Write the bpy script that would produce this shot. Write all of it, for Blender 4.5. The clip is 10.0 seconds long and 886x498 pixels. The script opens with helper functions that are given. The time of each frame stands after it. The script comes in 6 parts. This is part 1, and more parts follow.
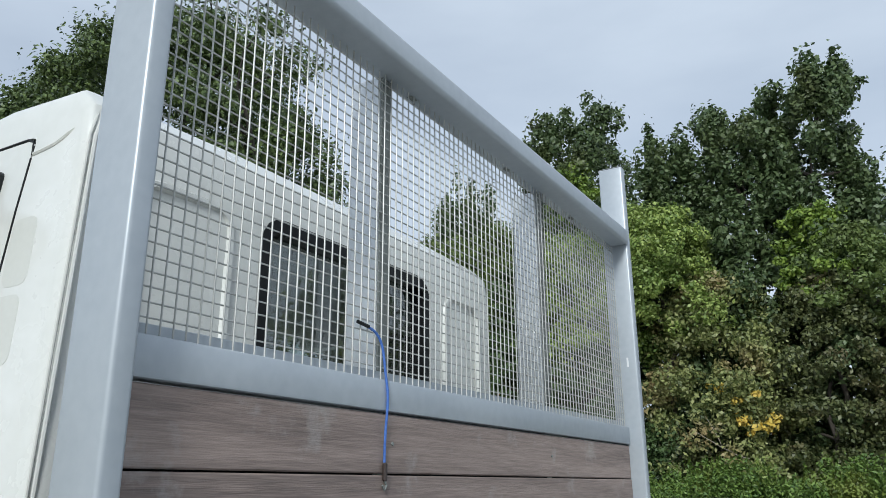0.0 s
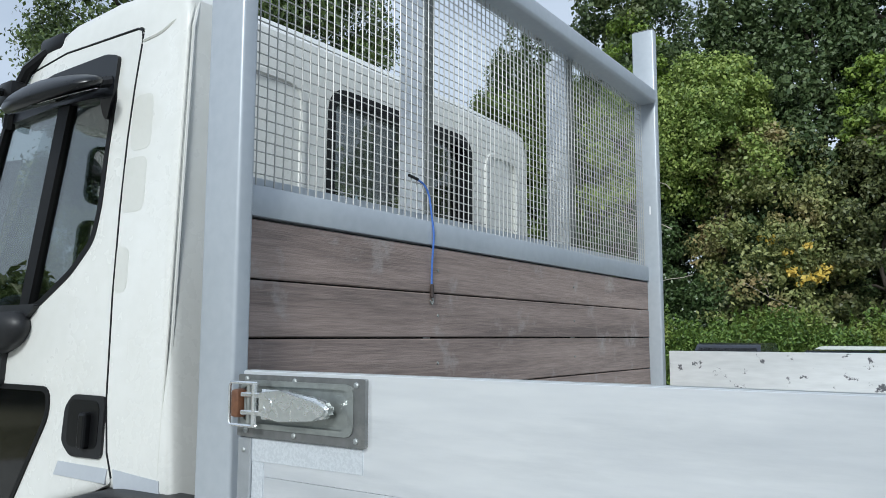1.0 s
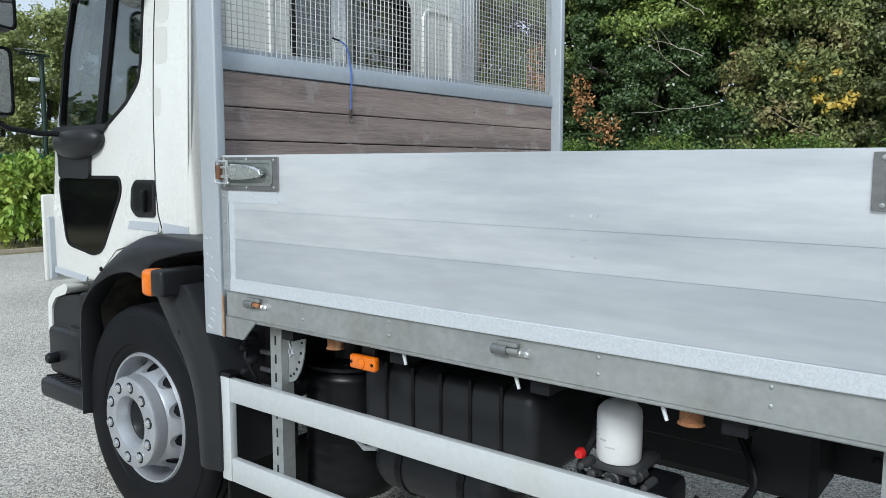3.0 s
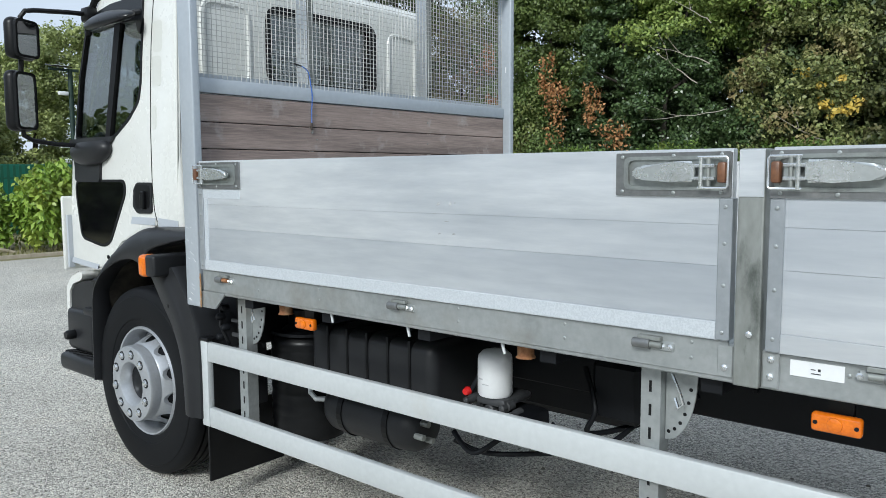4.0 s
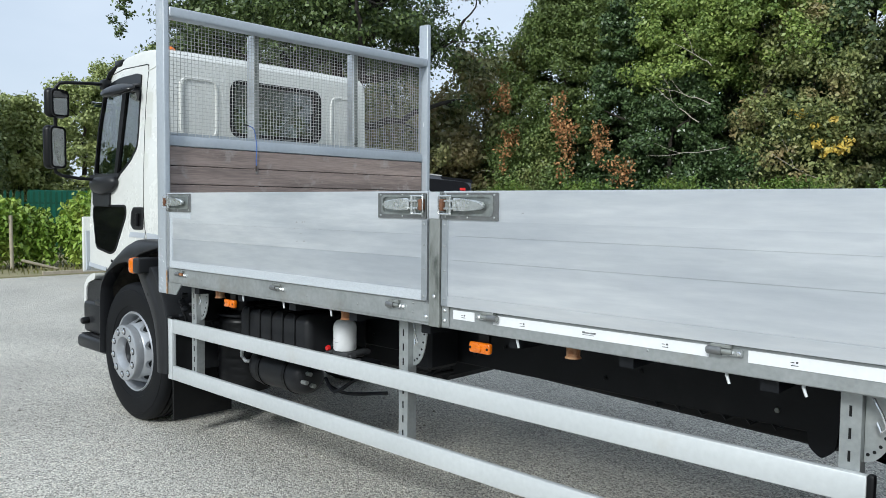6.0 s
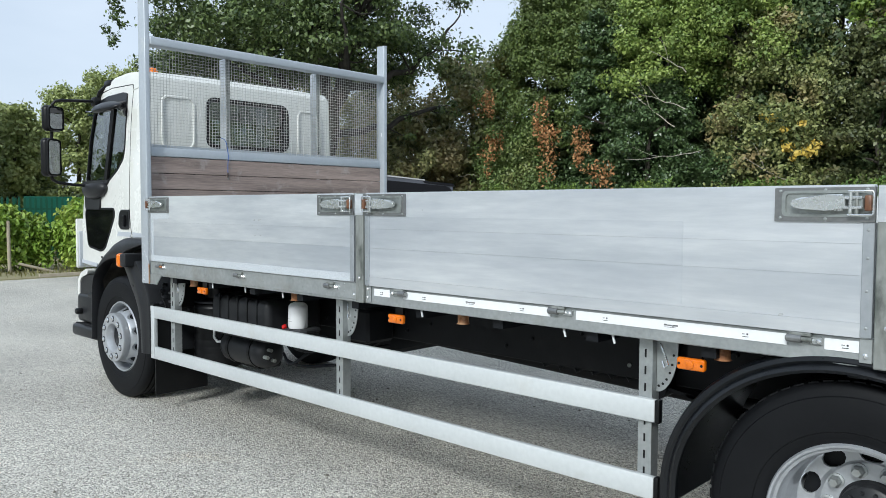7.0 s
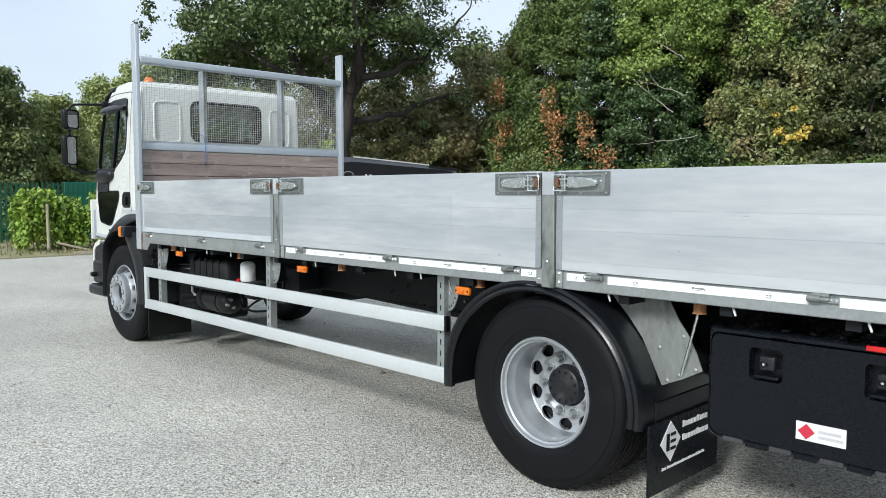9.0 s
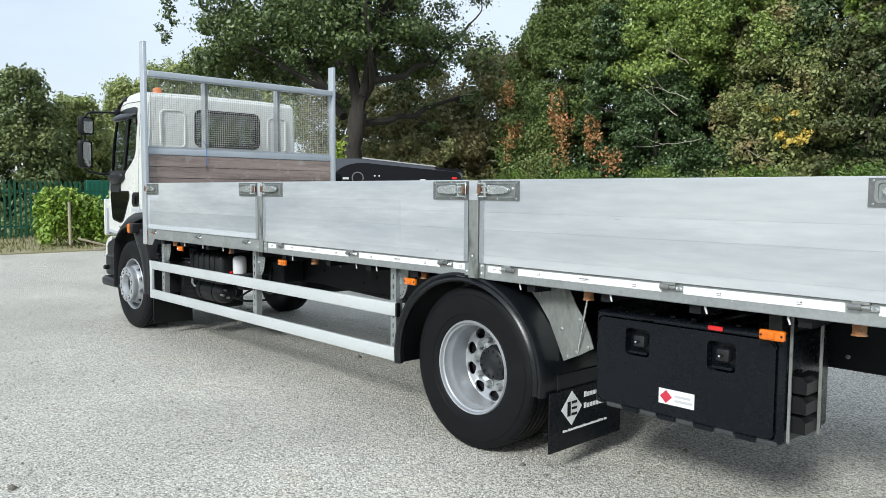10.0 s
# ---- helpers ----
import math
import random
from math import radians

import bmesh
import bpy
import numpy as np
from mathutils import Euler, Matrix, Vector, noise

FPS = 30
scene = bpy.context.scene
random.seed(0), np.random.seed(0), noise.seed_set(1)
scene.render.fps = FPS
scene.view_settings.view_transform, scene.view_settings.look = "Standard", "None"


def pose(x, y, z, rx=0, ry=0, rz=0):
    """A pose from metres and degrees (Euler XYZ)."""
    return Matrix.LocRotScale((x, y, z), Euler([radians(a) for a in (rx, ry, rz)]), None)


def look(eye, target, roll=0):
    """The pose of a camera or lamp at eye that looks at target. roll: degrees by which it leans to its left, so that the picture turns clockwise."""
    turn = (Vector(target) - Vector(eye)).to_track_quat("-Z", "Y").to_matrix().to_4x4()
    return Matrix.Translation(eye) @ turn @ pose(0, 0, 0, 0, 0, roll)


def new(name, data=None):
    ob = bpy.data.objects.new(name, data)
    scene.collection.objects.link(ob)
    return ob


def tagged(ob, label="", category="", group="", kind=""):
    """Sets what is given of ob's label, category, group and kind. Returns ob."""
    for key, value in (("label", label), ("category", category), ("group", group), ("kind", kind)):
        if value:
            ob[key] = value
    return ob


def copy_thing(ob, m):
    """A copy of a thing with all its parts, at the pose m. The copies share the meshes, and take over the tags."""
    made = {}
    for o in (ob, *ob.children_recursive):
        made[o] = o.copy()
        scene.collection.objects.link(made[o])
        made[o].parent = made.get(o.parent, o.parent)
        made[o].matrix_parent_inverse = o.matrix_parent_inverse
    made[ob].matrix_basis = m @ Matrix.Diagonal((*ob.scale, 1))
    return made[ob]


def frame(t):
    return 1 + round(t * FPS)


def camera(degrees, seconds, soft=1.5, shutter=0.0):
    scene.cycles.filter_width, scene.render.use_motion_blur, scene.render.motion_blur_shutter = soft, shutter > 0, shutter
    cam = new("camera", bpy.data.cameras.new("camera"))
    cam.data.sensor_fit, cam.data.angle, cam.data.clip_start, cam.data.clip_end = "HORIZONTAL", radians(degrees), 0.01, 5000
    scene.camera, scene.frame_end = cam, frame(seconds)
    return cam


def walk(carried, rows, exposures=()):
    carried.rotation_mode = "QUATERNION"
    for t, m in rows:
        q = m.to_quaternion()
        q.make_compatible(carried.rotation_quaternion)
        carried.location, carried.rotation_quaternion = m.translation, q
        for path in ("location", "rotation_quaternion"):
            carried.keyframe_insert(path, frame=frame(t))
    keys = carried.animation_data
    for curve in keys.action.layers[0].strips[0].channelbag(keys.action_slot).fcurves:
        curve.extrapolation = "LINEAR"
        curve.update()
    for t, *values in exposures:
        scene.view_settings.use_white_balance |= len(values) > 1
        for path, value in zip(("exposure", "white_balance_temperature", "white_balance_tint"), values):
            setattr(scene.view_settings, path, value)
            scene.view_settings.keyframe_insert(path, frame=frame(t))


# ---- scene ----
cam = camera(59.8, 10.0, soft=0.75)
PATH = [
    (0, (1.132, -0.695, 1.876), (0.156, 0.947, 2.468), -0.4),
    (0.5, (1.241, -0.835, 1.84), (0.132, 0.762, 2.309), -0.1),
    (1, (1.402, -1.033, 1.783), (0.265, 0.597, 2.007), 0.1),
    (1.5, (1.677, -1.215, 1.743), (0.513, 0.411, 1.769), -0.0),
    (2, (1.932, -1.365, 1.722), (0.744, 0.239, 1.6), 0.1),
    (2.5, (2.245, -1.567, 1.694), (1.03, 0.01, 1.501), 0.1),
    (3, (2.622, -1.733, 1.679), (1.385, -0.176, 1.464), 0.1),
    (3.2, (2.809, -1.767, 1.661), (1.558, -0.221, 1.445), -0.1),
    (4.5, (3.744, -2.165, 1.654), (2.432, -0.666, 1.477), -0.0),
    (5, (4.224, -2.294, 1.666), (2.883, -0.818, 1.512), 0.3),
    (6.5, (5.557, -2.654, 1.645), (4.185, -1.203, 1.537), 0.6),
    (7, (6.0, -2.839, 1.631), (4.637, -1.379, 1.526), 0.2),
    (7.5, (6.442, -2.967, 1.628), (5.075, -1.511, 1.524), -0.1),
    (8, (6.924, -3.065, 1.641), (5.543, -1.623, 1.526), -0.2),
    (8.5, (7.399, -3.19, 1.612), (5.995, -1.772, 1.48), -0.2),
    (9, (7.877, -3.234, 1.603), (6.448, -1.843, 1.457), -0.0),
    (9.5, (8.331, -3.282, 1.636), (6.881, -1.914, 1.485), 0.2),
    (10, (8.762, -3.409, 1.638), (7.297, -2.056, 1.491), 0.4),
]
EXPOSURES = [(0, -0.15, 5850, 6), (1.5, -0.07, 5750, 6), (3, 0.0, 5800, 6), (4.5, 0.02, 5850, 6), (6.5, 0.08, 5850, 6), (8.5, 0.18, 5900, 6), (10, 0.26, 6000, 6)]
walk(cam, [(t, look(eye, target, roll)) for t, eye, target, roll in PATH], EXPOSURES)


# ---- light ----
SUN_ELEV, SUN_AZ = 32.0, -71.0   # azimuth: the sun stands at (cos, sin) of this, seen from the truck
world = bpy.data.worlds.new("sky")
scene.world = world
world.use_nodes = True
wn, wl = world.node_tree.nodes, world.node_tree.links
wn.clear()
w_out = wn.new("ShaderNodeOutputWorld")
w_bg = wn.new("ShaderNodeBackground")
w_sky = wn.new("ShaderNodeTexSky")
w_sky.sky_type, w_sky.sun_disc = "NISHITA", False
w_sky.sun_elevation, w_sky.sun_rotation = radians(SUN_ELEV), radians(90 - SUN_AZ)
w_sky.air_density, w_sky.dust_density, w_sky.ozone_density = 1.0, 2.5, 1.0
# thin high cloud
w_map = wn.new("ShaderNodeTexCoord")
w_scl = wn.new("ShaderNodeMapping")
w_scl.inputs["Scale"].default_value = (1.0, 1.0, 3.2)
w_noi = wn.new("ShaderNodeTexNoise")
w_noi.inputs["Scale"].default_value, w_noi.inputs["Detail"].default_value, w_noi.inputs["Roughness"].default_value = 1.7, 6.0, 0.5
w_rmp = wn.new("ShaderNodeMapRange")
w_rmp.inputs["From Min"].default_value, w_rmp.inputs["From Max"].default_value = 0.3, 0.75
w_rmp.inputs["To Min"].default_value, w_rmp.inputs["To Max"].default_value = 0.6, 1.0
w_mix = wn.new("ShaderNodeMix")
w_mix.data_type = "RGBA"
w_mix.inputs["B"].default_value = (7.5, 7.9, 8.5, 1.0)
wl.new(w_map.outputs["Generated"], w_scl.inputs["Vector"])
wl.new(w_scl.outputs["Vector"], w_noi.inputs["Vector"])
wl.new(w_noi.outputs["Fac"], w_rmp.inputs["Value"])
wl.new(w_rmp.outputs["Result"], w_mix.inputs["Factor"])
wl.new(w_sky.outputs["Color"], w_mix.inputs["A"])
wl.new(w_mix.outputs["Result"], w_bg.inputs["Color"])
wl.new(w_bg.outputs["Background"], w_out.inputs["Surface"])
w_bg.inputs["Strength"].default_value = 0.105
sun = new("sun", bpy.data.lights.new("sun", "SUN"))
sun.data.energy, sun.data.angle, sun.data.color = 2.8, radians(13.0), (1.0, 0.96, 0.88)
sa, se = radians(SUN_AZ), radians(SUN_ELEV)
sun.matrix_world = look((20 * math.cos(sa) * math.cos(se), 20 * math.sin(sa) * math.cos(se), 20 * math.sin(se)), (0, 0, 0))


# ---- materials ----
def material(name, c1, c2=None, rough=0.5, metal=0.0, scale=6.0, fine=60.0, stretch=(1, 1, 1), bump=0.0, bump_scale=None,
             rough_var=0.08, spread=(0.35, 0.65), random_tint=0.0, coat=0.0, spec=0.5, dirt=None, dirt_scale=1.3, dirt_range=(0.55, 0.75), streaked=False):
    """A surface whose colour wanders between c1 and c2 at two scales, with wear in roughness, relief and dirt."""
    m = bpy.data.materials.new(name)
    m.use_nodes = True
    n, l = m.node_tree.nodes, m.node_tree.links
    b = n["Principled BSDF"]
    c2 = c2 or tuple(v * 0.88 for v in c1)
    tc = n.new("ShaderNodeTexCoord")
    mp = n.new("ShaderNodeMapping")
    mp.inputs["Scale"].default_value = stretch
    l.new(tc.outputs["Object"], mp.inputs["Vector"])
    big, small = n.new("ShaderNodeTexNoise"), n.new("ShaderNodeTexNoise")
    big.inputs["Scale"].default_value, big.inputs["Detail"].default_value = scale, 5.0
    small.inputs["Scale"].default_value, small.inputs["Detail"].default_value = fine, 3.0
    l.new(mp.outputs["Vector"], big.inputs["Vector"])
    l.new(mp.outputs["Vector"], small.inputs["Vector"])
    mixf = n.new("ShaderNodeMath")
    mixf.operation = "MULTIPLY_ADD"
    mixf.inputs[1].default_value = 0.4
    l.new(small.outputs["Fac"], mixf.inputs[0])
    half = n.new("ShaderNodeMath")
    half.operation = "MULTIPLY"
    half.inputs[1].default_value = 0.6
    l.new(big.outputs["Fac"], half.inputs[0])
    l.new(half.outputs[0], mixf.inputs[2])
    rp = n.new("ShaderNodeMapRange")
    rp.inputs["From Min"].default_value, rp.inputs["From Max"].default_value = spread
    l.new(mixf.outputs[0], rp.inputs["Value"])
    mx = n.new("ShaderNodeMix")
    mx.data_type = "RGBA"
    mx.inputs["A"].default_value, mx.inputs["B"].default_value = (*c1, 1), (*c2, 1)
    l.new(rp.outputs["Result"], mx.inputs["Factor"])
    colour = mx.outputs["Result"]
    if random_tint:
        oi = n.new("ShaderNodeObjectInfo")
        tr = n.new("ShaderNodeMapRange")
        tr.inputs["To Min"].default_value, tr.inputs["To Max"].default_value = 1 - random_tint, 1 + random_tint
        l.new(oi.outputs["Random"], tr.inputs["Value"])
        hs = n.new("ShaderNodeHueSaturation")
        l.new(tr.outputs["Result"], hs.inputs["Value"])
        l.new(colour, hs.inputs["Color"])
        colour = hs.outputs["Color"]
    if dirt:
        dn = n.new("ShaderNodeTexNoise")
        dn.inputs["Scale"].default_value, dn.inputs["Detail"].default_value, dn.inputs["Roughness"].default_value = dirt_scale, 8.0, 0.65
        l.new((mp if streaked else tc).outputs["Vector" if streaked else "Object"], dn.inputs["Vector"])
        dr = n.new("ShaderNodeMapRange")
        dr.inputs["From Min"].default_value, dr.inputs["From Max"].default_value = dirt_range
        l.new(dn.outputs["Fac"], dr.inputs["Value"])
        dm = n.new("ShaderNodeMix")
        dm.data_type = "RGBA"
        dm.inputs["B"].default_value = (*dirt, 1)
        l.new(dr.outputs["Result"], dm.inputs["Factor"])
        l.new(colour, dm.inputs["A"])
        colour = dm.outputs["Result"]
    l.new(colour, b.inputs["Base Color"])
    rr = n.new("ShaderNodeMapRange")
    rr.inputs["To Min"].default_value, rr.inputs["To Max"].default_value = rough - rough_var, rough + rough_var
    l.new(mixf.outputs[0], rr.inputs["Value"])
    l.new(rr.outputs["Result"], b.inputs["Roughness"])
    b.inputs["Metallic"].default_value = metal
    b.inputs["Coat Weight"].default_value = coat
    b.inputs["Specular IOR Level"].default_value = spec
    if bump:
        bp = n.new("ShaderNodeBump")
        bp.inputs["Strength"].default_value, bp.inputs["Distance"].default_value = bump, 0.01
        src = small
        if bump_scale:
            src = n.new("ShaderNodeTexNoise")
            src.inputs["Scale"].default_value, src.inputs["Detail"].default_value = bump_scale, 4.0
            l.new(mp.outputs["Vector"], src.inputs["Vector"])
        l.new(src.outputs["Fac"], bp.inputs["Height"])
        l.new(bp.outputs["Normal"], b.inputs["Normal"])
    return m


def glass(name, tint=(0.82, 0.88, 0.86), rough=0.0):
    m = bpy.data.materials.new(name)
    m.use_nodes = True
    n, l = m.node_tree.nodes, m.node_tree.links
    n.remove(n["Principled BSDF"])
    tr, gl, mx, lw = (n.new("ShaderNodeBsdfTransparent"), n.new("ShaderNodeBsdfGlossy"), n.new("ShaderNodeMixShader"), n.new("ShaderNodeLayerWeight"))
    tr.inputs["Color"].default_value = (*tint, 1)
    gl.inputs["Roughness"].default_value = rough
    lw.inputs["Blend"].default_value = 0.5
    pw, ma = n.new("ShaderNodeMath"), n.new("ShaderNodeMath")
    pw.operation, ma.operation = "POWER", "MULTIPLY_ADD"
    pw.inputs[1].default_value, ma.inputs[1].default_value, ma.inputs[2].default_value = 3.6, 0.85, 0.15
    l.new(lw.outputs["Facing"], pw.inputs[0])
    l.new(pw.outputs[0], ma.inputs[0])
    l.new(ma.outputs[0], mx.inputs["Fac"])
    l.new(tr.outputs[0], mx.inputs[1])
    l.new(gl.outputs[0], mx.inputs[2])
    l.new(mx.outputs[0], n["Material Output"].inputs["Surface"])
    return m


def foliage(name, dark, light, tint2=None, tint_at=(0.6, 0.75), rough=0.5, trans=0.35, patch=0.5):
    """Leaves: each leaf has its own shade, patches of the crown lean to another colour, and light comes through."""
    m = bpy.data.materials.new(name)
    m.use_nodes = True
    n, l = m.node_tree.nodes, m.node_tree.links
    b = n["Principled BSDF"]
    geo, mx = n.new("ShaderNodeNewGeometry"), n.new("ShaderNodeMix")
    mx.data_type = "RGBA"
    mx.inputs["A"].default_value, mx.inputs["B"].default_value = (*dark, 1), (*light, 1)
    l.new(geo.outputs["Random Per Island"], mx.inputs["Factor"])
    colour = mx.outputs["Result"]
    if tint2:
        tc, ns, rp, m2 = n.new("ShaderNodeTexCoord"), n.new("ShaderNodeTexNoise"), n.new("ShaderNodeMapRange"), n.new("ShaderNodeMix")
        ns.inputs["Scale"].default_value, ns.inputs["Detail"].default_value = patch, 3.0
        rp.inputs["From Min"].default_value, rp.inputs["From Max"].default_value = tint_at
        m2.data_type = "RGBA"
        m2.inputs["B"].default_value = (*tint2, 1)
        l.new(tc.outputs["Object"], ns.inputs["Vector"])
        l.new(ns.outputs["Fac"], rp.inputs["Value"])
        l.new(rp.outputs["Result"], m2.inputs["Factor"])
        l.new(colour, m2.inputs["A"])
        colour = m2.outputs["Result"]
    l.new(colour, b.inputs["Base Color"])
    b.inputs["Roughness"].default_value = rough
    tl, ms = n.new("ShaderNodeBsdfTranslucent"), n.new("ShaderNodeMixShader")
    ms.inputs["Fac"].default_value = trans * 0.6
    l.new(colour, tl.inputs["Color"])
    l.new(b.outputs[0], ms.inputs[1])
    l.new(tl.outputs[0], ms.inputs[2])
    l.new(ms.outputs[0], n["Material Output"].inputs["Surface"])
    return m


WHITE = material("white_paint", (0.72, 0.725, 0.695), (0.66, 0.665, 0.63), rough=0.28, scale=2.5, fine=25, coat=0.35, dirt=(0.55, 0.52, 0.45), dirt_range=(0.66, 0.95))
ALU = material("aluminium", (0.82, 0.84, 0.86), (0.66, 0.685, 0.72), rough=0.36, rough_var=0.13, metal=0.6, scale=1.3, fine=11, stretch=(0.4, 1, 3.0), bump=0.008, bump_scale=120, spread=(0.36, 0.62),
               dirt=(0.45, 0.485, 0.53), dirt_scale=1.25, dirt_range=(0.44, 0.74), streaked=True, random_tint=0.12)
# Darker, bluer aluminium for the first bay's lowest plank.
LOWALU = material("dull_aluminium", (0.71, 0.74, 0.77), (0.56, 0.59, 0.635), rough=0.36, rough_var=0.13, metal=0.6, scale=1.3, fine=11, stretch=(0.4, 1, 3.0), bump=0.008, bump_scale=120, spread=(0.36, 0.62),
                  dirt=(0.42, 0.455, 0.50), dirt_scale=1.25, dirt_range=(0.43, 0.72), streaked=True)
DARKALU = material("faded_aluminium", (0.775, 0.80, 0.825), (0.615, 0.64, 0.68), rough=0.38, rough_var=0.13, metal=0.6, scale=1.3, fine=11, stretch=(0.4, 1, 3.0), bump=0.008, bump_scale=120, spread=(0.36, 0.62),
                 dirt=(0.44, 0.475, 0.52), dirt_scale=1.25, dirt_range=(0.44, 0.74), streaked=True)
# Panel aluminium as it looks in shade: the dimness is in this colour.
STRIP = material("edge_strip_metal", (0.44, 0.465, 0.49), (0.34, 0.365, 0.39), rough=0.4, metal=0.6, scale=6, fine=40)
PLATE = material("latch_plate_metal", (0.26, 0.265, 0.265), (0.18, 0.185, 0.185), rough=0.4, metal=0.7, scale=9, fine=60, dirt=(0.4, 0.4, 0.38), dirt_scale=9, dirt_range=(0.55, 0.8))
POST = material("grey_powder_coat", (0.46, 0.495, 0.53), (0.40, 0.435, 0.475), rough=0.38, metal=0.25, scale=2.0, fine=40, dirt=(0.62, 0.62, 0.6), dirt_scale=3, dirt_range=(0.64, 0.8))
SCUFFED = material("scuffed_aluminium", (0.76, 0.77, 0.77), (0.60, 0.61, 0.61), rough=0.5, metal=0.4, scale=2.4, fine=30, stretch=(0.4, 1, 2.0), dirt=(0.12, 0.12, 0.13), dirt_scale=22.0, dirt_range=(0.615, 0.66))
GALV = material("galvanised_steel", (0.46, 0.48, 0.48), (0.33, 0.35, 0.35), rough=0.5, metal=0.7, scale=4, fine=45, bump=0.05, dirt=(0.30, 0.28, 0.24), dirt_scale=2.4, dirt_range=(0.55, 0.8))
DULL = material("weathered_steel", (0.33, 0.345, 0.33), (0.21, 0.22, 0.205), rough=0.55, metal=0.5, scale=5, fine=50, stretch=(1, 1, 0.4), bump=0.06, dirt=(0.085, 0.095, 0.085), dirt_scale=5, dirt_range=(0.56, 0.66), streaked=True)
ZINC = material("bright_zinc", (0.80, 0.82, 0.83), (0.70, 0.72, 0.73), rough=0.25, metal=0.9, scale=4, fine=20)
# Darker than the lever's zinc, so the colour carries the recess's shade.
TRAY = material("pressed_zinc_tray", (0.42, 0.445, 0.43), (0.31, 0.33, 0.32), rough=0.38, metal=0.75, scale=12, fine=60, bump=0.04, dirt=(0.20, 0.205, 0.19), dirt_scale=9, dirt_range=(0.52, 0.75))
LEVER = material("zinc_lever", (0.80, 0.82, 0.82), (0.64, 0.665, 0.66), rough=0.27, rough_var=0.12, metal=0.85, scale=10, fine=70, bump=0.06, dirt=(0.25, 0.255, 0.24), dirt_scale=8, dirt_range=(0.56, 0.76))
RAIL = material("rail_paint", (0.61, 0.635, 0.64), (0.53, 0.555, 0.56), rough=0.45, metal=0.2, scale=1.4, fine=40, dirt=(0.5, 0.48, 0.43), dirt_scale=2.2, dirt_range=(0.6, 0.9))
BLACK = material("black_plastic", (0.0045, 0.0048, 0.0055), (0.007, 0.0073, 0.008), rough=0.36, scale=5, fine=90, bump=0.03, spec=0.26, dirt=(0.018, 0.0175, 0.016), dirt_scale=2.0, dirt_range=(0.58, 0.95))
FENDER = material("dark_grey_plastic", (0.013, 0.0138, 0.0155), (0.019, 0.0198, 0.022), rough=0.42, scale=5, fine=200, bump=0.05, spec=0.35, dirt=(0.045, 0.043, 0.04), dirt_scale=2.0, dirt_range=(0.6, 0.95))
CHASSIS = material("chassis_paint", (0.0042, 0.005, 0.0068), (0.007, 0.008, 0.0105), rough=0.55, spec=0.27, scale=6, fine=60, dirt=(0.016, 0.0162, 0.0162), dirt_scale=3, dirt_range=(0.57, 0.9))
RUBBER = material("tyre_rubber", (0.0036, 0.0041, 0.0052), (0.006, 0.0065, 0.0078), rough=0.6, scale=7, fine=120, bump=0.05, spec=0.2, dirt=(0.014, 0.0143, 0.0145), dirt_scale=3.0, dirt_range=(0.6, 0.95))
SILVER = material("silver_rim_paint", (0.48, 0.50, 0.525), (0.40, 0.415, 0.44), rough=0.32, metal=0.5, scale=8, fine=70, dirt=(0.35, 0.33, 0.3), dirt_scale=6, dirt_range=(0.6, 0.9))
RUST = material("rusty_steel", (0.33, 0.15, 0.06), (0.20, 0.08, 0.035), rough=0.75, scale=25, fine=120, bump=0.15, dirt=(0.42, 0.27, 0.15), dirt_scale=14, dirt_range=(0.5, 0.7))
CATCH = material("brown_nylon", (0.19, 0.085, 0.04), (0.10, 0.045, 0.025), rough=0.45, scale=25, fine=120)
AMBER = material("amber_lens", (0.80, 0.20, 0.004), (0.62, 0.13, 0.002), rough=0.15, scale=30, fine=150, coat=0.5)
RED = material("red_lens", (0.65, 0.02, 0.02), rough=0.2)
LABEL = material("white_label", (0.80, 0.81, 0.82), (0.74, 0.75, 0.76), rough=0.4, scale=5)
INK = material("label_ink", (0.03, 0.03, 0.035), rough=0.5)
GREYPRINT = material("grey_print", (0.55, 0.56, 0.58), rough=0.5)
TAPE = material("reflective_tape", (0.64, 0.675, 0.71), (0.56, 0.595, 0.63), rough=0.42, metal=0.3, scale=160, fine=260, spread=(0.44, 0.56), bump=0.1)
BLUE = material("blue_rope", (0.05, 0.12, 0.42), (0.09, 0.2, 0.55), rough=0.7, scale=80, fine=300)
DARKGLASS = material("dark_panel", (0.003, 0.0033, 0.0037), (0.004, 0.0043, 0.0048), rough=0.05, rough_var=0.03, spec=0.4)
FABRIC = material("seat_fabric", (0.05, 0.052, 0.055), (0.08, 0.08, 0.085), rough=0.9, scale=40, fine=300)
GUARD = material("mudguard_plastic", (0.0045, 0.0055, 0.0072), (0.007, 0.008, 0.010), rough=0.3, rough_var=0.1, scale=7, fine=120, bump=0.03, spec=0.42, dirt=(0.018, 0.0182, 0.0182), dirt_scale=2.5, dirt_range=(0.58, 0.95))
BOXBLACK = material("toolbox_plastic", (0.004, 0.0055, 0.0082), (0.0056, 0.0072, 0.0102), rough=0.27, rough_var=0.16, scale=3, fine=60, bump=0.02, spec=0.24, dirt=(0.012, 0.0125, 0.0135), dirt_scale=2.5, dirt_range=(0.55, 0.85))
HINGEGREY = material("worn_grey_plastic", (0.05, 0.052, 0.056), (0.03, 0.031, 0.034), rough=0.6, scale=20)
LINER = material("dusty_liner", (0.012, 0.012, 0.012), (0.03, 0.027, 0.022), rough=0.8, scale=6, fine=50, spec=0.2, dirt=(0.09, 0.08, 0.062), dirt_scale=4.0, dirt_range=(0.5, 0.75))
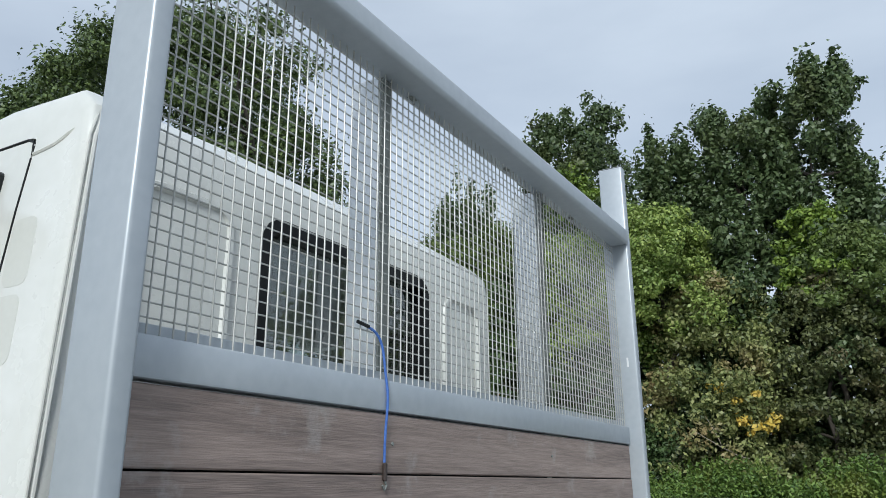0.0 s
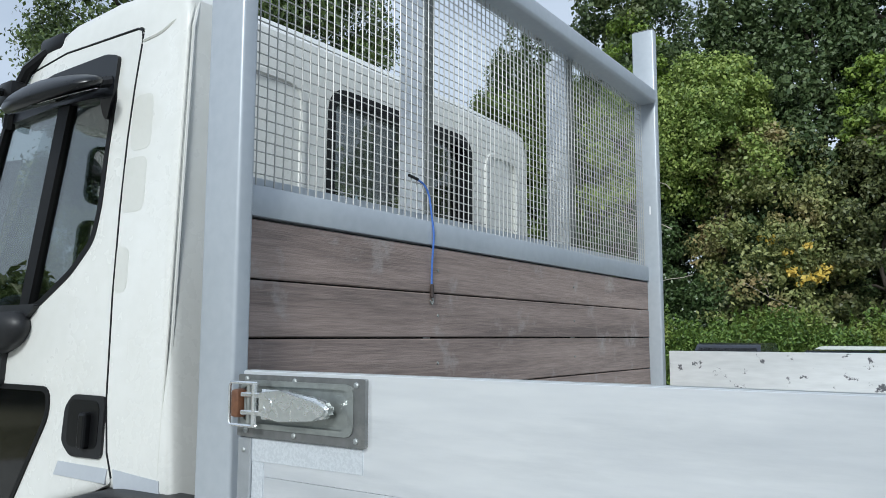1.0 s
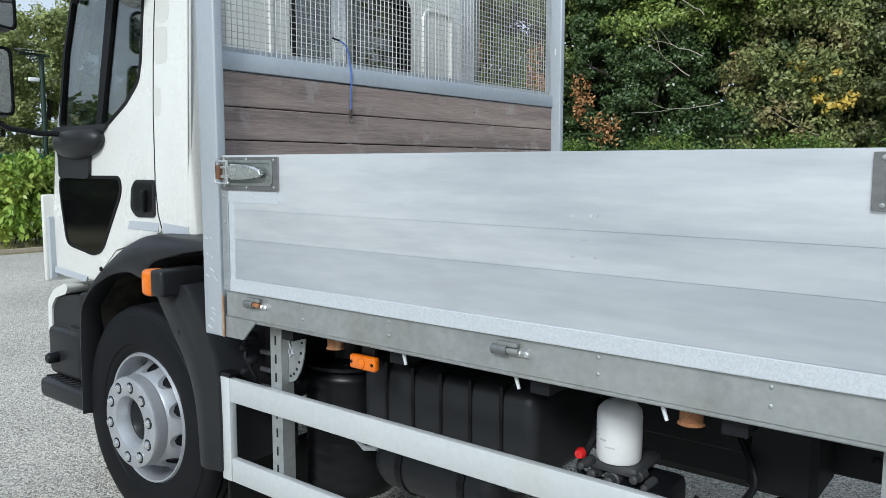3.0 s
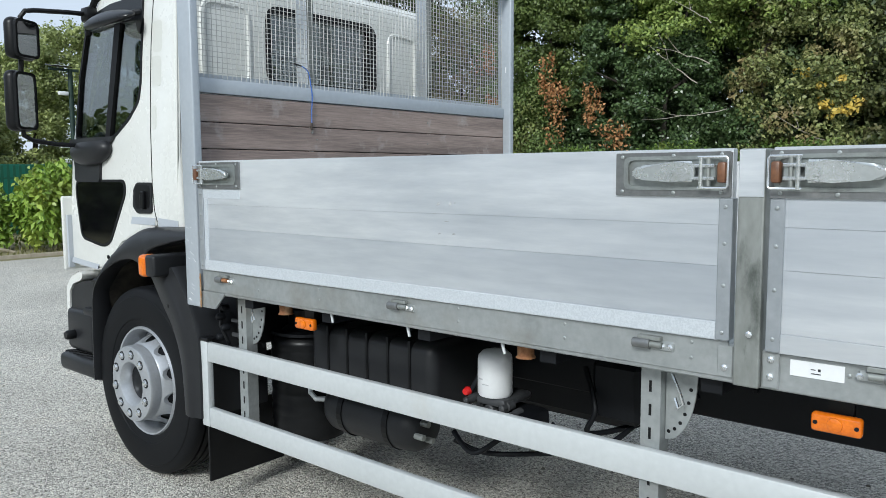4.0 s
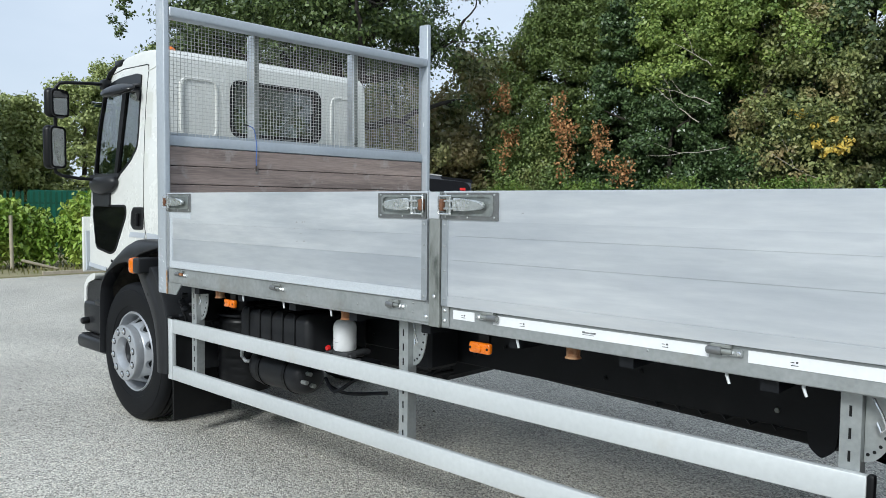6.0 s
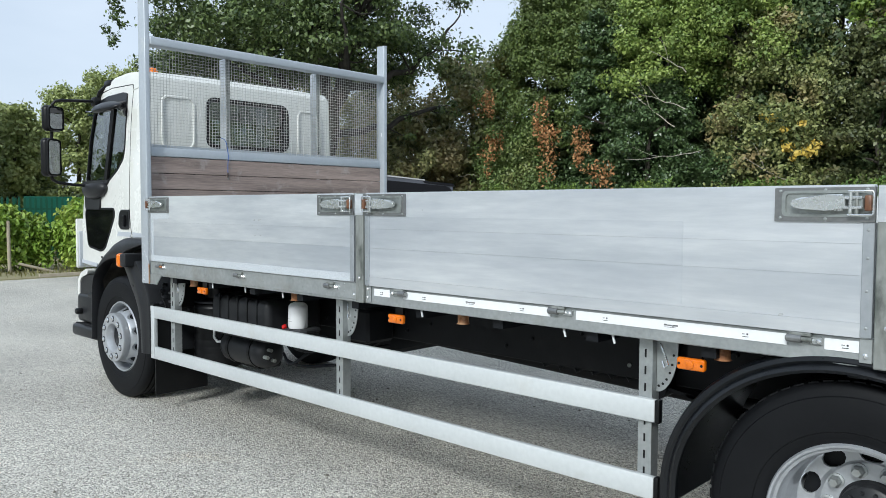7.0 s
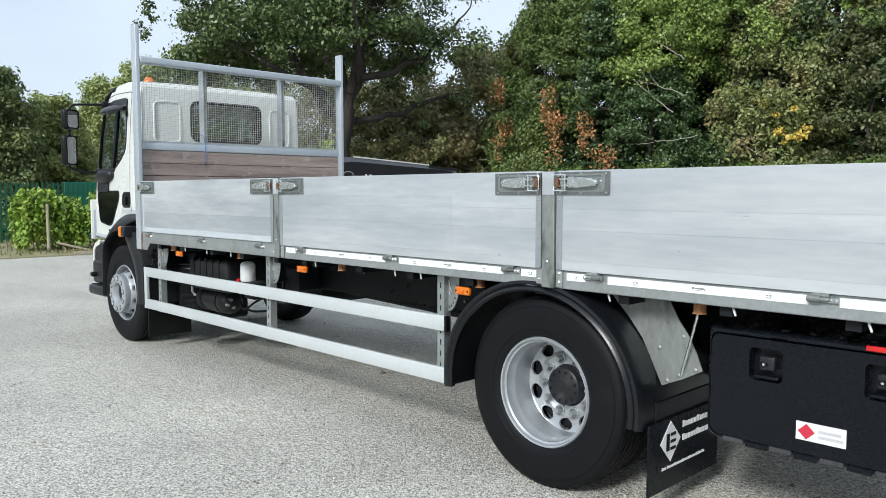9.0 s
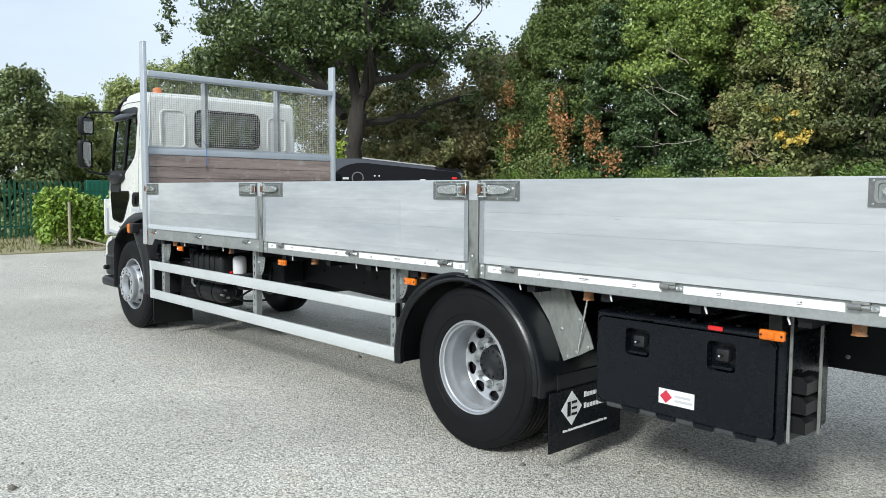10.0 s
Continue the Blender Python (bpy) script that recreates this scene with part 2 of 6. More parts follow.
MIRROR = material("mirror_glass", (0.9, 0.9, 0.9), rough=0.02, rough_var=0.01, metal=1.0)
GLASS = glass("window_glass", (0.62, 0.67, 0.66))


# ---- mesh tools ----
def part(name, bm, mat, parent=None, label="", smooth=False, kind=""):
    me = bpy.data.meshes.new(name)
    bmesh.ops.recalc_face_normals(bm, faces=bm.faces)
    bm.to_mesh(me)
    bm.free()
    me.materials.append(mat)
    if smooth:
        for p in me.polygons:
            p.use_smooth = True
        me.set_sharp_from_angle(angle=radians(38))
    ob = new(name, me)
    if parent is not None:
        ob.parent = parent
    return tagged(ob, label, kind=kind)


def again(ob, parent, m=None, name=None):
    """Another object on the same mesh."""
    o = new(name or ob.name.split(".")[0], ob.data)
    o.parent = parent
    if m is not None:
        o.matrix_basis = m
    return o


def box(bm, x0, x1, y0, y1, z0, z1, bevel=0.0, seg=1):
    r = bmesh.ops.create_cube(bm, size=1.0)
    vs = r["verts"]
    for v in vs:
        v.co = Vector(((x0 + x1) / 2 + v.co.x * (x1 - x0), (y0 + y1) / 2 + v.co.y * (y1 - y0), (z0 + z1) / 2 + v.co.z * (z1 - z0)))
    if bevel:
        es = {e for v in vs for e in v.link_edges}
        bmesh.ops.bevel(bm, geom=list(es), offset=bevel, segments=seg, affect="EDGES", profile=0.5)
    return bm


def boxes(*rows, bevel=0.0, seg=1):
    bm = bmesh.new()
    for r in rows:
        box(bm, *r, bevel=bevel, seg=seg)
    return bm


def frame_to(d):
    d = Vector(d).normalized()
    up = Vector((0, 0, 1)) if abs(d.z) < 0.9 else Vector((1, 0, 0))
    a = d.cross(up).normalized()
    return a, a.cross(d).normalized()


def tube(bm, pts, r, seg=8, caps=True):
    """A round bar along a line of points; r is one radius or one for each point."""
    pts = [Vector(p) for p in pts]
    rs = r if isinstance(r, (list, tuple)) else [r] * len(pts)
    rings = []
    a = None
    for i, p in enumerate(pts):
        d = (pts[min(i + 1, len(pts) - 1)] - pts[max(i - 1, 0)]).normalized()
        if a is None:
            a, _ = frame_to(d)
        a = (a - d * a.dot(d)).normalized()
        c = d.cross(a)
        rings.append([bm.verts.new(p + (a * math.cos(k * math.tau / seg) + c * math.sin(k * math.tau / seg)) * rs[i]) for k in range(seg)])
    for u, v in zip(rings, rings[1:]):
        for k in range(seg):
            bm.faces.new((u[k], u[(k + 1) % seg], v[(k + 1) % seg], v[k]))
    if caps:
        bm.faces.new(rings[0][::-1])
        bm.faces.new(rings[-1])
    return bm


def lathe(bm, profile, centre=(0, 0, 0), axis="Y", seg=48, closed=False):
    """Turns (radius, along) pairs round an axis."""
    cx, cy, cz = centre
    rings = []
    for r, h in profile:
        ring = []
        for k in range(seg):
            a = k * math.tau / seg
            u, w = r * math.cos(a), r * math.sin(a)
            co = {"Y": (cx + u, cy + h, cz + w), "Z": (cx + u, cy + w, cz + h), "X": (cx + h, cy + u, cz + w)}[axis]
            ring.append(bm.verts.new(co))
        rings.append(ring)
    pairs = list(zip(rings, rings[1:])) + ([(rings[-1], rings[0])] if closed else [])
    for u, v in pairs:
        for k in range(seg):
            bm.faces.new((u[k], u[(k + 1) % seg], v[(k + 1) % seg], v[k]))
    if not closed:
        for ring in (rings[0], rings[-1]):
            bm.faces.new(ring)
    return bm


def prism(bm, poly, a0, a1, axis="Y"):
    """Extrudes a flat outline; for axis Y the outline is (x, z), for X it is (y, z), for Z (x, y)."""
    def co(p, h):
        return {"Y": (p[0], h, p[1]), "X": (h, p[0], p[1]), "Z": (p[0], p[1], h)}[axis]
    lo = [bm.verts.new(co(p, a0)) for p in poly]
    hi = [bm.verts.new(co(p, a1)) for p in poly]
    n = len(poly)
    for k in range(n):
        bm.faces.new((lo[k], lo[(k + 1) % n], hi[(k + 1) % n], hi[k]))
    bm.faces.new(lo[::-1])
    bm.faces.new(hi)
    return bm


def rounded(poly, r, seg=4):
    """An outline with its corners rounded."""
    out = []
    n = len(poly)
    for i in range(n):
        p, a, b = Vector(poly[i]), Vector(poly[i - 1]), Vector(poly[(i + 1) % n])
        ra = min(r, (a - p).length * 0.45, (b - p).length * 0.45)
        s, e = p + (a - p).normalized() * ra, p + (b - p).normalized() * ra
        for k in range(seg + 1):
            t = k / seg
            out.append(tuple(s * (1 - t) ** 2 + p * 2 * t * (1 - t) + e * t * t))
    return out


def smooth_line(pts, n=5):
    """A curve through the points, as a denser list of points."""
    out = []
    p = [pts[0]] + list(pts) + [pts[-1]]
    for k in range(1, len(p) - 2):
        for j in range(n):
            t = j / n
            out.append(tuple(0.5 * (2 * b + (c - a) * t + (2 * a - 5 * b + 4 * c - d) * t * t + (3 * b - a - 3 * c + d) * t ** 3) for a, b, c, d in zip(p[k - 1], p[k], p[k + 1], p[k + 2])))
    return out + [tuple(pts[-1])]


def sheet(rows):
    """A closed skin over rows of points, each row a closed section."""
    bm = bmesh.new()
    rings = [[bm.verts.new(c) for c in r] for r in rows]
    n = len(rows[0])
    for u, v in zip(rings, rings[1:]):
        for k in range(n):
            bm.faces.new((u[k], u[(k + 1) % n], v[(k + 1) % n], v[k]))
    bm.faces.new(rings[0])
    bm.faces.new(rings[-1])
    bmesh.ops.recalc_face_normals(bm, faces=bm.faces[:])
    return bm


def rect(x0, x1, z0, z1, r=0.0, seg=4):
    p = [(x0, z0), (x1, z0), (x1, z1), (x0, z1)]
    return rounded(p, r, seg) if r else p


def grown(poly, d):
    """An outline moved outwards by d."""
    area = sum(poly[i - 1][0] * poly[i][1] - poly[i][0] * poly[i - 1][1] for i in range(len(poly)))
    sgn = 1 if area > 0 else -1
    out = []
    for i in range(len(poly)):
        a, p, b = Vector(poly[i - 1]), Vector(poly[i]), Vector(poly[(i + 1) % len(poly)])
        u, v = (p - a), (b - p)
        n1 = Vector((u.y, -u.x)).normalized() if u.length > 1e-9 else Vector((0, 0))
        n2 = Vector((v.y, -v.x)).normalized() if v.length > 1e-9 else n1
        m = (n1 + n2)
        m = m.normalized() if m.length > 1e-6 else n1
        out.append(tuple(p + m * d * sgn))
    return out


def ring_bm(outer, inner, a0, a1, axis="Y"):
    """A flat frame between two outlines of the same count."""
    bm = bmesh.new()
    def co(p, h):
        return {"Y": (p[0], h, p[1]), "X": (h, p[0], p[1]), "Z": (p[0], p[1], h)}[axis]
    loops = [[bm.verts.new(co(p, h)) for p in poly] for poly, h in ((outer, a0), (outer, a1), (inner, a1), (inner, a0))]
    n = len(outer)
    for u, v in zip(loops, loops[1:] + loops[:1]):
        for k in range(n):
            bm.faces.new((u[k], u[(k + 1) % n], v[(k + 1) % n], v[k]))
    return bm


def boolean(ob, cutter_bm, operation="DIFFERENCE"):
    """Cuts a volume out of a mesh, and leaves a plain mesh."""
    me = bpy.data.meshes.new("cutter")
    bmesh.ops.recalc_face_normals(cutter_bm, faces=cutter_bm.faces)
    cutter_bm.to_mesh(me)
    cutter_bm.free()
    tool = new("cutter", me)
    tool.parent = ob.parent
    md = ob.modifiers.new("cut", "BOOLEAN")
    md.object, md.operation, md.solver = tool, operation, "EXACT"
    dg = bpy.context.evaluated_depsgraph_get()
    dg.update()
    made = bpy.data.meshes.new_from_object(ob.evaluated_get(dg))
    ob.modifiers.remove(md)
    ob.data = made
    bpy.data.objects.remove(tool)
    bpy.data.meshes.remove(me)
    return ob


def empty(name, at=(0, 0, 0)):
    o = new(name)
    o.location = at
    return o


# ---- ground ----
def gravel_material():
    m = bpy.data.materials.new("crushed_stone")
    m.use_nodes = True
    n, l = m.node_tree.nodes, m.node_tree.links
    b = n["Principled BSDF"]
    tc = n.new("ShaderNodeTexCoord")
    vo, v2, no, n2 = n.new("ShaderNodeTexVoronoi"), n.new("ShaderNodeTexVoronoi"), n.new("ShaderNodeTexNoise"), n.new("ShaderNodeTexNoise")
    vo.inputs["Scale"].default_value, v2.inputs["Scale"].default_value = 108.0, 44.0
    no.inputs["Scale"].default_value, no.inputs["Detail"].default_value = 0.55, 7.0
    n2.inputs["Scale"].default_value, n2.inputs["Detail"].default_value = 14.0, 5.0
    for t in (vo, v2, no, n2):
        l.new(tc.outputs["Object"], t.inputs["Vector"])
    g = n.new("ShaderNodeValToRGB")
    e = g.color_ramp.elements
    e[0].position, e[0].color = 0.0, (0.19, 0.181, 0.16, 1)
    e[1].position, e[1].color = 1.0, (0.88, 0.85, 0.765, 1)
    mid = e.new(0.45)
    mid.color = (0.535, 0.51, 0.455, 1)
    sep = n.new("ShaderNodeSeparateColor")
    l.new(vo.outputs["Color"], sep.inputs[0])
    l.new(sep.outputs[0], g.inputs["Fac"])
    mx = n.new("ShaderNodeMix")
    mx.data_type, mx.blend_type = "RGBA", "MULTIPLY"
    mx.inputs["Factor"].default_value = 1.0
    rp = n.new("ShaderNodeMapRange")
    rp.inputs["From Min"].default_value, rp.inputs["From Max"].default_value = 0.3, 0.7
    rp.inputs["To Min"].default_value, rp.inputs["To Max"].default_value = 0.80, 1.10
    l.new(no.outputs["Fac"], rp.inputs["Value"])
    l.new(g.outputs["Color"], mx.inputs["A"])
    l.new(rp.outputs["Result"], mx.inputs["B"])
    st, sr, sm = n.new("ShaderNodeTexNoise"), n.new("ShaderNodeMapRange"), n.new("ShaderNodeMix")
    st.inputs["Scale"].default_value, st.inputs["Detail"].default_value, st.inputs["Roughness"].default_value = 1.1, 9.0, 0.7
    l.new(tc.outputs["Object"], st.inputs["Vector"])
    sr.inputs["From Min"].default_value, sr.inputs["From Max"].default_value = 0.58, 0.80
    sr.inputs["To Max"].default_value = 0.75
    l.new(st.outputs["Fac"], sr.inputs["Value"])
    sm.data_type, sm.blend_type = "RGBA", "MULTIPLY"
    sm.inputs["B"].default_value = (0.78, 0.70, 0.60, 1)
    l.new(sr.outputs["Result"], sm.inputs["Factor"])
    l.new(mx.outputs["Result"], sm.inputs["A"])
    l.new(sm.outputs["Result"], b.inputs["Base Color"])
    b.inputs["Roughness"].default_value = 0.95
    add = n.new("ShaderNodeMath")
    add.operation = "ADD"
    l.new(vo.outputs["Distance"], add.inputs[0])
    l.new(v2.outputs["Distance"], add.inputs[1])
    bp = n.new("ShaderNodeBump")
    bp.inputs["Strength"].default_value, bp.inputs["Distance"].default_value = 0.85, 0.009
    bp.invert = True
    l.new(add.outputs[0], bp.inputs["Height"])
    l.new(bp.outputs["Normal"], b.inputs["Normal"])
    return m


GRAVEL = gravel_material()
GRASS_SOIL = material("verge_soil", (0.33, 0.29, 0.18), (0.22, 0.21, 0.10), rough=0.95, scale=1.2, fine=18, bump=0.5)
BARK = material("bark", (0.10, 0.085, 0.07), (0.055, 0.047, 0.038), rough=0.9, scale=5, fine=30, stretch=(1, 1, 0.2), bump=0.6)
TIMBER = material("weathered_timber", (0.42, 0.37, 0.28), (0.31, 0.27, 0.20), rough=0.85, scale=4, fine=40, stretch=(1, 1, 0.15), bump=0.2)



def ease(t):
    t = min(1.0, max(0.0, t))
    return t * t * (3 - 2 * t)


def ground_z(x, y):
    """The ground sinks a little under the truck, to fit the wheels in the camera's view."""
    return -0.04 * ease((x + 9.0) / 5.5) * (1 - ease((y - 7.0) / 5.0))


bm = bmesh.new()
gxs = [-600, -60, -20, -12] + [-9.0 + 0.5 * k for k in range(12)] + [0, 6, 12, 24, 60, 600]
gys = [-600, -60, -20, -8, 0, 4, 6.5] + [7.0 + 0.5 * k for k in range(11)] + [14, 20, 40, 100, 600]
grid = [[bm.verts.new((x, y, ground_z(x, y))) for y in gys] for x in gxs]
for a, b in zip(grid, grid[1:]):
    for k in range(len(gys) - 1):
        bm.faces.new((a[k], b[k], b[k + 1], a[k + 1]))
ground = tagged(part("ground", bm, GRAVEL, kind="structure", smooth=True), "pale grey crushed stone yard surface", "ground")

rng = np.random.default_rng(7)


def scatter_mesh(name, verts, faces, mat, label="", category="", kind="stuff", parent=None):
    me = bpy.data.meshes.new(name)
    me.vertices.add(len(verts))
    me.vertices.foreach_set("co", np.ascontiguousarray(verts, dtype=np.float32).ravel())
    k = faces.shape[1]
    me.loops.add(faces.size)
    me.loops.foreach_set("vertex_index", faces.astype(np.int32).ravel())
    me.polygons.add(len(faces))
    me.polygons.foreach_set("loop_start", np.arange(0, faces.size, k, dtype=np.int32))
    me.update(calc_edges=True)
    me.materials.append(mat)
    ob = new(name, me)
    if parent is not None:
        ob.parent = parent
    return tagged(ob, label, category, kind=kind)


# loose stones on the yard, near where the camera walks
def loose_stones(count, small=0.003, large=0.007):
    base = np.array([(1, 0, 0), (-1, 0, 0), (0, 1, 0), (0, -1, 0), (0, 0, 1), (0, 0, -1)], float)
    tri = np.array([(0, 2, 4), (2, 1, 4), (1, 3, 4), (3, 0, 4), (2, 0, 5), (1, 2, 5), (3, 1, 5), (0, 3, 5)])
    size = rng.uniform(small, large, count) * (1 + 1.3 * (rng.random(count) > 0.985))
    at = np.stack([rng.uniform(-4, 9, count), rng.uniform(-3.0, 2.6, count), size * 0.3], 1)
    at[:, 2] += [ground_z(x, y) for x, y in at[:, :2]]
    v = base[None] * size[:, None, None] * rng.uniform(0.6, 1.4, (count, 6, 1)) * np.array([1, 1, 0.7])
    a = rng.uniform(0, math.tau, count)
    c, s_ = np.cos(a)[:, None], np.sin(a)[:, None]
    v = np.stack([v[..., 0] * c - v[..., 1] * s_, v[..., 0] * s_ + v[..., 1] * c, v[..., 2]], -1) + at[:, None]
    f = tri[None] + 6 * np.arange(count)[:, None, None]
    return v.reshape(-1, 3), f.reshape(-1, 3)


STONE = material("loose_stone", (0.66, 0.64, 0.585), (0.34, 0.33, 0.30), rough=0.9, scale=30, fine=100)
scatter_mesh("loose_stones", *loose_stones(52000), STONE, "small loose grey stones on the yard", "gravel")
scatter_mesh("dark_stones", *loose_stones(420, 0.006, 0.013), material("dark_stone", (0.13, 0.12, 0.10), (0.22, 0.20, 0.165), rough=0.95, scale=40), "sparse dark stones on the yard", "gravel")


# ---- plants ----
def leaves(centres, normals, size, droop=0.35, length=1.7):
    """One folded four-sided leaf for each centre, facing roughly along its normal."""
    n = len(centres)
    normals = normals / np.linalg.norm(normals, axis=1, keepdims=True)
    r = rng.normal(size=(n, 3))
    r[:, 2] -= droop
    u = np.cross(normals, r)
    u /= np.linalg.norm(u, axis=1, keepdims=True) + 1e-9
    w = np.cross(u, normals)
    sz = (size * rng.uniform(0.6, 1.3, n))[:, None]
    tip, tail = centres + w * sz * length * 0.5, centres - w * sz * length * 0.5
    lift = normals * sz * 0.18
    v = np.stack([tail, centres + u * sz * 0.5 + lift, tip, centres - u * sz * 0.5 + lift], 1)
    f = np.arange(4 * n).reshape(n, 4)
    return v.reshape(-1, 3), f


def clump_points(clumps, count, hollow=0.55, fuzz=0.5):
    """Points and leaf normals in a set of soft ellipsoid clumps (centre, radii), by their size."""
    c = np.array([k[0] for k in clumps], float)
    r = np.array([k[1] for k in clumps], float)
    wt = (r[:, 0] * r[:, 2] + r[:, 0] * r[:, 1] + r[:, 1] * r[:, 2])
    pick = rng.choice(len(c), count, p=wt / wt.sum())
    d = rng.normal(size=(count, 3))
    d /= np.linalg.norm(d, axis=1, keepdims=True)
    rad = np.where(rng.random(count) < 0.78, hollow + (1.0 - hollow) * rng.random(count) ** 0.6, rng.uniform(0.8, 1.0 + fuzz, count))
    return c[pick] + d * r[pick] * rad[:, None], d * 0.8 + rng.normal(scale=0.7, size=(count, 3)) + np.array([0, -0.1, 0.3])


def crown_clumps(base, height, radius, low, count, lean=(0, 0), top=0.35, size=(0.16, 0.32), flat=0.8, shoots=0):
    """Clumps spread through a crown that is widest below its middle and breaks up at its edge; shoots stand up from its top."""
    out = []
    for _ in range(int(count * 2.2)):
        t = rng.random() ** 0.85
        z = low + (height - low) * t
        env = radius * (1 - (1 - top) * max(0.0, (t - 0.35) / 0.65) ** 1.4) * (0.7 + 0.3 * min(1, t / 0.2)) * rng.uniform(0.78, 1.12)
        a, q = rng.uniform(0, math.tau), env * math.sqrt(rng.uniform(0.2, 1.0))
        s_ = radius * rng.uniform(*size) * 0.68
        out.append(((base[0] + q * math.cos(a) + lean[0] * t, base[1] + q * math.sin(a) + lean[1] * t, z - s_ * 0.4),
                    (s_ * rng.uniform(0.7, 1.4), s_ * rng.uniform(0.7, 1.4), s_ * flat * rng.uniform(0.6, 1.3))))
    for _ in range(shoots):
        a, t = rng.uniform(0, math.tau), rng.uniform(0.45, 1.0)
        q = radius * (1 - (1 - top) * max(0.0, (t - 0.35) / 0.65) ** 1.4) * rng.uniform(0.5, 1.05)
        h = rng.uniform(0.5, 1.1)
        out.append(((base[0] + q * math.cos(a), base[1] + q * math.sin(a), low + (height - low) * t + h * 0.6), (0.2, 0.2, h)))
    return out


def limb(bm, a, b, r0, r1, bend=0.12, steps=6, seg=8):
    a, b = Vector(a), Vector(b)
    off = Vector(rng.normal(scale=bend, size=3)) * (b - a).length
    pts = [a.lerp(b, i / steps) + off * math.sin(math.pi * i / steps) + Vector(rng.normal(scale=0.012, size=3)) * (b - a).length * (0 < i < steps) for i in range(steps + 1)]
    tube(bm, pts, [r0 + (r1 - r0) * i / steps for i in range(steps + 1)], seg)
    return pts


def tree(name, at, height, radius, low, mat, clumps, count, leaf, label, trunk_r=0.16, lean=(0, 0), top=0.35, size=(0.16, 0.32), hollow=0.5, flat=0.8, limbs=9, group="", extra=(), shoots=0):
    root = tagged(empty(name, (at[0], at[1], 0)), label, "tree", group)
    cl = crown_clumps((0, 0), height, radius, low, clumps, lean, top, size, flat, shoots) + list(extra)
    bm = bmesh.new()
    spine = limb(bm, (0, 0, -0.1), (lean[0] * 0.8, lean[1] * 0.8, height * 0.85), trunk_r, trunk_r * 0.15, 0.03, 9, 10)
    for k in range(limbs):
        c = cl[rng.integers(len(cl))][0]
        s0 = min(range(1, len(spine)), key=lambda i: abs(spine[i].z - max(1.2, c[2] - 0.35 * radius)))
        limb(bm, spine[s0], c, trunk_r * 0.4, 0.015, 0.08, 6, 6)
    part("trunk", bm, BARK, root, smooth=True)
    p, nrm = clump_points(cl, count, hollow)
    scatter_mesh("crown", *leaves(p, nrm, leaf), mat, parent=root)
    return root


POPLAR = foliage("poplar_leaves", (0.0382, 0.0723, 0.0221), (0.145, 0.196, 0.0808), (0.145, 0.153, 0.051), (0.58, 0.8), patch=0.35)
LIME = foliage("lime_leaves", (0.12, 0.20, 0.03), (0.32, 0.43, 0.08), (0.10, 0.17, 0.04), (0.55, 0.75), trans=0.42, patch=0.4)
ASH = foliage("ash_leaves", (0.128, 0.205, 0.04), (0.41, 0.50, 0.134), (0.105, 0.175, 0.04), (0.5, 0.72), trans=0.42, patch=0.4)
# Darker copy of the ash leaves: shade is put into their colour.
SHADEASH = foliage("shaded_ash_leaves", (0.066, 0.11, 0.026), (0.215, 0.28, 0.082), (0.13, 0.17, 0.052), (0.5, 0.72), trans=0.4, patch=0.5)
IVY = foliage("ivy_leaves", (0.034, 0.0663, 0.0213), (0.119, 0.178, 0.0663), rough=0.35, trans=0.15)
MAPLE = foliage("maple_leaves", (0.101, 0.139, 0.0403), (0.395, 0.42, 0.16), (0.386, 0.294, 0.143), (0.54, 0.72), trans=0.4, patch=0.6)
# Maple colours scaled down: the dimmer light on these crowns is painted in.
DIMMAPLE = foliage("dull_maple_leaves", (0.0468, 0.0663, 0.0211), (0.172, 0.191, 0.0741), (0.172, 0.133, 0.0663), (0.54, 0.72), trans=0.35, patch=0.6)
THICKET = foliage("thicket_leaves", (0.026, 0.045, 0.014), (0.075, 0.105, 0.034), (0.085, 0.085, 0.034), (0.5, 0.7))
OAKLEAF = foliage("oak_leaves", (0.030, 0.056, 0.017), (0.17, 0.23, 0.075), rough=0.42, trans=0.25)
LAUREL = foliage("laurel_leaves", (0.11, 0.20, 0.022), (0.37, 0.51, 0.09), (0.36, 0.42, 0.08), (0.55, 0.7), rough=0.3, trans=0.25, patch=0.9)
DEAD = foliage("dead_vine_leaves", (0.30, 0.135, 0.05), (0.60, 0.33, 0.145), rough=0.8, trans=0.2)
YELLOW = foliage("yellow_leaves", (0.52, 0.36, 0.05), (0.80, 0.62, 0.14), rough=0.6, trans=0.3)
FAR = foliage("far_leaves", (0.085, 0.125, 0.045), (0.27, 0.32, 0.13), (0.29, 0.28, 0.09), (0.5, 0.75), patch=0.15)
OLIVE = foliage("olive_scrub_leaves", (0.08, 0.10, 0.036), (0.30, 0.31, 0.12), (0.29, 0.24, 0.11), (0.45, 0.65), trans=0.3)

# belt of trees beyond the yard
BELT = "belt of trees"
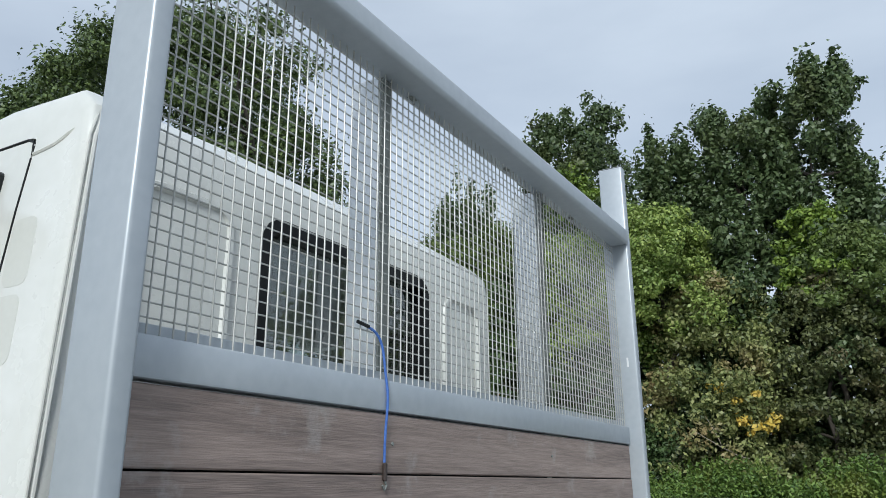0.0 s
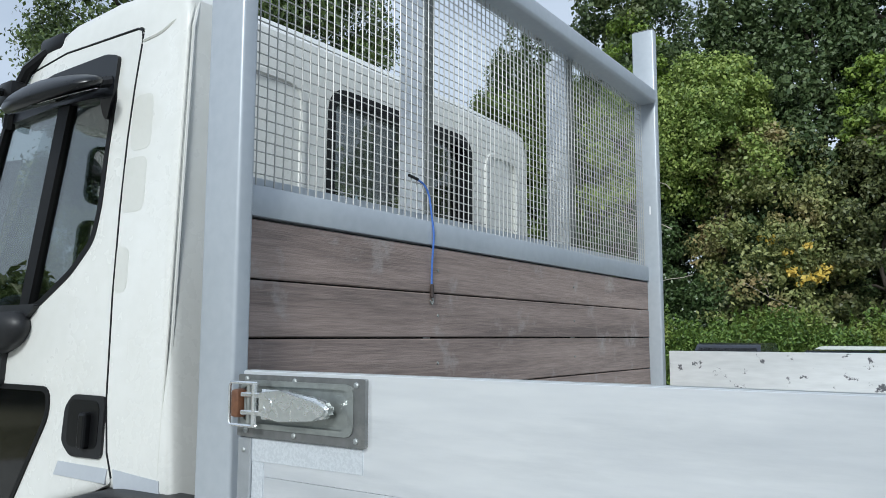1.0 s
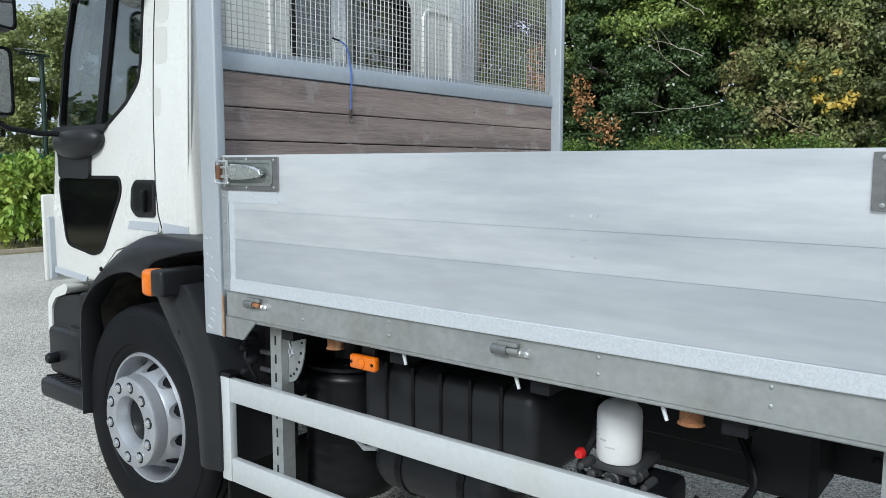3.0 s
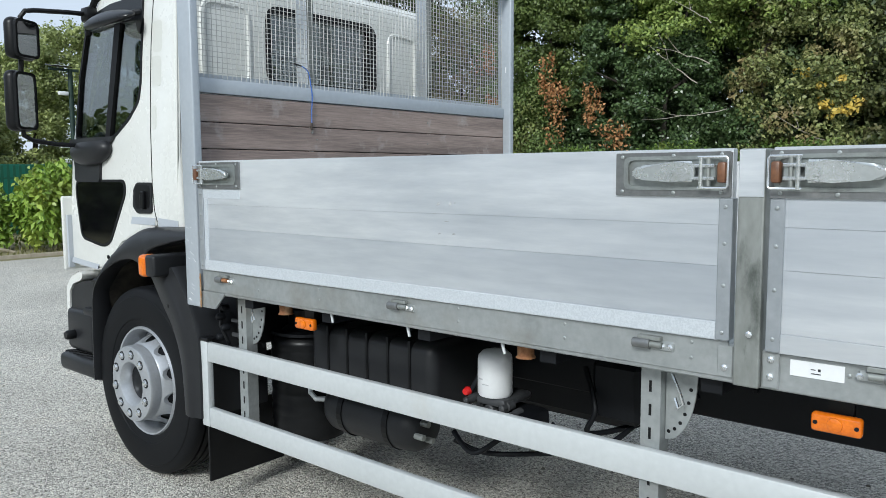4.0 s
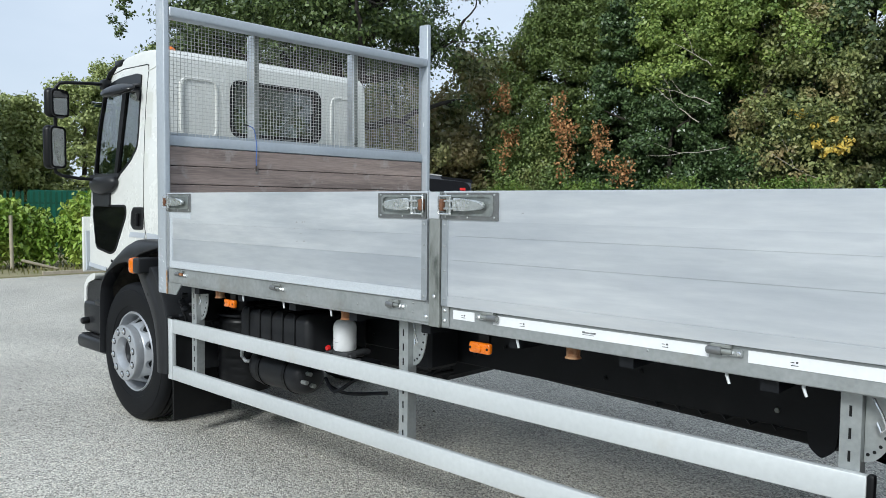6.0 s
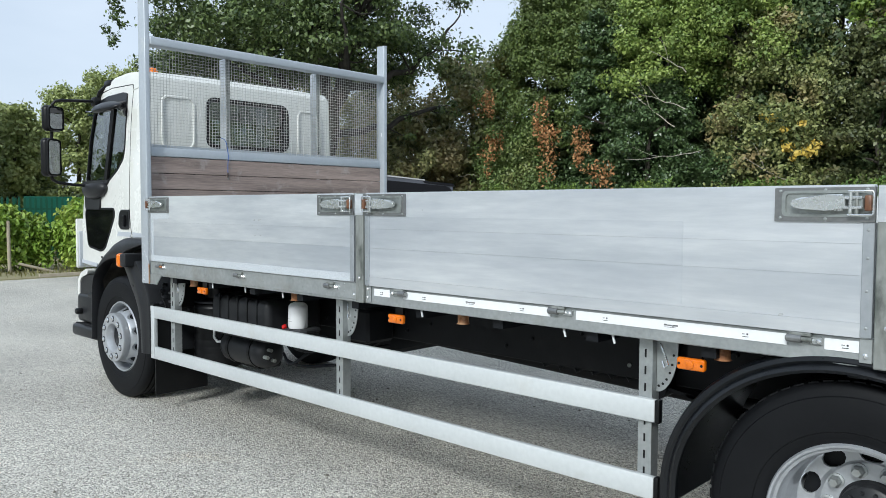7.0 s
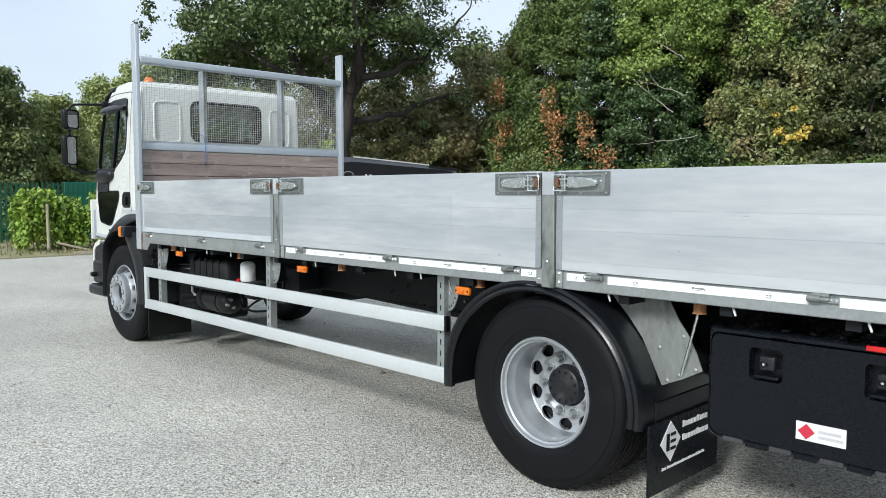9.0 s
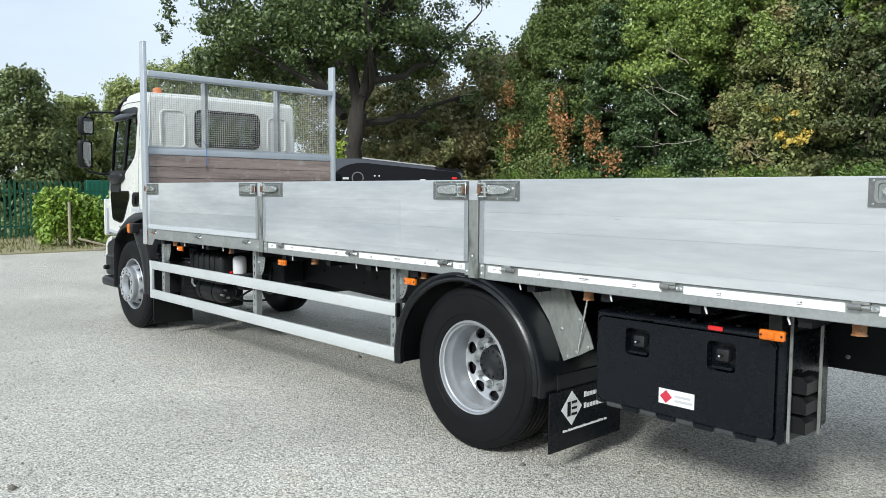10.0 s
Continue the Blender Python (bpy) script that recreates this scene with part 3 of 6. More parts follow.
for x, y, h, r, n, tp in ((-9.3, 28.0, 17.0, 2.5, 50000, 0.75), (-5.3, 27.0, 14.1, 1.9, 30000, 0.5), (-2.75, 26.9, 15.0, 2.2, 44000, 0.55), (-0.4, 26.9, 16.0, 2.0, 50000, 0.75), (2.9, 28.5, 12.4, 2.2, 22000, 0.6),
                          (9.5, 29.0, 13.0, 3.2, 9000, 0.5), (-14.6, 28.0, 14.4, 2.5, 26000, 0.5)):
    tree("poplar_tree", (x, y), h, r, 2.0, POPLAR, 90, n, 0.115, "tall dark green poplar rising from the tree belt", 0.2, top=tp, flat=1.4, shoots=34, group=BELT)
for x, y, h, r, low, n in ((-9.0, 26.6, 14.0, 1.5, 8.5, 16000), (-0.6, 25.7, 10.4, 1.3, 7.0, 12000)):
    tree("lime_tree", (x, y), h, r, low, LIME, 60, n, 0.09, "yellow-green lime tree among the poplars", 0.15, top=0.55, group=BELT)
# Sun and shade on the ashes come from the choice of leaf colour.
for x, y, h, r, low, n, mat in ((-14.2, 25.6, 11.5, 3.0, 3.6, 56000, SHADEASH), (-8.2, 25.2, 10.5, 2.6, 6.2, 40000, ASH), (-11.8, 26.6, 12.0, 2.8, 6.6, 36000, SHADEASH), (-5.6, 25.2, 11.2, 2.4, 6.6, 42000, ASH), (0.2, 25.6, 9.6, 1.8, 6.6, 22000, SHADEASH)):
    tree("ash_tree", (x, y), h, r, low, mat, 90, n, 0.085, "leafy green ash tree, lit or shaded by leaf colour", 0.17, group=BELT)
tree("maple_tree", (-3.9, 25.6), 8.6, 2.8, 1.2, MAPLE, 90, 42000, 0.09, "field maple with browning green leaves", 0.14, group=BELT)
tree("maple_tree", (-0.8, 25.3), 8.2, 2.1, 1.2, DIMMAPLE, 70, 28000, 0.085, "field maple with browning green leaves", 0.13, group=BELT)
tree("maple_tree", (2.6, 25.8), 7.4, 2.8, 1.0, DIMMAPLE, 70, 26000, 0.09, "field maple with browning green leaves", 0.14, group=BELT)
tree("ivy_clad_tree", (-10.6, 24.2), 9.4, 1.45, 0.4, IVY, 80, 34000, 0.08, "tree trunk thickly clad in dark ivy", 0.16, top=0.5, group=BELT)
tree("ivy_clad_tree", (-8.6, 24.7), 6.8, 2.0, 0.4, IVY, 80, 34000, 0.08, "tree trunk thickly clad in dark ivy", 0.16, top=0.5, group=BELT)
tree("willow_tree", (-17.2, 26.4), 9.3, 1.7, 2.0, foliage("willow_leaves", (0.10, 0.12, 0.03), (0.24, 0.24, 0.07), (0.3, 0.22, 0.04), (0.5, 0.7)), 60, 22000, 0.085, "yellowing willow behind the tree belt", 0.16, group=BELT)


def thicket(name, x0, x1, y0, y1, h, mat, clumps, count, leaf, label, category="shrubs", rough_top=0.5, low=0.2, hollow=0.2, size=(0.35, 0.8)):
    cl = []
    for _ in range(clumps):
        r = rng.uniform(*size)
        z = low + (h - low) * rng.random() * (1 - rough_top * rng.random() ** 2)
        cl.append(((rng.uniform(x0, x1), rng.uniform(y0, y1), z), (r, r, r * 0.9)))
    p, nrm = clump_points(cl, count, hollow)
    p[:, 2] = np.abs(p[:, 2])
    return scatter_mesh(name, *leaves(p, nrm, leaf), mat, label, category)


# Backing of dark leaves; the shade between the trunks is in their colour.
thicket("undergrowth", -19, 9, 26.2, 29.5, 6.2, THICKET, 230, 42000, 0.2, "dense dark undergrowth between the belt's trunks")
thicket("ivy_bank", -13.8, -5.2, 24.2, 25.4, 3.8, IVY, 160, 38000, 0.08, "bank of glossy dark ivy and bramble")
# Lighter leaves here stand in for sun on the belt's left bank.
BRAMBLE = foliage("bramble_leaves", (0.075, 0.125, 0.032), (0.27, 0.36, 0.115), (0.27, 0.27, 0.09), (0.55, 0.75), trans=0.35)
thicket("bramble_bank", -16.6, -13.2, 23.2, 24.6, 5.6, BRAMBLE, 110, 30000, 0.075, "sunlit bank of bramble and light ivy")
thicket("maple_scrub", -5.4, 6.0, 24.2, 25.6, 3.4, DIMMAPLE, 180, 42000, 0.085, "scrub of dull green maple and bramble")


def laurel_hedge(name, x0, x1, y0, y1, h, shoots, label, mat, per=20, leaf=0.11):
    """Upright shoots from the ground, each set with long leaves, its top ragged."""
    n = shoots
    sx, sy = rng.uniform(x0, x1, n), rng.uniform(y0, y1, n)
    top = h * (0.72 + 0.28 * rng.random(n)) * (0.86 + 0.14 * np.sin(sx * 1.7 + sy * 2.3))
    base = top * rng.uniform(0.0, 0.75, n)
    lx, ly = rng.normal(scale=0.14, size=n), rng.normal(scale=0.14, size=n)
    t = rng.random((n, per))
    z = base[:, None] + (top - base)[:, None] * t
    ang = rng.uniform(0, math.tau, (n, per))
    q = 0.07 * (1.2 - t)
    c = np.stack([sx[:, None] + lx[:, None] * t + q * np.cos(ang), sy[:, None] + ly[:, None] * t + q * np.sin(ang), z], -1).reshape(-1, 3)
    nn = np.stack([np.cos(ang) * 0.8, np.sin(ang) * 0.8, 0.35 + 0.5 * rng.random((n, per))], -1).reshape(-1, 3)
    v, f = leaves(c, nn, leaf, droop=-1.2, length=2.3)
    v[:, 2] = np.maximum(v[:, 2], 0.01)
    return scatter_mesh(name, v, f, mat, label, "hedge")


# Laurel leaf colours scaled darker for the far hedge.
DARKLAUREL = foliage("old_laurel_leaves", (0.051, 0.106, 0.0187), (0.196, 0.289, 0.0638), (0.221, 0.264, 0.0595), (0.55, 0.7), rough=0.35, trans=0.22, patch=0.9)
laurel_hedge("laurel_hedge", -15.5, 9.0, 21.8, 23.4, 2.75, 6500, "darker green laurel hedge along the yard's edge", DARKLAUREL, per=20, leaf=0.055)
laurel_hedge("laurel_hedge", -15.6, -14.5, 3.0, 4.6, 1.75, 420, "bright green laurel shrub behind the stake", LAUREL, per=20, leaf=0.075)
laurel_hedge("laurel_hedge", -14.7, -13.0, 4.7, 9.5, 2.0, 1500, "bright green laurel hedge inside the fence", LAUREL, per=20, leaf=0.075)


def leaf_patch(name, clumps, mat, count, leaf, label, category="leaves"):
    p, nrm = clump_points(clumps, count, 0.2)
    return scatter_mesh(name, *leaves(p, nrm, leaf, droop=0.9), mat, label, category)


for x, z, h, w in ((-15.25, 4.2, 1.1, 0.4), (-15.5, 6.1, 0.4, 0.45), (-12.7, 5.0, 1.0, 0.28), (-12.2, 3.9, 1.1, 0.32), (-10.75, 3.9, 0.75, 0.36), (-9.85, 2.95, 0.4, 0.5)):
    leaf_patch("dead_vine", [((x + rng.normal(scale=w * 0.5), 22.95 + rng.normal(scale=0.15), z + rng.uniform(-h, h)), (w * 0.5, 0.25, 0.3)) for _ in range(16)], DEAD, int(190 + 170 * h), 0.075,
               "hanging dead vine with rust brown leaves", "dead vine")
leaf_patch("yellow_maple_twigs", [((-2.75 + rng.normal(scale=0.5), 23.4, 3.6 + rng.normal(scale=0.3)), (0.2, 0.15, 0.15)) for _ in range(11)]
           + [((-3.0 + rng.normal(scale=0.4), 23.4, 4.6 + rng.normal(scale=0.2)), (0.15, 0.1, 0.1)) for _ in range(3)], YELLOW, 190, 0.10, "twigs of bright yellow autumn maple leaves", "leaves")
TWIG = material("bare_twig", (0.42, 0.38, 0.32), (0.30, 0.27, 0.22), rough=0.9, scale=20)
for a, b in (((-6.0, 23.3, 3.7), (-8.9, 23.15, 3.5)), ((-7.0, 23.3, 4.6), (-8.7, 23.15, 6.0)), ((-6.6, 23.3, 5.2), (-8.4, 23.15, 5.9)), ((-6.6, 23.3, 6.5), (-7.9, 23.15, 7.4)), ((-3.0, 23.3, 2.6), (-4.4, 23.15, 3.4)), ((-16.0, 23.3, 3.0), (-18.0, 23.15, 2.9))):
    bm = bmesh.new()
    pts = limb(bm, a, b, 0.02, 0.006, 0.05, 7, 5)
    limb(bm, pts[4], Vector(b) + Vector((0.3, 0, 0.45)), 0.01, 0.004, 0.05, 4, 4)
    tagged(part("bare_branch", bm, TWIG), "bare pale branch sticking out of the ivy", "branch")

# the oak: forked trunk, wide crown with gaps, one long low bough and a hanging spray
oak = tagged(empty("oak_tree", (-17.7, 15.7, 0)), "large dark oak with a forked trunk and spreading crown", "tree")
bm = bmesh.new()
oak_cl = []
limb(bm, (0, 0, -0.1), (0.45, 0.1, 5.0), 0.46, 0.36, 0.02, 7, 12)
for a, b, r in (((0.48, 0.1, 4.7), (3.0, 0.3, 9.8), 0.26), ((0.38, 0.1, 4.7), (-1.3, 0.1, 10.5), 0.27), ((0.6, 0.2, 5.6), (0.8, 0.6, 12.0), 0.18), ((-0.6, 0.1, 4.8), (-5.2, -0.6, 10.0), 0.2), ((-0.8, 0.1, 5.6), (-4.6, -2.6, 8.4), 0.14),
                ((0.9, 0.4, 6.2), (2.0, 5.0, 9.0), 0.16), ((-0.9, 0.1, 7.0), (-3.0, 4.0, 13.5), 0.18), ((-1.0, 0.2, 8.5), (-2.0, 0.5, 17.5), 0.2), ((1.4, 0.6, 7.6), (2.8, -1.6, 13.5), 0.16), ((1.0, 0.4, 6.0), (3.0, -1.5, 8.6), 0.13), ((-1.0, 0, 8.0), (-4.4, -3.6, 14.0), 0.15)):
    pts = limb(bm, a, b, r, r * 0.35, 0.05, 8, 8)
    for k in range(6):
        s0 = pts[rng.integers(4, 9)]
        e = s0 + Vector((rng.normal(scale=1.2), rng.normal(scale=1.2), rng.uniform(0.2, 1.8)))
        limb(bm, s0, e, r * 0.25, 0.02, 0.12, 5, 5)
        if e.z > 5.9:
            oak_cl.append((tuple(e), (rng.uniform(0.5, 0.9),) * 2 + (rng.uniform(0.4, 0.7),)))
bough = limb(bm, (0.1, 0.1, 4.3), (0.4, 6.3, 6.1), 0.17, 0.07, 0.03, 8, 7)
for k in range(5):
    s0 = bough[rng.integers(3, 9)]
    e = s0 + Vector((rng.normal(scale=0.4), rng.uniform(0.2, 1.1), rng.uniform(-0.6, 0.8)))
    limb(bm, s0, e, 0.04, 0.012, 0.12, 4, 5)
    oak_cl.append((tuple(e), (0.3, 0.3, 0.2)))
part("trunk", bm, material("oak_bark", (0.050, 0.043, 0.036), (0.026, 0.023, 0.02), rough=0.95, scale=5, fine=30, stretch=(1, 1, 0.2), bump=0.7), oak, smooth=True)
for k in range(290):
    a, q = rng.uniform(0, math.tau), math.sqrt(rng.random())
    zb, zt = 7.9 - 1.0 * q ** 2 + rng.uniform(-0.9, 0.9), 10.6 + 8.2 * math.sqrt(max(0.0, 1 - q * q))
    u = rng.random()
    z = zt - 1.2 * rng.random() if u < 0.38 else (zb + 1.6 * rng.random() if u < 0.70 else rng.uniform(zb, zt))
    x = -3.1 + 6.5 * q * math.cos(a)
    oak_cl.append(((x, 0.6 + 5.5 * q * math.sin(a), z + 0.12 * max(-6.0, -x - 4.0) * (z > 12)), (rng.uniform(0.45, 1.0), rng.uniform(0.45, 1.0), rng.uniform(0.3, 0.7))))
oak_cl += [((-10.9 + rng.normal(scale=0.22), -3.0 + rng.normal(scale=0.22), 11.2 - 0.33 * k), (0.34 - 0.02 * k, 0.34 - 0.02 * k, 0.22)) for k in range(8)]
p, nrm = clump_points(oak_cl, 150000, 0.25, 0.75)
scatter_mesh("crown", *leaves(p, nrm, 0.10), OAKLEAF, parent=oak)
# ivy round the oak's foot
tagged(thicket("ivy_bank", -18.6, -16.8, 15.0, 16.2, 3.6, LAUREL, 30, 5000, 0.085, "light green ivy round the oak's foot", size=(0.25, 0.45)), "light green ivy round the oak's foot", "ivy")

# growth behind the oak and beyond the fence
thicket("undergrowth", -31, -16.5, 23.0, 27.5, 8.3, OLIVE, 230, 52000, 0.16, "dense dark undergrowth behind the oak")
thicket("undergrowth", -27, -16.4, 19.5, 22.8, 4.2, OLIVE, 110, 34000, 0.11, "olive bramble thicket behind the oak")
# Leaf colours raised, so light is painted into crowns that render too dark.
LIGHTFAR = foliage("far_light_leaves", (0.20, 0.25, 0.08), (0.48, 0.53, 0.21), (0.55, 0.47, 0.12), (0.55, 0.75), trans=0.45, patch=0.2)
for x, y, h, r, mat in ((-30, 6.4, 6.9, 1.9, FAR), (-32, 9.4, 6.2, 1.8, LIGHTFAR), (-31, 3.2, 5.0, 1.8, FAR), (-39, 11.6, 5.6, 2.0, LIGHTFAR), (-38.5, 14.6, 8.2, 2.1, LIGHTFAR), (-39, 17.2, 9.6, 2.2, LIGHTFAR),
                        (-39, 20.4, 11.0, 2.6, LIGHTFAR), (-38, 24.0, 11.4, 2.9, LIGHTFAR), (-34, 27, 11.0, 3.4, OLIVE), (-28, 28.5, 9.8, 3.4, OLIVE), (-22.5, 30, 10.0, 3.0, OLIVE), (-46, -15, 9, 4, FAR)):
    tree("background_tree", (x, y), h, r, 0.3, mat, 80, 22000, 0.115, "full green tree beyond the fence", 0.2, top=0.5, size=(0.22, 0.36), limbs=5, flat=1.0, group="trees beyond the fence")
thicket("undergrowth", -40, -31, -12, 24, 3.0, FAR, 220, 30000, 0.17, "dark shrubs beyond the fence")
# Trees out of view, added to be mirrored in the glass and metal.
for x, y, h, r in ((-33, -15, 5.4, 3.0), (-38, -9, 5.8, 3.0), (-26, -20, 5.6, 2.8), (-30, -24, 9, 4), (-20, -30, 10, 4.5), (-10, -33, 9, 4), (1, -35, 10, 4.5), (12, -34, 9, 4.5), (22, -30, 10, 4.5), (32, -18, 10, 4.5), (36, -5, 9, 4), (34, 8, 10, 4.5), (30, 20, 10, 4.5), (20, 27, 11, 4.5)):
    tree("background_tree", (x, y), h, r, 0.4, FAR, 40, 2600, 0.42, "unseen full green tree added round the yard", 0.2, top=0.4, size=(0.25, 0.4), limbs=3, group="trees round the yard")

# ---- verge, fence and posts at the yard's far end ----
bm = boxes((-80, -12.75, -40, 21.5, -0.03, 0.03))
for v in bm.verts:
    if v.co.x > -20:
        v.co.x += 0.25 * math.sin(v.co.y)
tagged(part("verge", bm, GRASS_SOIL, kind="structure"), "rough grass and soil verge", "verge")
tagged(part("edging_board", boxes((-12.78, -12.72, 3.7, 14.0, -0.02, 0.10), bevel=0.008), TIMBER), "weathered timber edging along the hedge", "edging")
n = 5000
gx, gy = rng.uniform(-19, -12.9, n), rng.uniform(-12, 16, n)
gv, gf = leaves(np.stack([gx, gy, np.full(n, 0.07)], 1), rng.normal(size=(n, 3)) * np.array([1, 1, 0.2]), 0.035, droop=-3, length=4.0)
gv[:, 2] = np.abs(gv[:, 2])
scatter_mesh("grass", gv, gf, foliage("grass_blades", (0.10, 0.11, 0.03), (0.26, 0.24, 0.09)), "dry rough grass on the verge", "grass")
for name, a, b, r, label in (("stake", (-14.36, 3.6, 0), (-14.4, 3.6, 1.30), 0.042, "round weathered timber stake beside the hedge"), ("stake", (-14.0, 4.5, 0.03), (-14.2, 3.75, 0.26), 0.035, "leaning timber brace beside the hedge")):
    tagged(part(name, tube(bmesh.new(), [a, Vector(a).lerp(Vector(b), 0.5), b], r, 12), TIMBER, smooth=True), label, "stake")

GREEN = material("green_fence_paint", (0.012, 0.10, 0.055), (0.010, 0.075, 0.042), rough=0.45, scale=3)
fence = tagged(empty("palisade_fence", (-19.0, 0, 0)), "green steel palisade fence with pointed pales", "fence")
pale = None
prof = [(-0.034, 0.05), (0.034, 0.05), (0.034, 1.86), (0.012, 1.95), (0.0, 1.90), (-0.012, 1.95), (-0.034, 1.86)]
for k in range(150):
    m = pose(0, -3.0 + 0.155 * k, 0)
    if pale is None:
        bm = prism(bmesh.new(), prof, -0.006, 0.006, "X")
        pale = part("pale", bm, GREEN, fence)
        pale.matrix_basis = m
    else:
        again(pale, fence, m)
for z in (0.4, 1.55):
    part("fence_rail", boxes((-0.05, -0.007, -3.1, 20.3, z, z + 0.05)), GREEN, fence)
for k in range(9):
    part("fence_post", boxes((-0.13, -0.055, -3.0 + 2.75 * k, -2.92 + 2.75 * k, 0, 1.9)), GREEN, fence)
SHEET = material("teal_sheet", (0.016, 0.15, 0.10), (0.012, 0.11, 0.075), rough=0.5, scale=2)
tagged(part("sheet_screen", boxes((-24.1, -24.0, 7.2, 22, 0.0, 2.02), bevel=0.01), SHEET), "teal green sheet screen behind the fence", "screen")

thicket("fence_shrubs", -22.5, -20.2, 2.0, 21, 1.35, FAR, 90, 9000, 0.13, "dark shrubs growing behind the fence", size=(0.3, 0.6))

# pole with a solar panel and cameras
POLEGREEN = material("dark_green_pole_paint", (0.008, 0.030, 0.020), (0.006, 0.022, 0.015), rough=0.5, scale=3)
pole = tagged(empty("camera_pole", (-15.6, 6.55, 0)), "dark green pole with a solar panel and white cameras", "pole")
part("shaft", tube(bmesh.new(), [(0, 0, 0), (0, 0, 4.15)], 0.055, 12), POLEGREEN, pole, smooth=True)
part("cross_arm", boxes((-0.03, 0.03, -0.5, 0.2, 4.12, 4.18), bevel=0.01), POLEGREEN, pole)
bm = boxes((-0.18, 0.18, -0.5, -0.02, 0, 0.03))
bmesh.ops.transform(bm, matrix=pose(0, 0, 4.22, 0, 10, 0), verts=bm.verts)
part("solar_panel", bm, DARKGLASS, pole)
for z in (3.55, 2.3, 1.95):
    part("pole_camera", boxes((-0.05, 0.05, -0.30, -0.07, z, z + 0.09), bevel=0.02, seg=2), LABEL, pole, "white camera housing", smooth=True)


# ---- vehicles parked behind the truck ----
def parked_car(at, turn, paint, label, h=1.42, length=4.4):
    car = tagged(empty("parked_car"), label, "car")
    car.matrix_basis = pose(at[0], at[1], 0, 0, 0, turn)
    L, w = length / 2, 0.88
    bm = prism(bmesh.new(), rounded([(-L, 0.28), (L, 0.28), (L, 0.72), (L - 0.9, 0.92), (-L + 0.25, 0.94), (-L, 0.75)], 0.12, 4), -w, w)
    part("car_body", bm, paint, car, smooth=True)
    bm = prism(bmesh.new(), rounded([(-L + 0.35, 0.9), (L - 1.0, 0.9), (L - 1.75, h), (-L + 1.0, h)], 0.16, 5), -w + 0.1, w - 0.1)
    for v in bm.verts:
        v.co.y *= 1 - 0.16 * max(0.0, (v.co.z - 0.9) / (h - 0.9))
    part("car_roof", bm, paint, car, smooth=True)
    for sx, xb, xt in ((1, L - 1.06, L - 1.66), (-1, -L + 0.42, -L + 0.93)):
        bm = bmesh.new()
        vs = [bm.verts.new(c) for c in ((xb + 0.03 * sx, -w + 0.2, 0.97), (xb + 0.03 * sx, w - 0.2, 0.97), (xt + 0.03 * sx, w - 0.28, h - 0.1), (xt + 0.03 * sx, -w + 0.28, h - 0.1))]
        bm.faces.new(vs)
        bmesh.ops.solidify(bm, geom=bm.faces[:], thickness=0.01)
        part("car_window", bm, CARGLASS, car)
    for x in (-L + 0.8, L - 0.85):
        for y in (-w + 0.08, w - 0.08):
            part("car_wheel", lathe(bmesh.new(), [(0.2, -0.1), (0.31, -0.1), (0.315, -0.08), (0.315, 0.08), (0.31, 0.1), (0.2, 0.1)], (x, y, 0.315), "Y", 24), RUBBER, car, smooth=True)
    return car


CARGLASS = material("car_glass", (0.02, 0.022, 0.025), (0.03, 0.032, 0.035), rough=0.04, rough_var=0.02, spec=0.8)
NAVY = material("dark_blue_paint", (0.018, 0.022, 0.032), (0.014, 0.017, 0.026), rough=0.25, coat=0.6, scale=3)
PALE = material("pale_car_paint", (0.55, 0.58, 0.55), (0.5, 0.53, 0.5), rough=0.3, coat=0.5, scale=3)
parked_car((-3.09, 17.2), 90, NAVY, "tall dark parked car beyond the truck", 1.64, 4.2)
parked_car((-0.93, 17.2), 90, NAVY, "dark parked hatchback car beyond the truck", 1.51, 4.2)
parked_car((-0.75, 20.5), 0, PALE, "pale parked car in front of the hedge", 1.55)

# long black van with a rounded nose
van = tagged(empty("black_van"), "long grey and black van with pale lettering bars", "van")
van.matrix_basis = pose(-11.0, 15.6, 0, 0, 0, 52) @ Matrix.Diagonal((1, 1, 1.05, 1))
VANPAINT = material("grey_van_paint", (0.07, 0.075, 0.092), (0.055, 0.06, 0.075), rough=0.35, coat=0.3, scale=2)
VANSIDE = material("black_van_side", (0.004, 0.0042, 0.006), (0.005, 0.0052, 0.007), rough=0.4, spec=0.2, scale=2)
bm = prism(bmesh.new(), rounded([(0.0, 0.4), (0.0, 2.28), (-3.4, 2.62), (-4.3, 2.62), (-5.0, 2.25), (-5.8, 1.35), (-6.3, 1.1), (-6.4, 0.4)], 0.12, 4), -0.95, 0.95)
part("van_body", bm, VANPAINT, van, smooth=True)
part("side_panel", prism(bmesh.new(), rounded([(-0.02, 0.5), (-0.02, 2.20), (-3.5, 2.50), (-4.05, 2.38), (-4.5, 2.0), (-4.75, 1.4), (-4.8, 0.5)], 0.25, 5), -0.957, -0.945), VANSIDE, van, "black side panel with a curved front edge", smooth=True)
part("roof_edge", prism(bmesh.new(), [(-0.9, 2.375), (-3.4, 2.625), (-3.4, 2.665), (-0.9, 2.41)], -0.98, -0.80), material("pale_roof_edge", (0.42, 0.42, 0.40), (0.3, 0.3, 0.3), rough=0.5), van)
part("roof_spoiler", prism(bmesh.new(), [(0.05, 2.20), (0.0, 2.29), (-0.95, 2.37), (-0.9, 2.30)], -0.98, 0.9), VANSIDE, van)
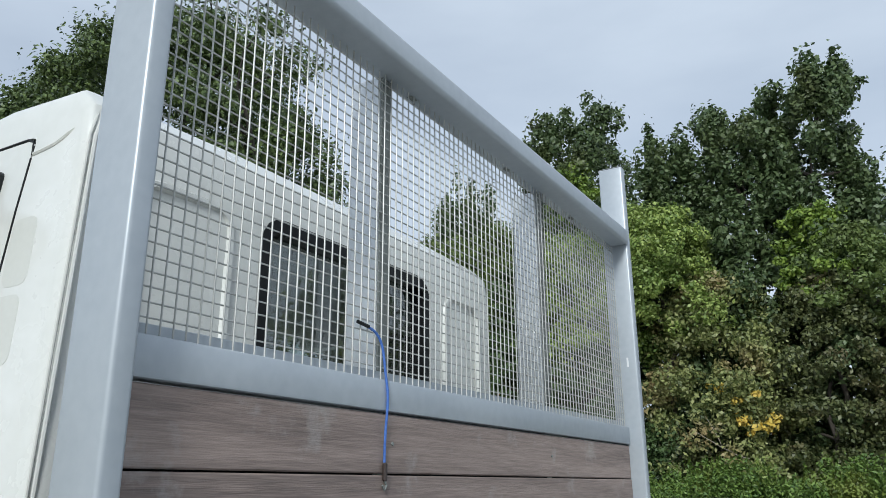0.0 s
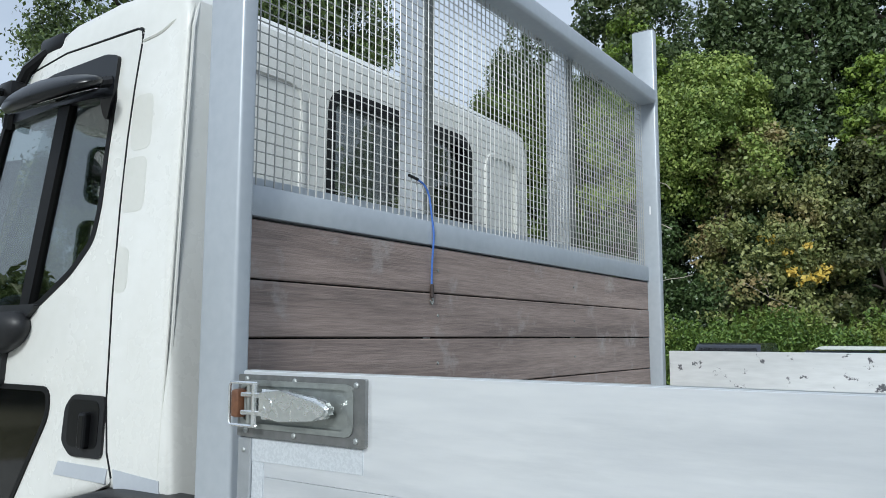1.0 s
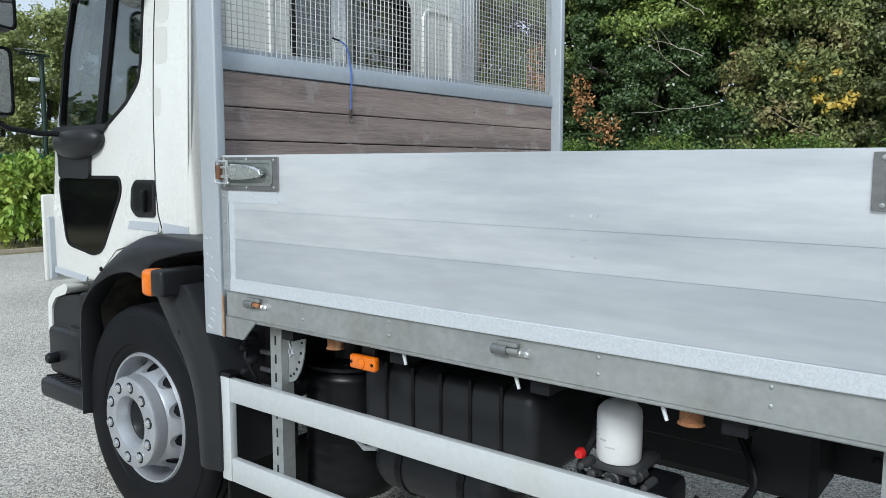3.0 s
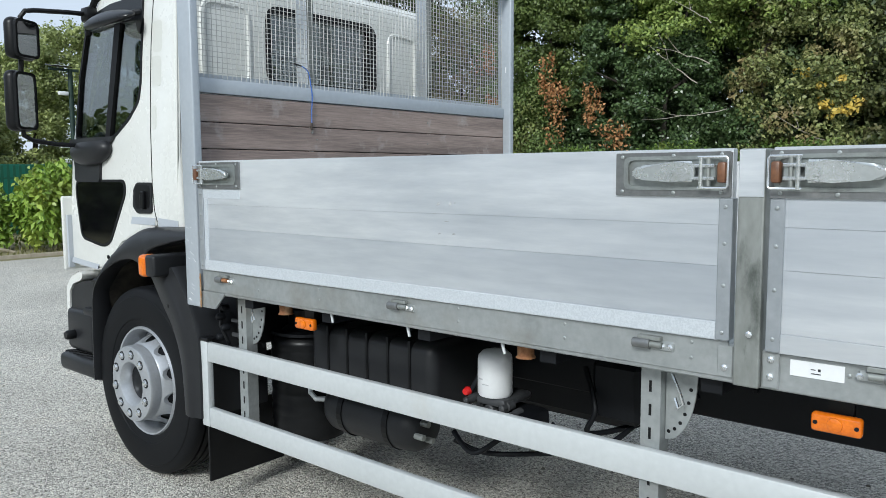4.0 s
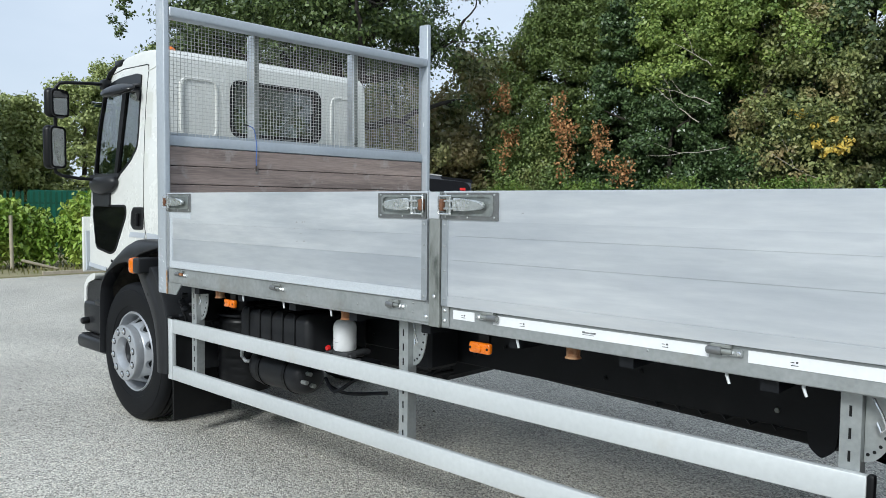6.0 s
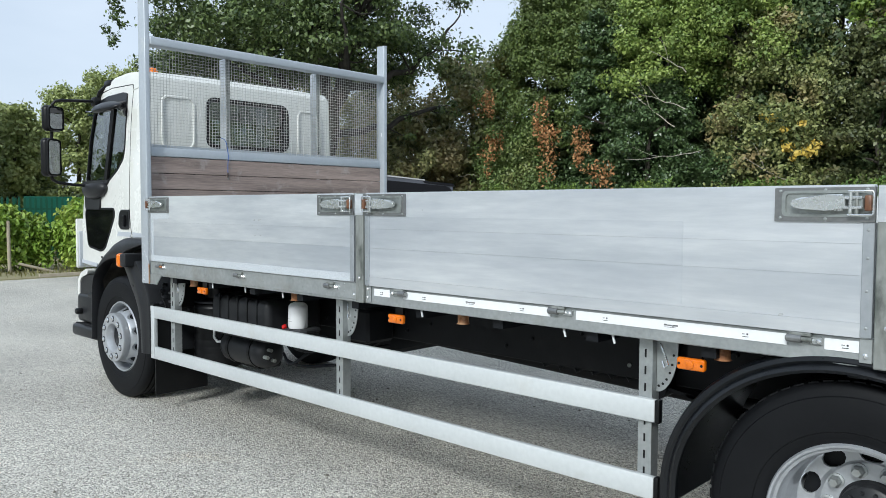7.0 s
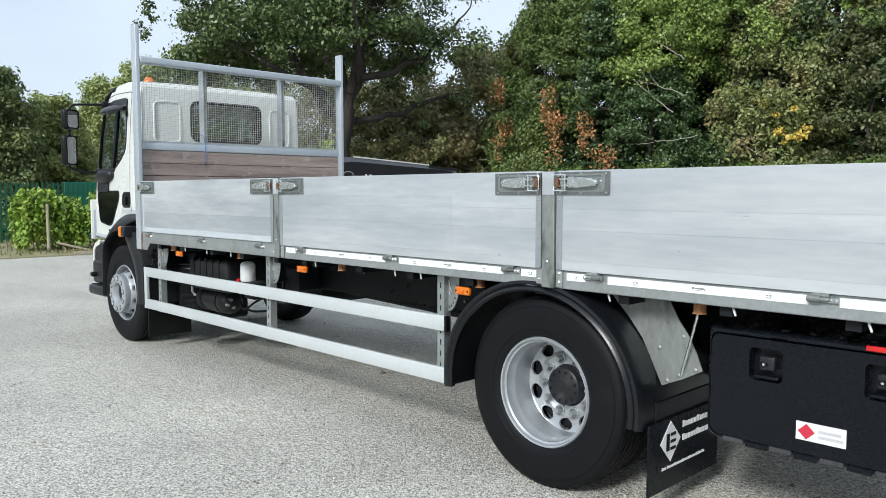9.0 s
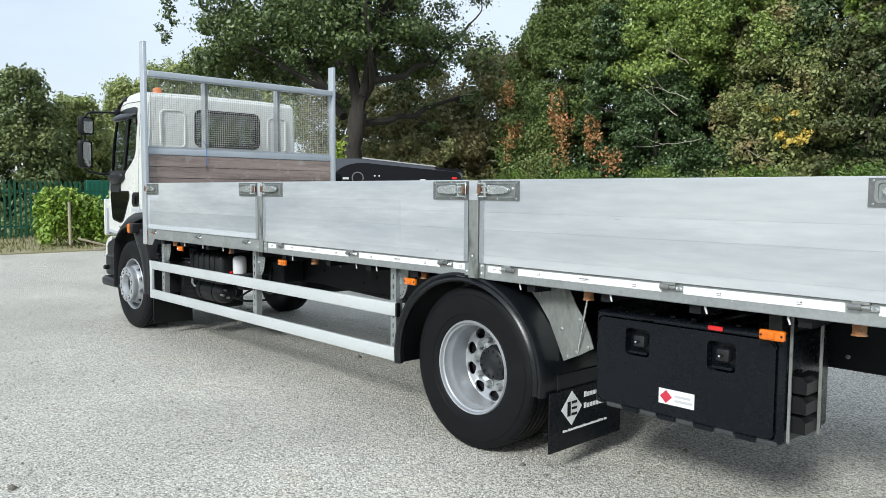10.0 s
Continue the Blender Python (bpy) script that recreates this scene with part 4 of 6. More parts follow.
part("emblem", lathe(bmesh.new(), [(0.20, -0.964), (0.20, -0.958), (0.17, -0.958), (0.17, -0.964)], (-3.55, 0, 2.0), "Y", 28, closed=True), material("dim_grey_print", (0.16, 0.16, 0.17), rough=0.5), van, "grey ring emblem")
bm = bmesh.new()
vs = [bm.verts.new(c) for c in ((-5.08, -0.8, 2.2), (-5.08, 0.8, 2.2), (-5.78, 0.85, 1.42), (-5.78, -0.85, 1.42))]
bm.faces.new(vs)
bmesh.ops.solidify(bm, geom=bm.faces[:], thickness=0.02)
part("van_windscreen", bm, DARKGLASS, van)
part("side_window", prism(bmesh.new(), rect(-4.9, -4.1, 1.55, 2.2, 0.15), -0.965, -0.94), DARKGLASS, van)
for x0, x1, z0, z1 in ((-2.4, -1.55, 1.78, 1.9), (-1.45, -1.25, 1.86, 1.98), (-4.05, -3.85, 1.95, 2.02), (-3.0, -2.95, 2.05, 2.1), (-2.85, -2.8, 2.05, 2.1)):
    part("lettering_bar", boxes((x0, x1, -0.958, -0.948, z0, z1)), GREYPRINT, van)
part("tail_lamp", boxes((-0.35, -0.18, -0.962, -0.945, 1.98, 2.05)), RED, van)
for x in (-5.4, -1.4):
    for y in (-0.8, 0.8):
        part("van_wheel", lathe(bmesh.new(), [(0.2, -0.12), (0.34, -0.12), (0.35, -0.1), (0.35, 0.1), (0.34, 0.12), (0.2, 0.12)], (x, y, 0.35), "Y", 24), RUBBER, van, smooth=True)
# dark van beyond the fence
parked_car((-24.0, 0.6), 80, NAVY, "dark parked van behind the fence", 1.95, 4.8)


# ---- the truck ----
CY = 1.275                         # its middle line
truck = tagged(empty("flatbed_truck"), "white cab dropside flatbed lorry with aluminium sides, parked on gravel", "lorry")
DECK, TOP = 1.20, 1.711            # foot and top of the drop sides


def cab_y(z):
    return 0.228 + 0.034 * (z - 1.2)


def aside(x, z):
    """A place on the door, scaled about a camera position to fit its view."""
    return 3.74 + 1.018 * (x - 3.74), 1.677 + 1.018 * (z - 1.677)


def lean(bm):
    """Lets a part drawn against y = 0 follow the cab's leaning side."""
    for v in bm.verts:
        x, z = aside(v.co.x, v.co.z)
        v.co = (x, v.co.y + cab_y(z), z)
    return bm


def side_prism(poly, d0, d1):
    return lean(prism(bmesh.new(), poly, d0, d1))


CAB = [(-0.335, 1.36), (-0.385, 1.75), (-0.395, 2.1), (-0.395, 2.4), (-0.39, 2.64), (-0.405, 2.75), (-0.46, 2.805), (-0.75, 2.825), (-1.0, 2.81), (-1.21, 2.755), (-1.355, 2.61), (-1.52, 2.25), (-1.645, 1.82), (-1.68, 1.45),
       (-1.655, 1.12), (-1.56, 1.07), (-1.20, 1.08), (-1.12, 1.12), (-0.92, 1.28), (-0.62, 1.355)]


def cab_volume(poly, stations):
    bm = bmesh.new()
    rings = []
    for s_, d in stations:
        ring = []
        for x, z in grown(poly, -d):
            half = CY - cab_y(z)
            ring.append(bm.verts.new((x, CY - s_ * half, z)))
        rings.append(ring)
    n = len(poly)
    for u, v in zip(rings, rings[1:]):
        for k in range(n):
            bm.faces.new((u[k], u[(k + 1) % n], v[(k + 1) % n], v[k]))
    caps = [bm.faces.new(rings[0]), bm.faces.new(rings[-1])]
    bmesh.ops.triangulate(bm, faces=caps)
    return bm


outer_st = [(1.0, 0.034), (0.9965, 0.018), (0.991, 0.008), (0.982, 0.002), (0.96, 0.0)]
outer_st = outer_st + [(0.5, -0.012), (-0.5, -0.012)] + [(-a, d) for a, d in outer_st[::-1]]
DOOR = rounded([(-0.609, 2.70), (-0.617, 2.65), (-0.637, 2.515), (-0.653, 2.362), (-0.663, 2.158), (-0.666, 1.904), (-0.654, 1.599), (-0.632, 1.456), (-0.600, 1.378), (-0.70, 1.34), (-1.005, 1.262), (-1.208, 1.10), (-1.289, 1.059), (-1.64, 1.08),
                (-1.70, 1.446), (-1.685, 1.80), (-1.575, 2.23), (-1.40, 2.62), (-1.34, 2.675), (-1.04, 2.71)], 0.015, 2)
PANE_DRAWN = rounded([(-1.468, 1.88), (-1.04, 1.872), (-0.985, 1.884), (-0.82, 1.975), (-0.715, 2.065), (-0.69, 2.16), (-0.678, 2.33), (-0.655, 2.52), (-1.315, 2.515), (-1.405, 2.25)], 0.03, 3)
PANE = [aside(*q) for q in PANE_DRAWN]

cab = part("cab_body", cab_volume(CAB, outer_st), WHITE, truck, "white painted cab shell")
INNER = [(-0.45, 1.42), (-0.45, 2.64), (-0.51, 2.74), (-0.75, 2.76), (-1.0, 2.735), (-1.17, 2.69), (-1.29, 2.58), (-1.575, 1.82), (-1.60, 1.42)]
boolean(cab, cab_volume(INNER, [(0.94, 0.0), (-0.94, 0.0)]))
for far in (False, True):
    bm = prism(bmesh.new(), PANE, -0.5, CY) if not far else prism(bmesh.new(), PANE, CY, 3.2)
    boolean(cab, bm)
boolean(cab, prism(bmesh.new(), rounded([(0.30, 1.86), (2.25, 1.86), (2.18, 2.56), (0.37, 2.56)], 0.08, 3), -2.2, -1.0, "X"))
REAR_WIN = rect(0.862, 1.718, 2.20, 2.612, 0.07)
boolean(cab, prism(bmesh.new(), REAR_WIN, -0.6, 0.1, "X"))
door = part("door", bmesh.new(), WHITE, truck, "white cab door with a large window")
door.data = cab.data.copy()
boolean(door, prism(bmesh.new(), DOOR, -0.4, 0.36), "INTERSECT")
boolean(cab, prism(bmesh.new(), grown(DOOR, 0.007), -0.4, 0.36))
# Black bar laid in the door gap, standing in for its shade.
gap = [(-0.613, 2.65), (-0.633, 2.515), (-0.649, 2.362), (-0.659, 2.158), (-0.662, 1.904), (-0.650, 1.599), (-0.628, 1.456), (-0.598, 1.39)]
part("door_seal", tube(bmesh.new(), [(x, cab_y(z) + 0.002, z) for x, z in gap], 0.0048, 8), BLACK, truck)
for ob in (cab, door):
    for p in ob.data.polygons:
        p.use_smooth = True
    ob.data.set_sharp_from_angle(angle=radians(30))

RUBBERSEAL = material("black_seal_rubber", (0.004, 0.004, 0.0045), (0.006, 0.006, 0.0065), rough=0.5, spec=0.25)
# window panes, their surrounds and the door's black trim
def ring_side(outer, inner, d0, d1):
    return lean(ring_bm(outer, inner, d0, d1))


win = part("side_window", side_prism(grown(PANE_DRAWN, 0.01), 0.012, 0.017), GLASS, truck, "clear side window glass")
win.visible_shadow = False
part("window_surround", ring_side(grown(PANE_DRAWN, 0.016), grown(PANE_DRAWN, -0.004), -0.003, 0.03), RUBBERSEAL, truck)
part("window_bar", side_prism([(-1.10, 1.875), (-1.045, 1.875), (-0.90, 2.53), (-0.968, 2.53)], -0.002, 0.03), RUBBERSEAL, truck)
part("window_top_trim", side_prism(rounded([(-0.672, 2.42), (-0.648, 2.50), (-0.635, 2.618), (-0.70, 2.634), (-1.0, 2.63), (-1.30, 2.585), (-1.325, 2.50), (-0.95, 2.515), (-0.72, 2.50), (-0.695, 2.44)], 0.018, 4), -0.012, 0.03), GUARD, truck, "dark grey trim above the door window")
part("door_trim", side_prism(rounded([(-1.54, 1.875), (-0.965, 1.878), (-1.04, 1.825), (-1.11, 1.785), (-1.148, 1.72), (-1.15, 1.61), (-1.465, 1.615), (-1.465, 1.72), (-1.52, 1.80)], 0.03, 3), -0.018, 0.02), FENDER, truck, "dark grey moulded trim below the window")
lw_poly = rounded([(-1.475, 1.61), (-0.882, 1.612), (-0.878, 1.545), (-1.053, 1.266), (-1.133, 1.24), (-1.40, 1.278), (-1.462, 1.51)], 0.045, 4)
part("kerb_window_seal", ring_side(grown(lw_poly, 0.016), lw_poly, -0.006, 0.02), RUBBERSEAL, truck)
part("kerb_window", side_prism(lw_poly, -0.003, 0.015), DARKGLASS, truck, "dark kerb view window low in the door")
hp = rounded([(-0.73, 1.612), (-0.57, 1.612), (-0.568, 1.442), (-0.725, 1.438), (-0.775, 1.475), (-0.768, 1.575)], 0.02, 3)
handle = part("door_handle", side_prism(hp, -0.008, 0.02), FENDER, truck, "dark grey recessed door handle")
bm = lean(boxes((-0.662, -0.627, -0.03, 0.0, 1.465, 1.565), bevel=0.008, seg=2))
part("grip", bm, BLACK, handle)
# Black plate on the handle, standing in for the shade of its recess.
part("recess", lean(prism(bmesh.new(), rect(-0.745, -0.59, 1.465, 1.598, 0.03), -0.0095, -0.0075)), BLACK, handle)
STRIPE = material("grey_stripe", (0.46, 0.49, 0.53), (0.42, 0.45, 0.49), rough=0.35)
part("stripe", side_prism([(-0.81, 1.378), (-0.548, 1.378), (-0.54, 1.418), (-0.79, 1.418)], -0.0025, 0.005), STRIPE, truck)
part("stripe", side_prism([(-0.505, 1.37), (-0.305, 1.365), (-0.31, 1.41), (-0.515, 1.42)], -0.0025, 0.005), STRIPE, truck)
part("stripe", side_prism([(-1.555, 1.105), (-1.22, 1.085), (-1.20, 1.115), (-1.55, 1.14)], -0.0025, 0.005), STRIPE, truck)
# faded patches left on the paint behind the door
PATCH = material("faded_paint", (0.635, 0.64, 0.60), (0.60, 0.605, 0.565), rough=0.4)
for x0, x1, z0, z1 in ((-0.555, -0.457, 2.31, 2.475), (-0.575, -0.468, 2.13, 2.29), (-0.585, -0.52, 1.90, 2.03)):
    part("faded_patch", side_prism(rect(x0, x1, z0, z1, 0.03), -0.0006, 0.004), PATCH, truck)

screen = part("windscreen", lean(boxes((-1.2, -1.19, 0.02, 0.03, 1.9, 2.0))), GLASS, truck)
bm = bmesh.new()
vs = [bm.verts.new(c) for c in ((-1.625, 0.33, 1.86), (-1.625, 2.22, 1.86), (-1.38, 2.15, 2.555), (-1.38, 0.40, 2.555))]
bm.faces.new(vs)
bmesh.ops.solidify(bm, geom=bm.faces[:], thickness=0.006)
screen.data = bpy.data.meshes.new("windscreen")
bm.to_mesh(screen.data)
bm.free()
screen.data.materials.append(GLASS)
screen.visible_shadow = False
rw = part("rear_window", prism(bmesh.new(), grown(REAR_WIN, 0.008), -0.428, -0.422, "X"), GLASS, truck, "dark tinted rear cab window")
rw.visible_shadow = False
part("rear_window_seal", ring_bm(grown(REAR_WIN, 0.026), grown(REAR_WIN, -0.012), -0.44, -0.378, "X"), BLACK, truck)
# pressed frames either side of the rear window
for y0, y1 in ((0.42, 0.72), (1.86, 2.13)):
    bm = bmesh.new()
    loop = rect(y0, y1, 2.16, 2.60, 0.07)
    tube(bm, [(-0.386, a, b) for a, b in loop] + [(-0.386, *loop[0])], 0.014, 6, caps=False)
    part("pressed_rib", bm, WHITE, truck, smooth=True)
# bead down the rear corner; the greyer bar before it paints the groove's shade
for y, r_, mt in ((0.272, 0.0065, WHITE), (0.2585, 0.004, PATCH)):
    part("corner_bead", tube(bmesh.new(), [(-0.393, y + 0.034 * (z - 2.0), z) for z in (1.37, 1.7, 2.0, 2.3, 2.55, 2.66)] + [(-0.41, y + 0.05, 2.745)], r_, 8), mt, truck, smooth=True)
# Black bar for the shade in the gap over the door.
bm = bmesh.new()
tube(bm, [(x, cab_y(z) + 0.002, z) for x, z in ((-0.613, 2.66), (-0.616, 2.695), (-0.64, 2.706), (-1.04, 2.714), (-1.34, 2.68))], 0.0042, 6)
part("door_top_seal", bm, BLACK, truck, smooth=True)
# Greyer bar along the roof seam, its groove's shade put in the colour.
part("roof_seam", tube(bmesh.new(), smooth_line([(-0.605, cab_y(2.66) + 0.001, 2.66), (-0.52, cab_y(2.67) + 0.001, 2.668), (-0.46, cab_y(2.69) + 0.004, 2.69), (-0.425, 0.30, 2.70)], 4), 0.006, 6), PATCH, truck, smooth=True)
part("roof_beacon", lathe(bmesh.new(), [(0.0005, 0.0), (0.062, 0.0), (0.062, 0.03), (0.055, 0.08), (0.044, 0.108), (0.025, 0.12), (0.0005, 0.122)], (-0.95, 0.62, 2.812), "Z", 20), AMBER, truck, "amber roof beacon", smooth=True)
# front roof edge deflector
part("roof_deflector", boxes((-1.22, -1.06, 0.275, 0.345, 2.735, 2.80), bevel=0.02, seg=2), BLACK, truck, smooth=True)

# inside the cab
part("cab_floor", boxes((-1.6, -0.34, 0.32, 2.23, 1.40, 1.43)), BLACK, truck)
part("dashboard", boxes((-1.58, -1.30, 0.33, 2.22, 1.45, 1.93), bevel=0.06, seg=3), BLACK, truck, smooth=True)
for y in (0.45, 1.62):
    seat = part("cab_seat", boxes((-1.05, -0.55, y, y + 0.5, 1.55, 1.72), bevel=0.05, seg=3), FABRIC, truck, "dark fabric cab seat", smooth=True)
    part("seat_back", boxes((-0.66, -0.50, y + 0.02, y + 0.48, 1.7, 2.26), bevel=0.05, seg=3), FABRIC, seat, smooth=True)
    part("headrest", boxes((-0.63, -0.53, y + 0.12, y + 0.38, 2.28, 2.46), bevel=0.04, seg=3), FABRIC, seat, smooth=True)
bm = bmesh.new()
tube(bm, [(-1.22 + 0.08 * math.sin(a), 1.87 + 0.22 * math.cos(a), 1.93 + 0.2 * math.sin(a)) for a in np.linspace(0, math.tau, 25)], 0.014, 8)
part("steering_wheel", bm, BLACK, truck, smooth=True)

# mirrors, turned towards the driver, and their arms
def mirror(z0, z1, w, at, name, label):
    turn = pose(*at, 0, 0, 0, 28)
    bm = boxes((-0.088, 0.0, -w / 2, w / 2, z0, z1), bevel=0.042, seg=5)
    bmesh.ops.transform(bm, matrix=turn, verts=bm.verts)
    m = part(name, bm, BLACK, truck, label, smooth=True)
    bm = prism(bmesh.new(), rect(-w / 2 + 0.02, w / 2 - 0.02, z0 + 0.022, z1 - 0.022, 0.035), -0.002, 0.004, "X")
    bmesh.ops.transform(bm, matrix=turn, verts=bm.verts)
    part("mirror_glass", bm, MIRROR, m, "mirror glass")
    bm = ring_bm(rect(-w / 2 + 0.008, w / 2 - 0.008, z0 + 0.01, z1 - 0.01, 0.04), rect(-w / 2 + 0.022, w / 2 - 0.022, z0 + 0.024, z1 - 0.024, 0.034), -0.01, 0.008, "X")
    bmesh.ops.transform(bm, matrix=turn, verts=bm.verts)
    part("mirror_lip", bm, BLACK, m)
    return m


mirror(1.908, 2.258, 0.18, (-1.40, -0.105), "main_mirror", "black main wing mirror")
mirror(2.315, 2.548, 0.20, (-1.355, -0.10), "wide_angle_mirror", "black wide angle wing mirror")
bm = bmesh.new()
tube(bm, [(-1.31, 0.25, 2.615), (-1.32, 0.13, 2.61), (-1.36, -0.05, 2.60), (-1.375, -0.095, 2.592), (-1.39, -0.115, 2.56), (-1.41, -0.12, 2.24), (-1.43, -0.12, 1.93), (-1.44, -0.11, 1.885), (-1.44, -0.06, 1.858), (-1.42, 0.07, 1.838), (-1.40, 0.19, 1.835)], 0.014, 8)
part("mirror_arm", bm, BLACK, truck, smooth=True)
part("arm_foot", boxes((-1.36, -1.26, 0.21, 0.28, 2.565, 2.655), bevel=0.02, seg=2), BLACK, truck, smooth=True)
bm = bmesh.new()
bmesh.ops.create_uvsphere(bm, u_segments=28, v_segments=16, radius=1.0)
for v in bm.verts:
    v.co.z = min(v.co.z, 0.55)
bmesh.ops.transform(bm, matrix=pose(-1.325, 0.225, 1.80, 0, -3, 0) @ Matrix.Diagonal((0.235, 0.075, 0.09, 1)), verts=bm.verts)
part("lower_arm_foot", bm, FENDER, truck, "dark grey moulded mirror foot", smooth=True)
bm = bmesh.new()
bmesh.ops.create_uvsphere(bm, u_segments=32, v_segments=18, radius=1.0)
for v in bm.verts:
    v.co.z = max(v.co.z, -0.45) * (1 - 0.25 * max(0.0, v.co.x))
bmesh.ops.transform(bm, matrix=pose(-0.91, 0.165, 2.518, 24, 0, 0) @ Matrix.Diagonal((0.255, 0.085, 0.048, 1)), verts=bm.verts)
kerb = part("kerb_mirror", bm, GUARD, truck, "black kerb mirror above the door", smooth=True)
bm = lathe(bmesh.new(), [(0.9, -0.47), (0.9, -0.455), (0.01, -0.455)], (0, 0, 0), "Z", 32)
bmesh.ops.transform(bm, matrix=pose(-0.91, 0.165, 2.518, 24, 0, 0) @ Matrix.Diagonal((0.255, 0.085, 0.048, 1)), verts=bm.verts)
part("kerb_mirror_glass", bm, MIRROR, kerb, "mirror glass")
part("kerb_mirror_arm", tube(bmesh.new(), [(-0.80, 0.20, 2.535), (-0.77, 0.235, 2.55), (-0.745, 0.27, 2.56)], 0.018, 8), GUARD, truck, smooth=True)
bm = bmesh.new()
tube(bm, [(-1.36, 0.26, 2.50), (-1.335, 0.255, 2.60), (-1.26, 0.265, 2.70), (-1.16, 0.30, 2.765), (-1.05, 0.36, 2.80)], 0.02, 8)
part("visor_bracket", bm, BLACK, truck, smooth=True)

# cab corner panel, bumper and steps
part("corner_panel", boxes((-1.70, -1.672, 0.185, 0.40, 1.045, 1.52), bevel=0.012, seg=3), WHITE, truck, smooth=True)
part("corner_panel_strip", boxes((-1.674, -1.655, 0.205, 0.245, 1.06, 1.40), bevel=0.004), STRIPE, truck)
part("bumper_corner", prism(bmesh.new(), rounded([(-1.745, 0.735), (-1.70, 0.735), (-1.695, 0.90), (-1.645, 0.955), (-1.52, 0.99), (-1.50, 1.03), (-1.53, 1.045), (-1.66, 1.0), (-1.735, 0.93)], 0.015, 3), 0.215, 2.33), WHITE, truck, "white painted bumper corner", smooth=True)
part("bumper_side", prism(bmesh.new(), rounded([(-1.71, 0.74), (-1.36, 0.74), (-1.36, 0.99), (-1.50, 0.985), (-1.64, 0.95), (-1.69, 0.90)], 0.02, 3), 0.225, 2.32), FENDER, truck, smooth=True)
part("bumper", boxes((-1.74, -1.36, 0.20, 2.35, 0.52, 0.80), bevel=0.04, seg=3), FENDER, truck, smooth=True)
part("step", boxes((-1.78, -1.22, 0.16, 0.46, 0.385, 0.50), bevel=0.035, seg=3), FENDER, truck, smooth=True)
for k in range(9):
    for lean_ in (-0.055, 0.055):
        xm = -1.70 + 0.055 * k
        part("step_bar", tube(bmesh.new(), [(xm - lean_, 0.195, 0.503), (xm, 0.30, 0.505), (xm + lean_, 0.405, 0.503)], 0.005, 5), FENDER, truck)
part("upper_step", boxes((-1.50, -1.28, 0.20, 0.42, 0.76, 0.82), bevel=0.02, seg=2), FENDER, truck, smooth=True)
part("tow_knob", lathe(bmesh.new(), [(0.03, 0.0), (0.03, -0.05), (0.022, -0.06)], (-1.62, 0.20, 0.63), "Y", 14), BLACK, truck, smooth=True)
part("step_well", boxes((-1.32, -1.20, 0.19, 0.5, 0.42, 1.02), bevel=0.01), BLACK, truck)

# front wing: arch over the wheel, then the tail behind it
arch_out = [(-1.20, 0.42), (-1.19, 0.75), (-1.17, 0.94), (-1.10, 1.06), (-1.0, 1.16), (-0.86, 1.255), (-0.73, 1.325), (-0.59, 1.365), (-0.42, 1.375), (-0.06, 1.378)]
arch_in = [(-1.172, 0.42), (-1.163, 0.75), (-1.143, 0.94), (-1.08, 1.035), (-0.98, 1.105), (-0.84, 1.165), (-0.69, 1.19), (-0.565, 1.175), (-0.455, 1.262), (-0.06, 1.335)]
rows = []
for (xo, zo), (xi, zi) in zip(smooth_line(arch_out, 5), smooth_line(arch_in, 5)):
    mx, mz = (xo + xi) / 2, (zo + zi) / 2
    rows.append([(xo, 0.27, zo), (xo, 0.165, zo - 0.004), (xo + 0.12 * (xi - xo), 0.138, zo + 0.12 * (zi - zo)), (xo + 0.3 * (xi - xo), 0.120, zo + 0.3 * (zi - zo)), (xo + 0.6 * (xi - xo), 0.110, zo + 0.6 * (zi - zo)), (xo + 0.92 * (xi - xo), 0.108, zo + 0.92 * (zi - zo)), (xi, 0.114, zi), (xi, 0.20, zi), (mx, 0.24, mz)])
part("wing_arch", sheet(rows), FENDER, truck, "dark grey plastic wheel arch", smooth=True)
liner_in = smooth_line([(-1.19, 0.42), (-1.175, 0.80), (-1.12, 1.0), (-1.0, 1.12), (-0.84, 1.19), (-0.60, 1.245), (-0.40, 1.285), (-0.08, 1.315)], 4)
liner = liner_in + [(x - 0.012, z + 0.018) for x, z in liner_in[::-1]]
part("wing_liner", prism(bmesh.new(), liner, 0.19, 0.62), LINER, truck, "dusty black inner arch", smooth=True)
tail_l = smooth_line([(-0.40, 1.13), (-0.305, 1.005), (-0.19, 0.86), (-0.125, 0.70), (-0.10, 0.445)], 6)
tail_r = smooth_line([(-0.165, 1.19), (-0.04, 1.045), (0.045, 0.87), (0.06, 0.70), (0.058, 0.445)], 6)
rows = []
for (xl, zl), (xr, zr) in zip(tail_l, tail_r):
    def across(t, y):
        return (xl + (xr - xl) * t, y, zl + (zr - zl) * t)
    rows.append([across(0.0, 0.46), across(0.0, 0.085), across(0.06, 0.062), across(0.2, 0.05), across(0.42, 0.043), across(0.56, 0.043), across(0.64, 0.050), across(0.70, 0.056), across(0.95, 0.062), across(1.0, 0.085), across(1.0, 0.46)])
part("wing_tail", sheet(rows), FENDER, truck, "dark grey plastic wing behind the front wheel", smooth=True)
part("wing_top_bracket", boxes((-0.24, 0.06, 0.20, 0.42, 1.18, 1.235), bevel=0.012, seg=2), BLACK, truck, smooth=True)
part("side_indicator_mount", boxes((-0.2805, -0.195, -0.025, 0.20, 1.140, 1.252), bevel=0.016, seg=3), FENDER, truck, smooth=True)
bm = boxes((-0.352, -0.2815, -0.028, 0.058, 1.134, 1.25), bevel=0.024, seg=4)
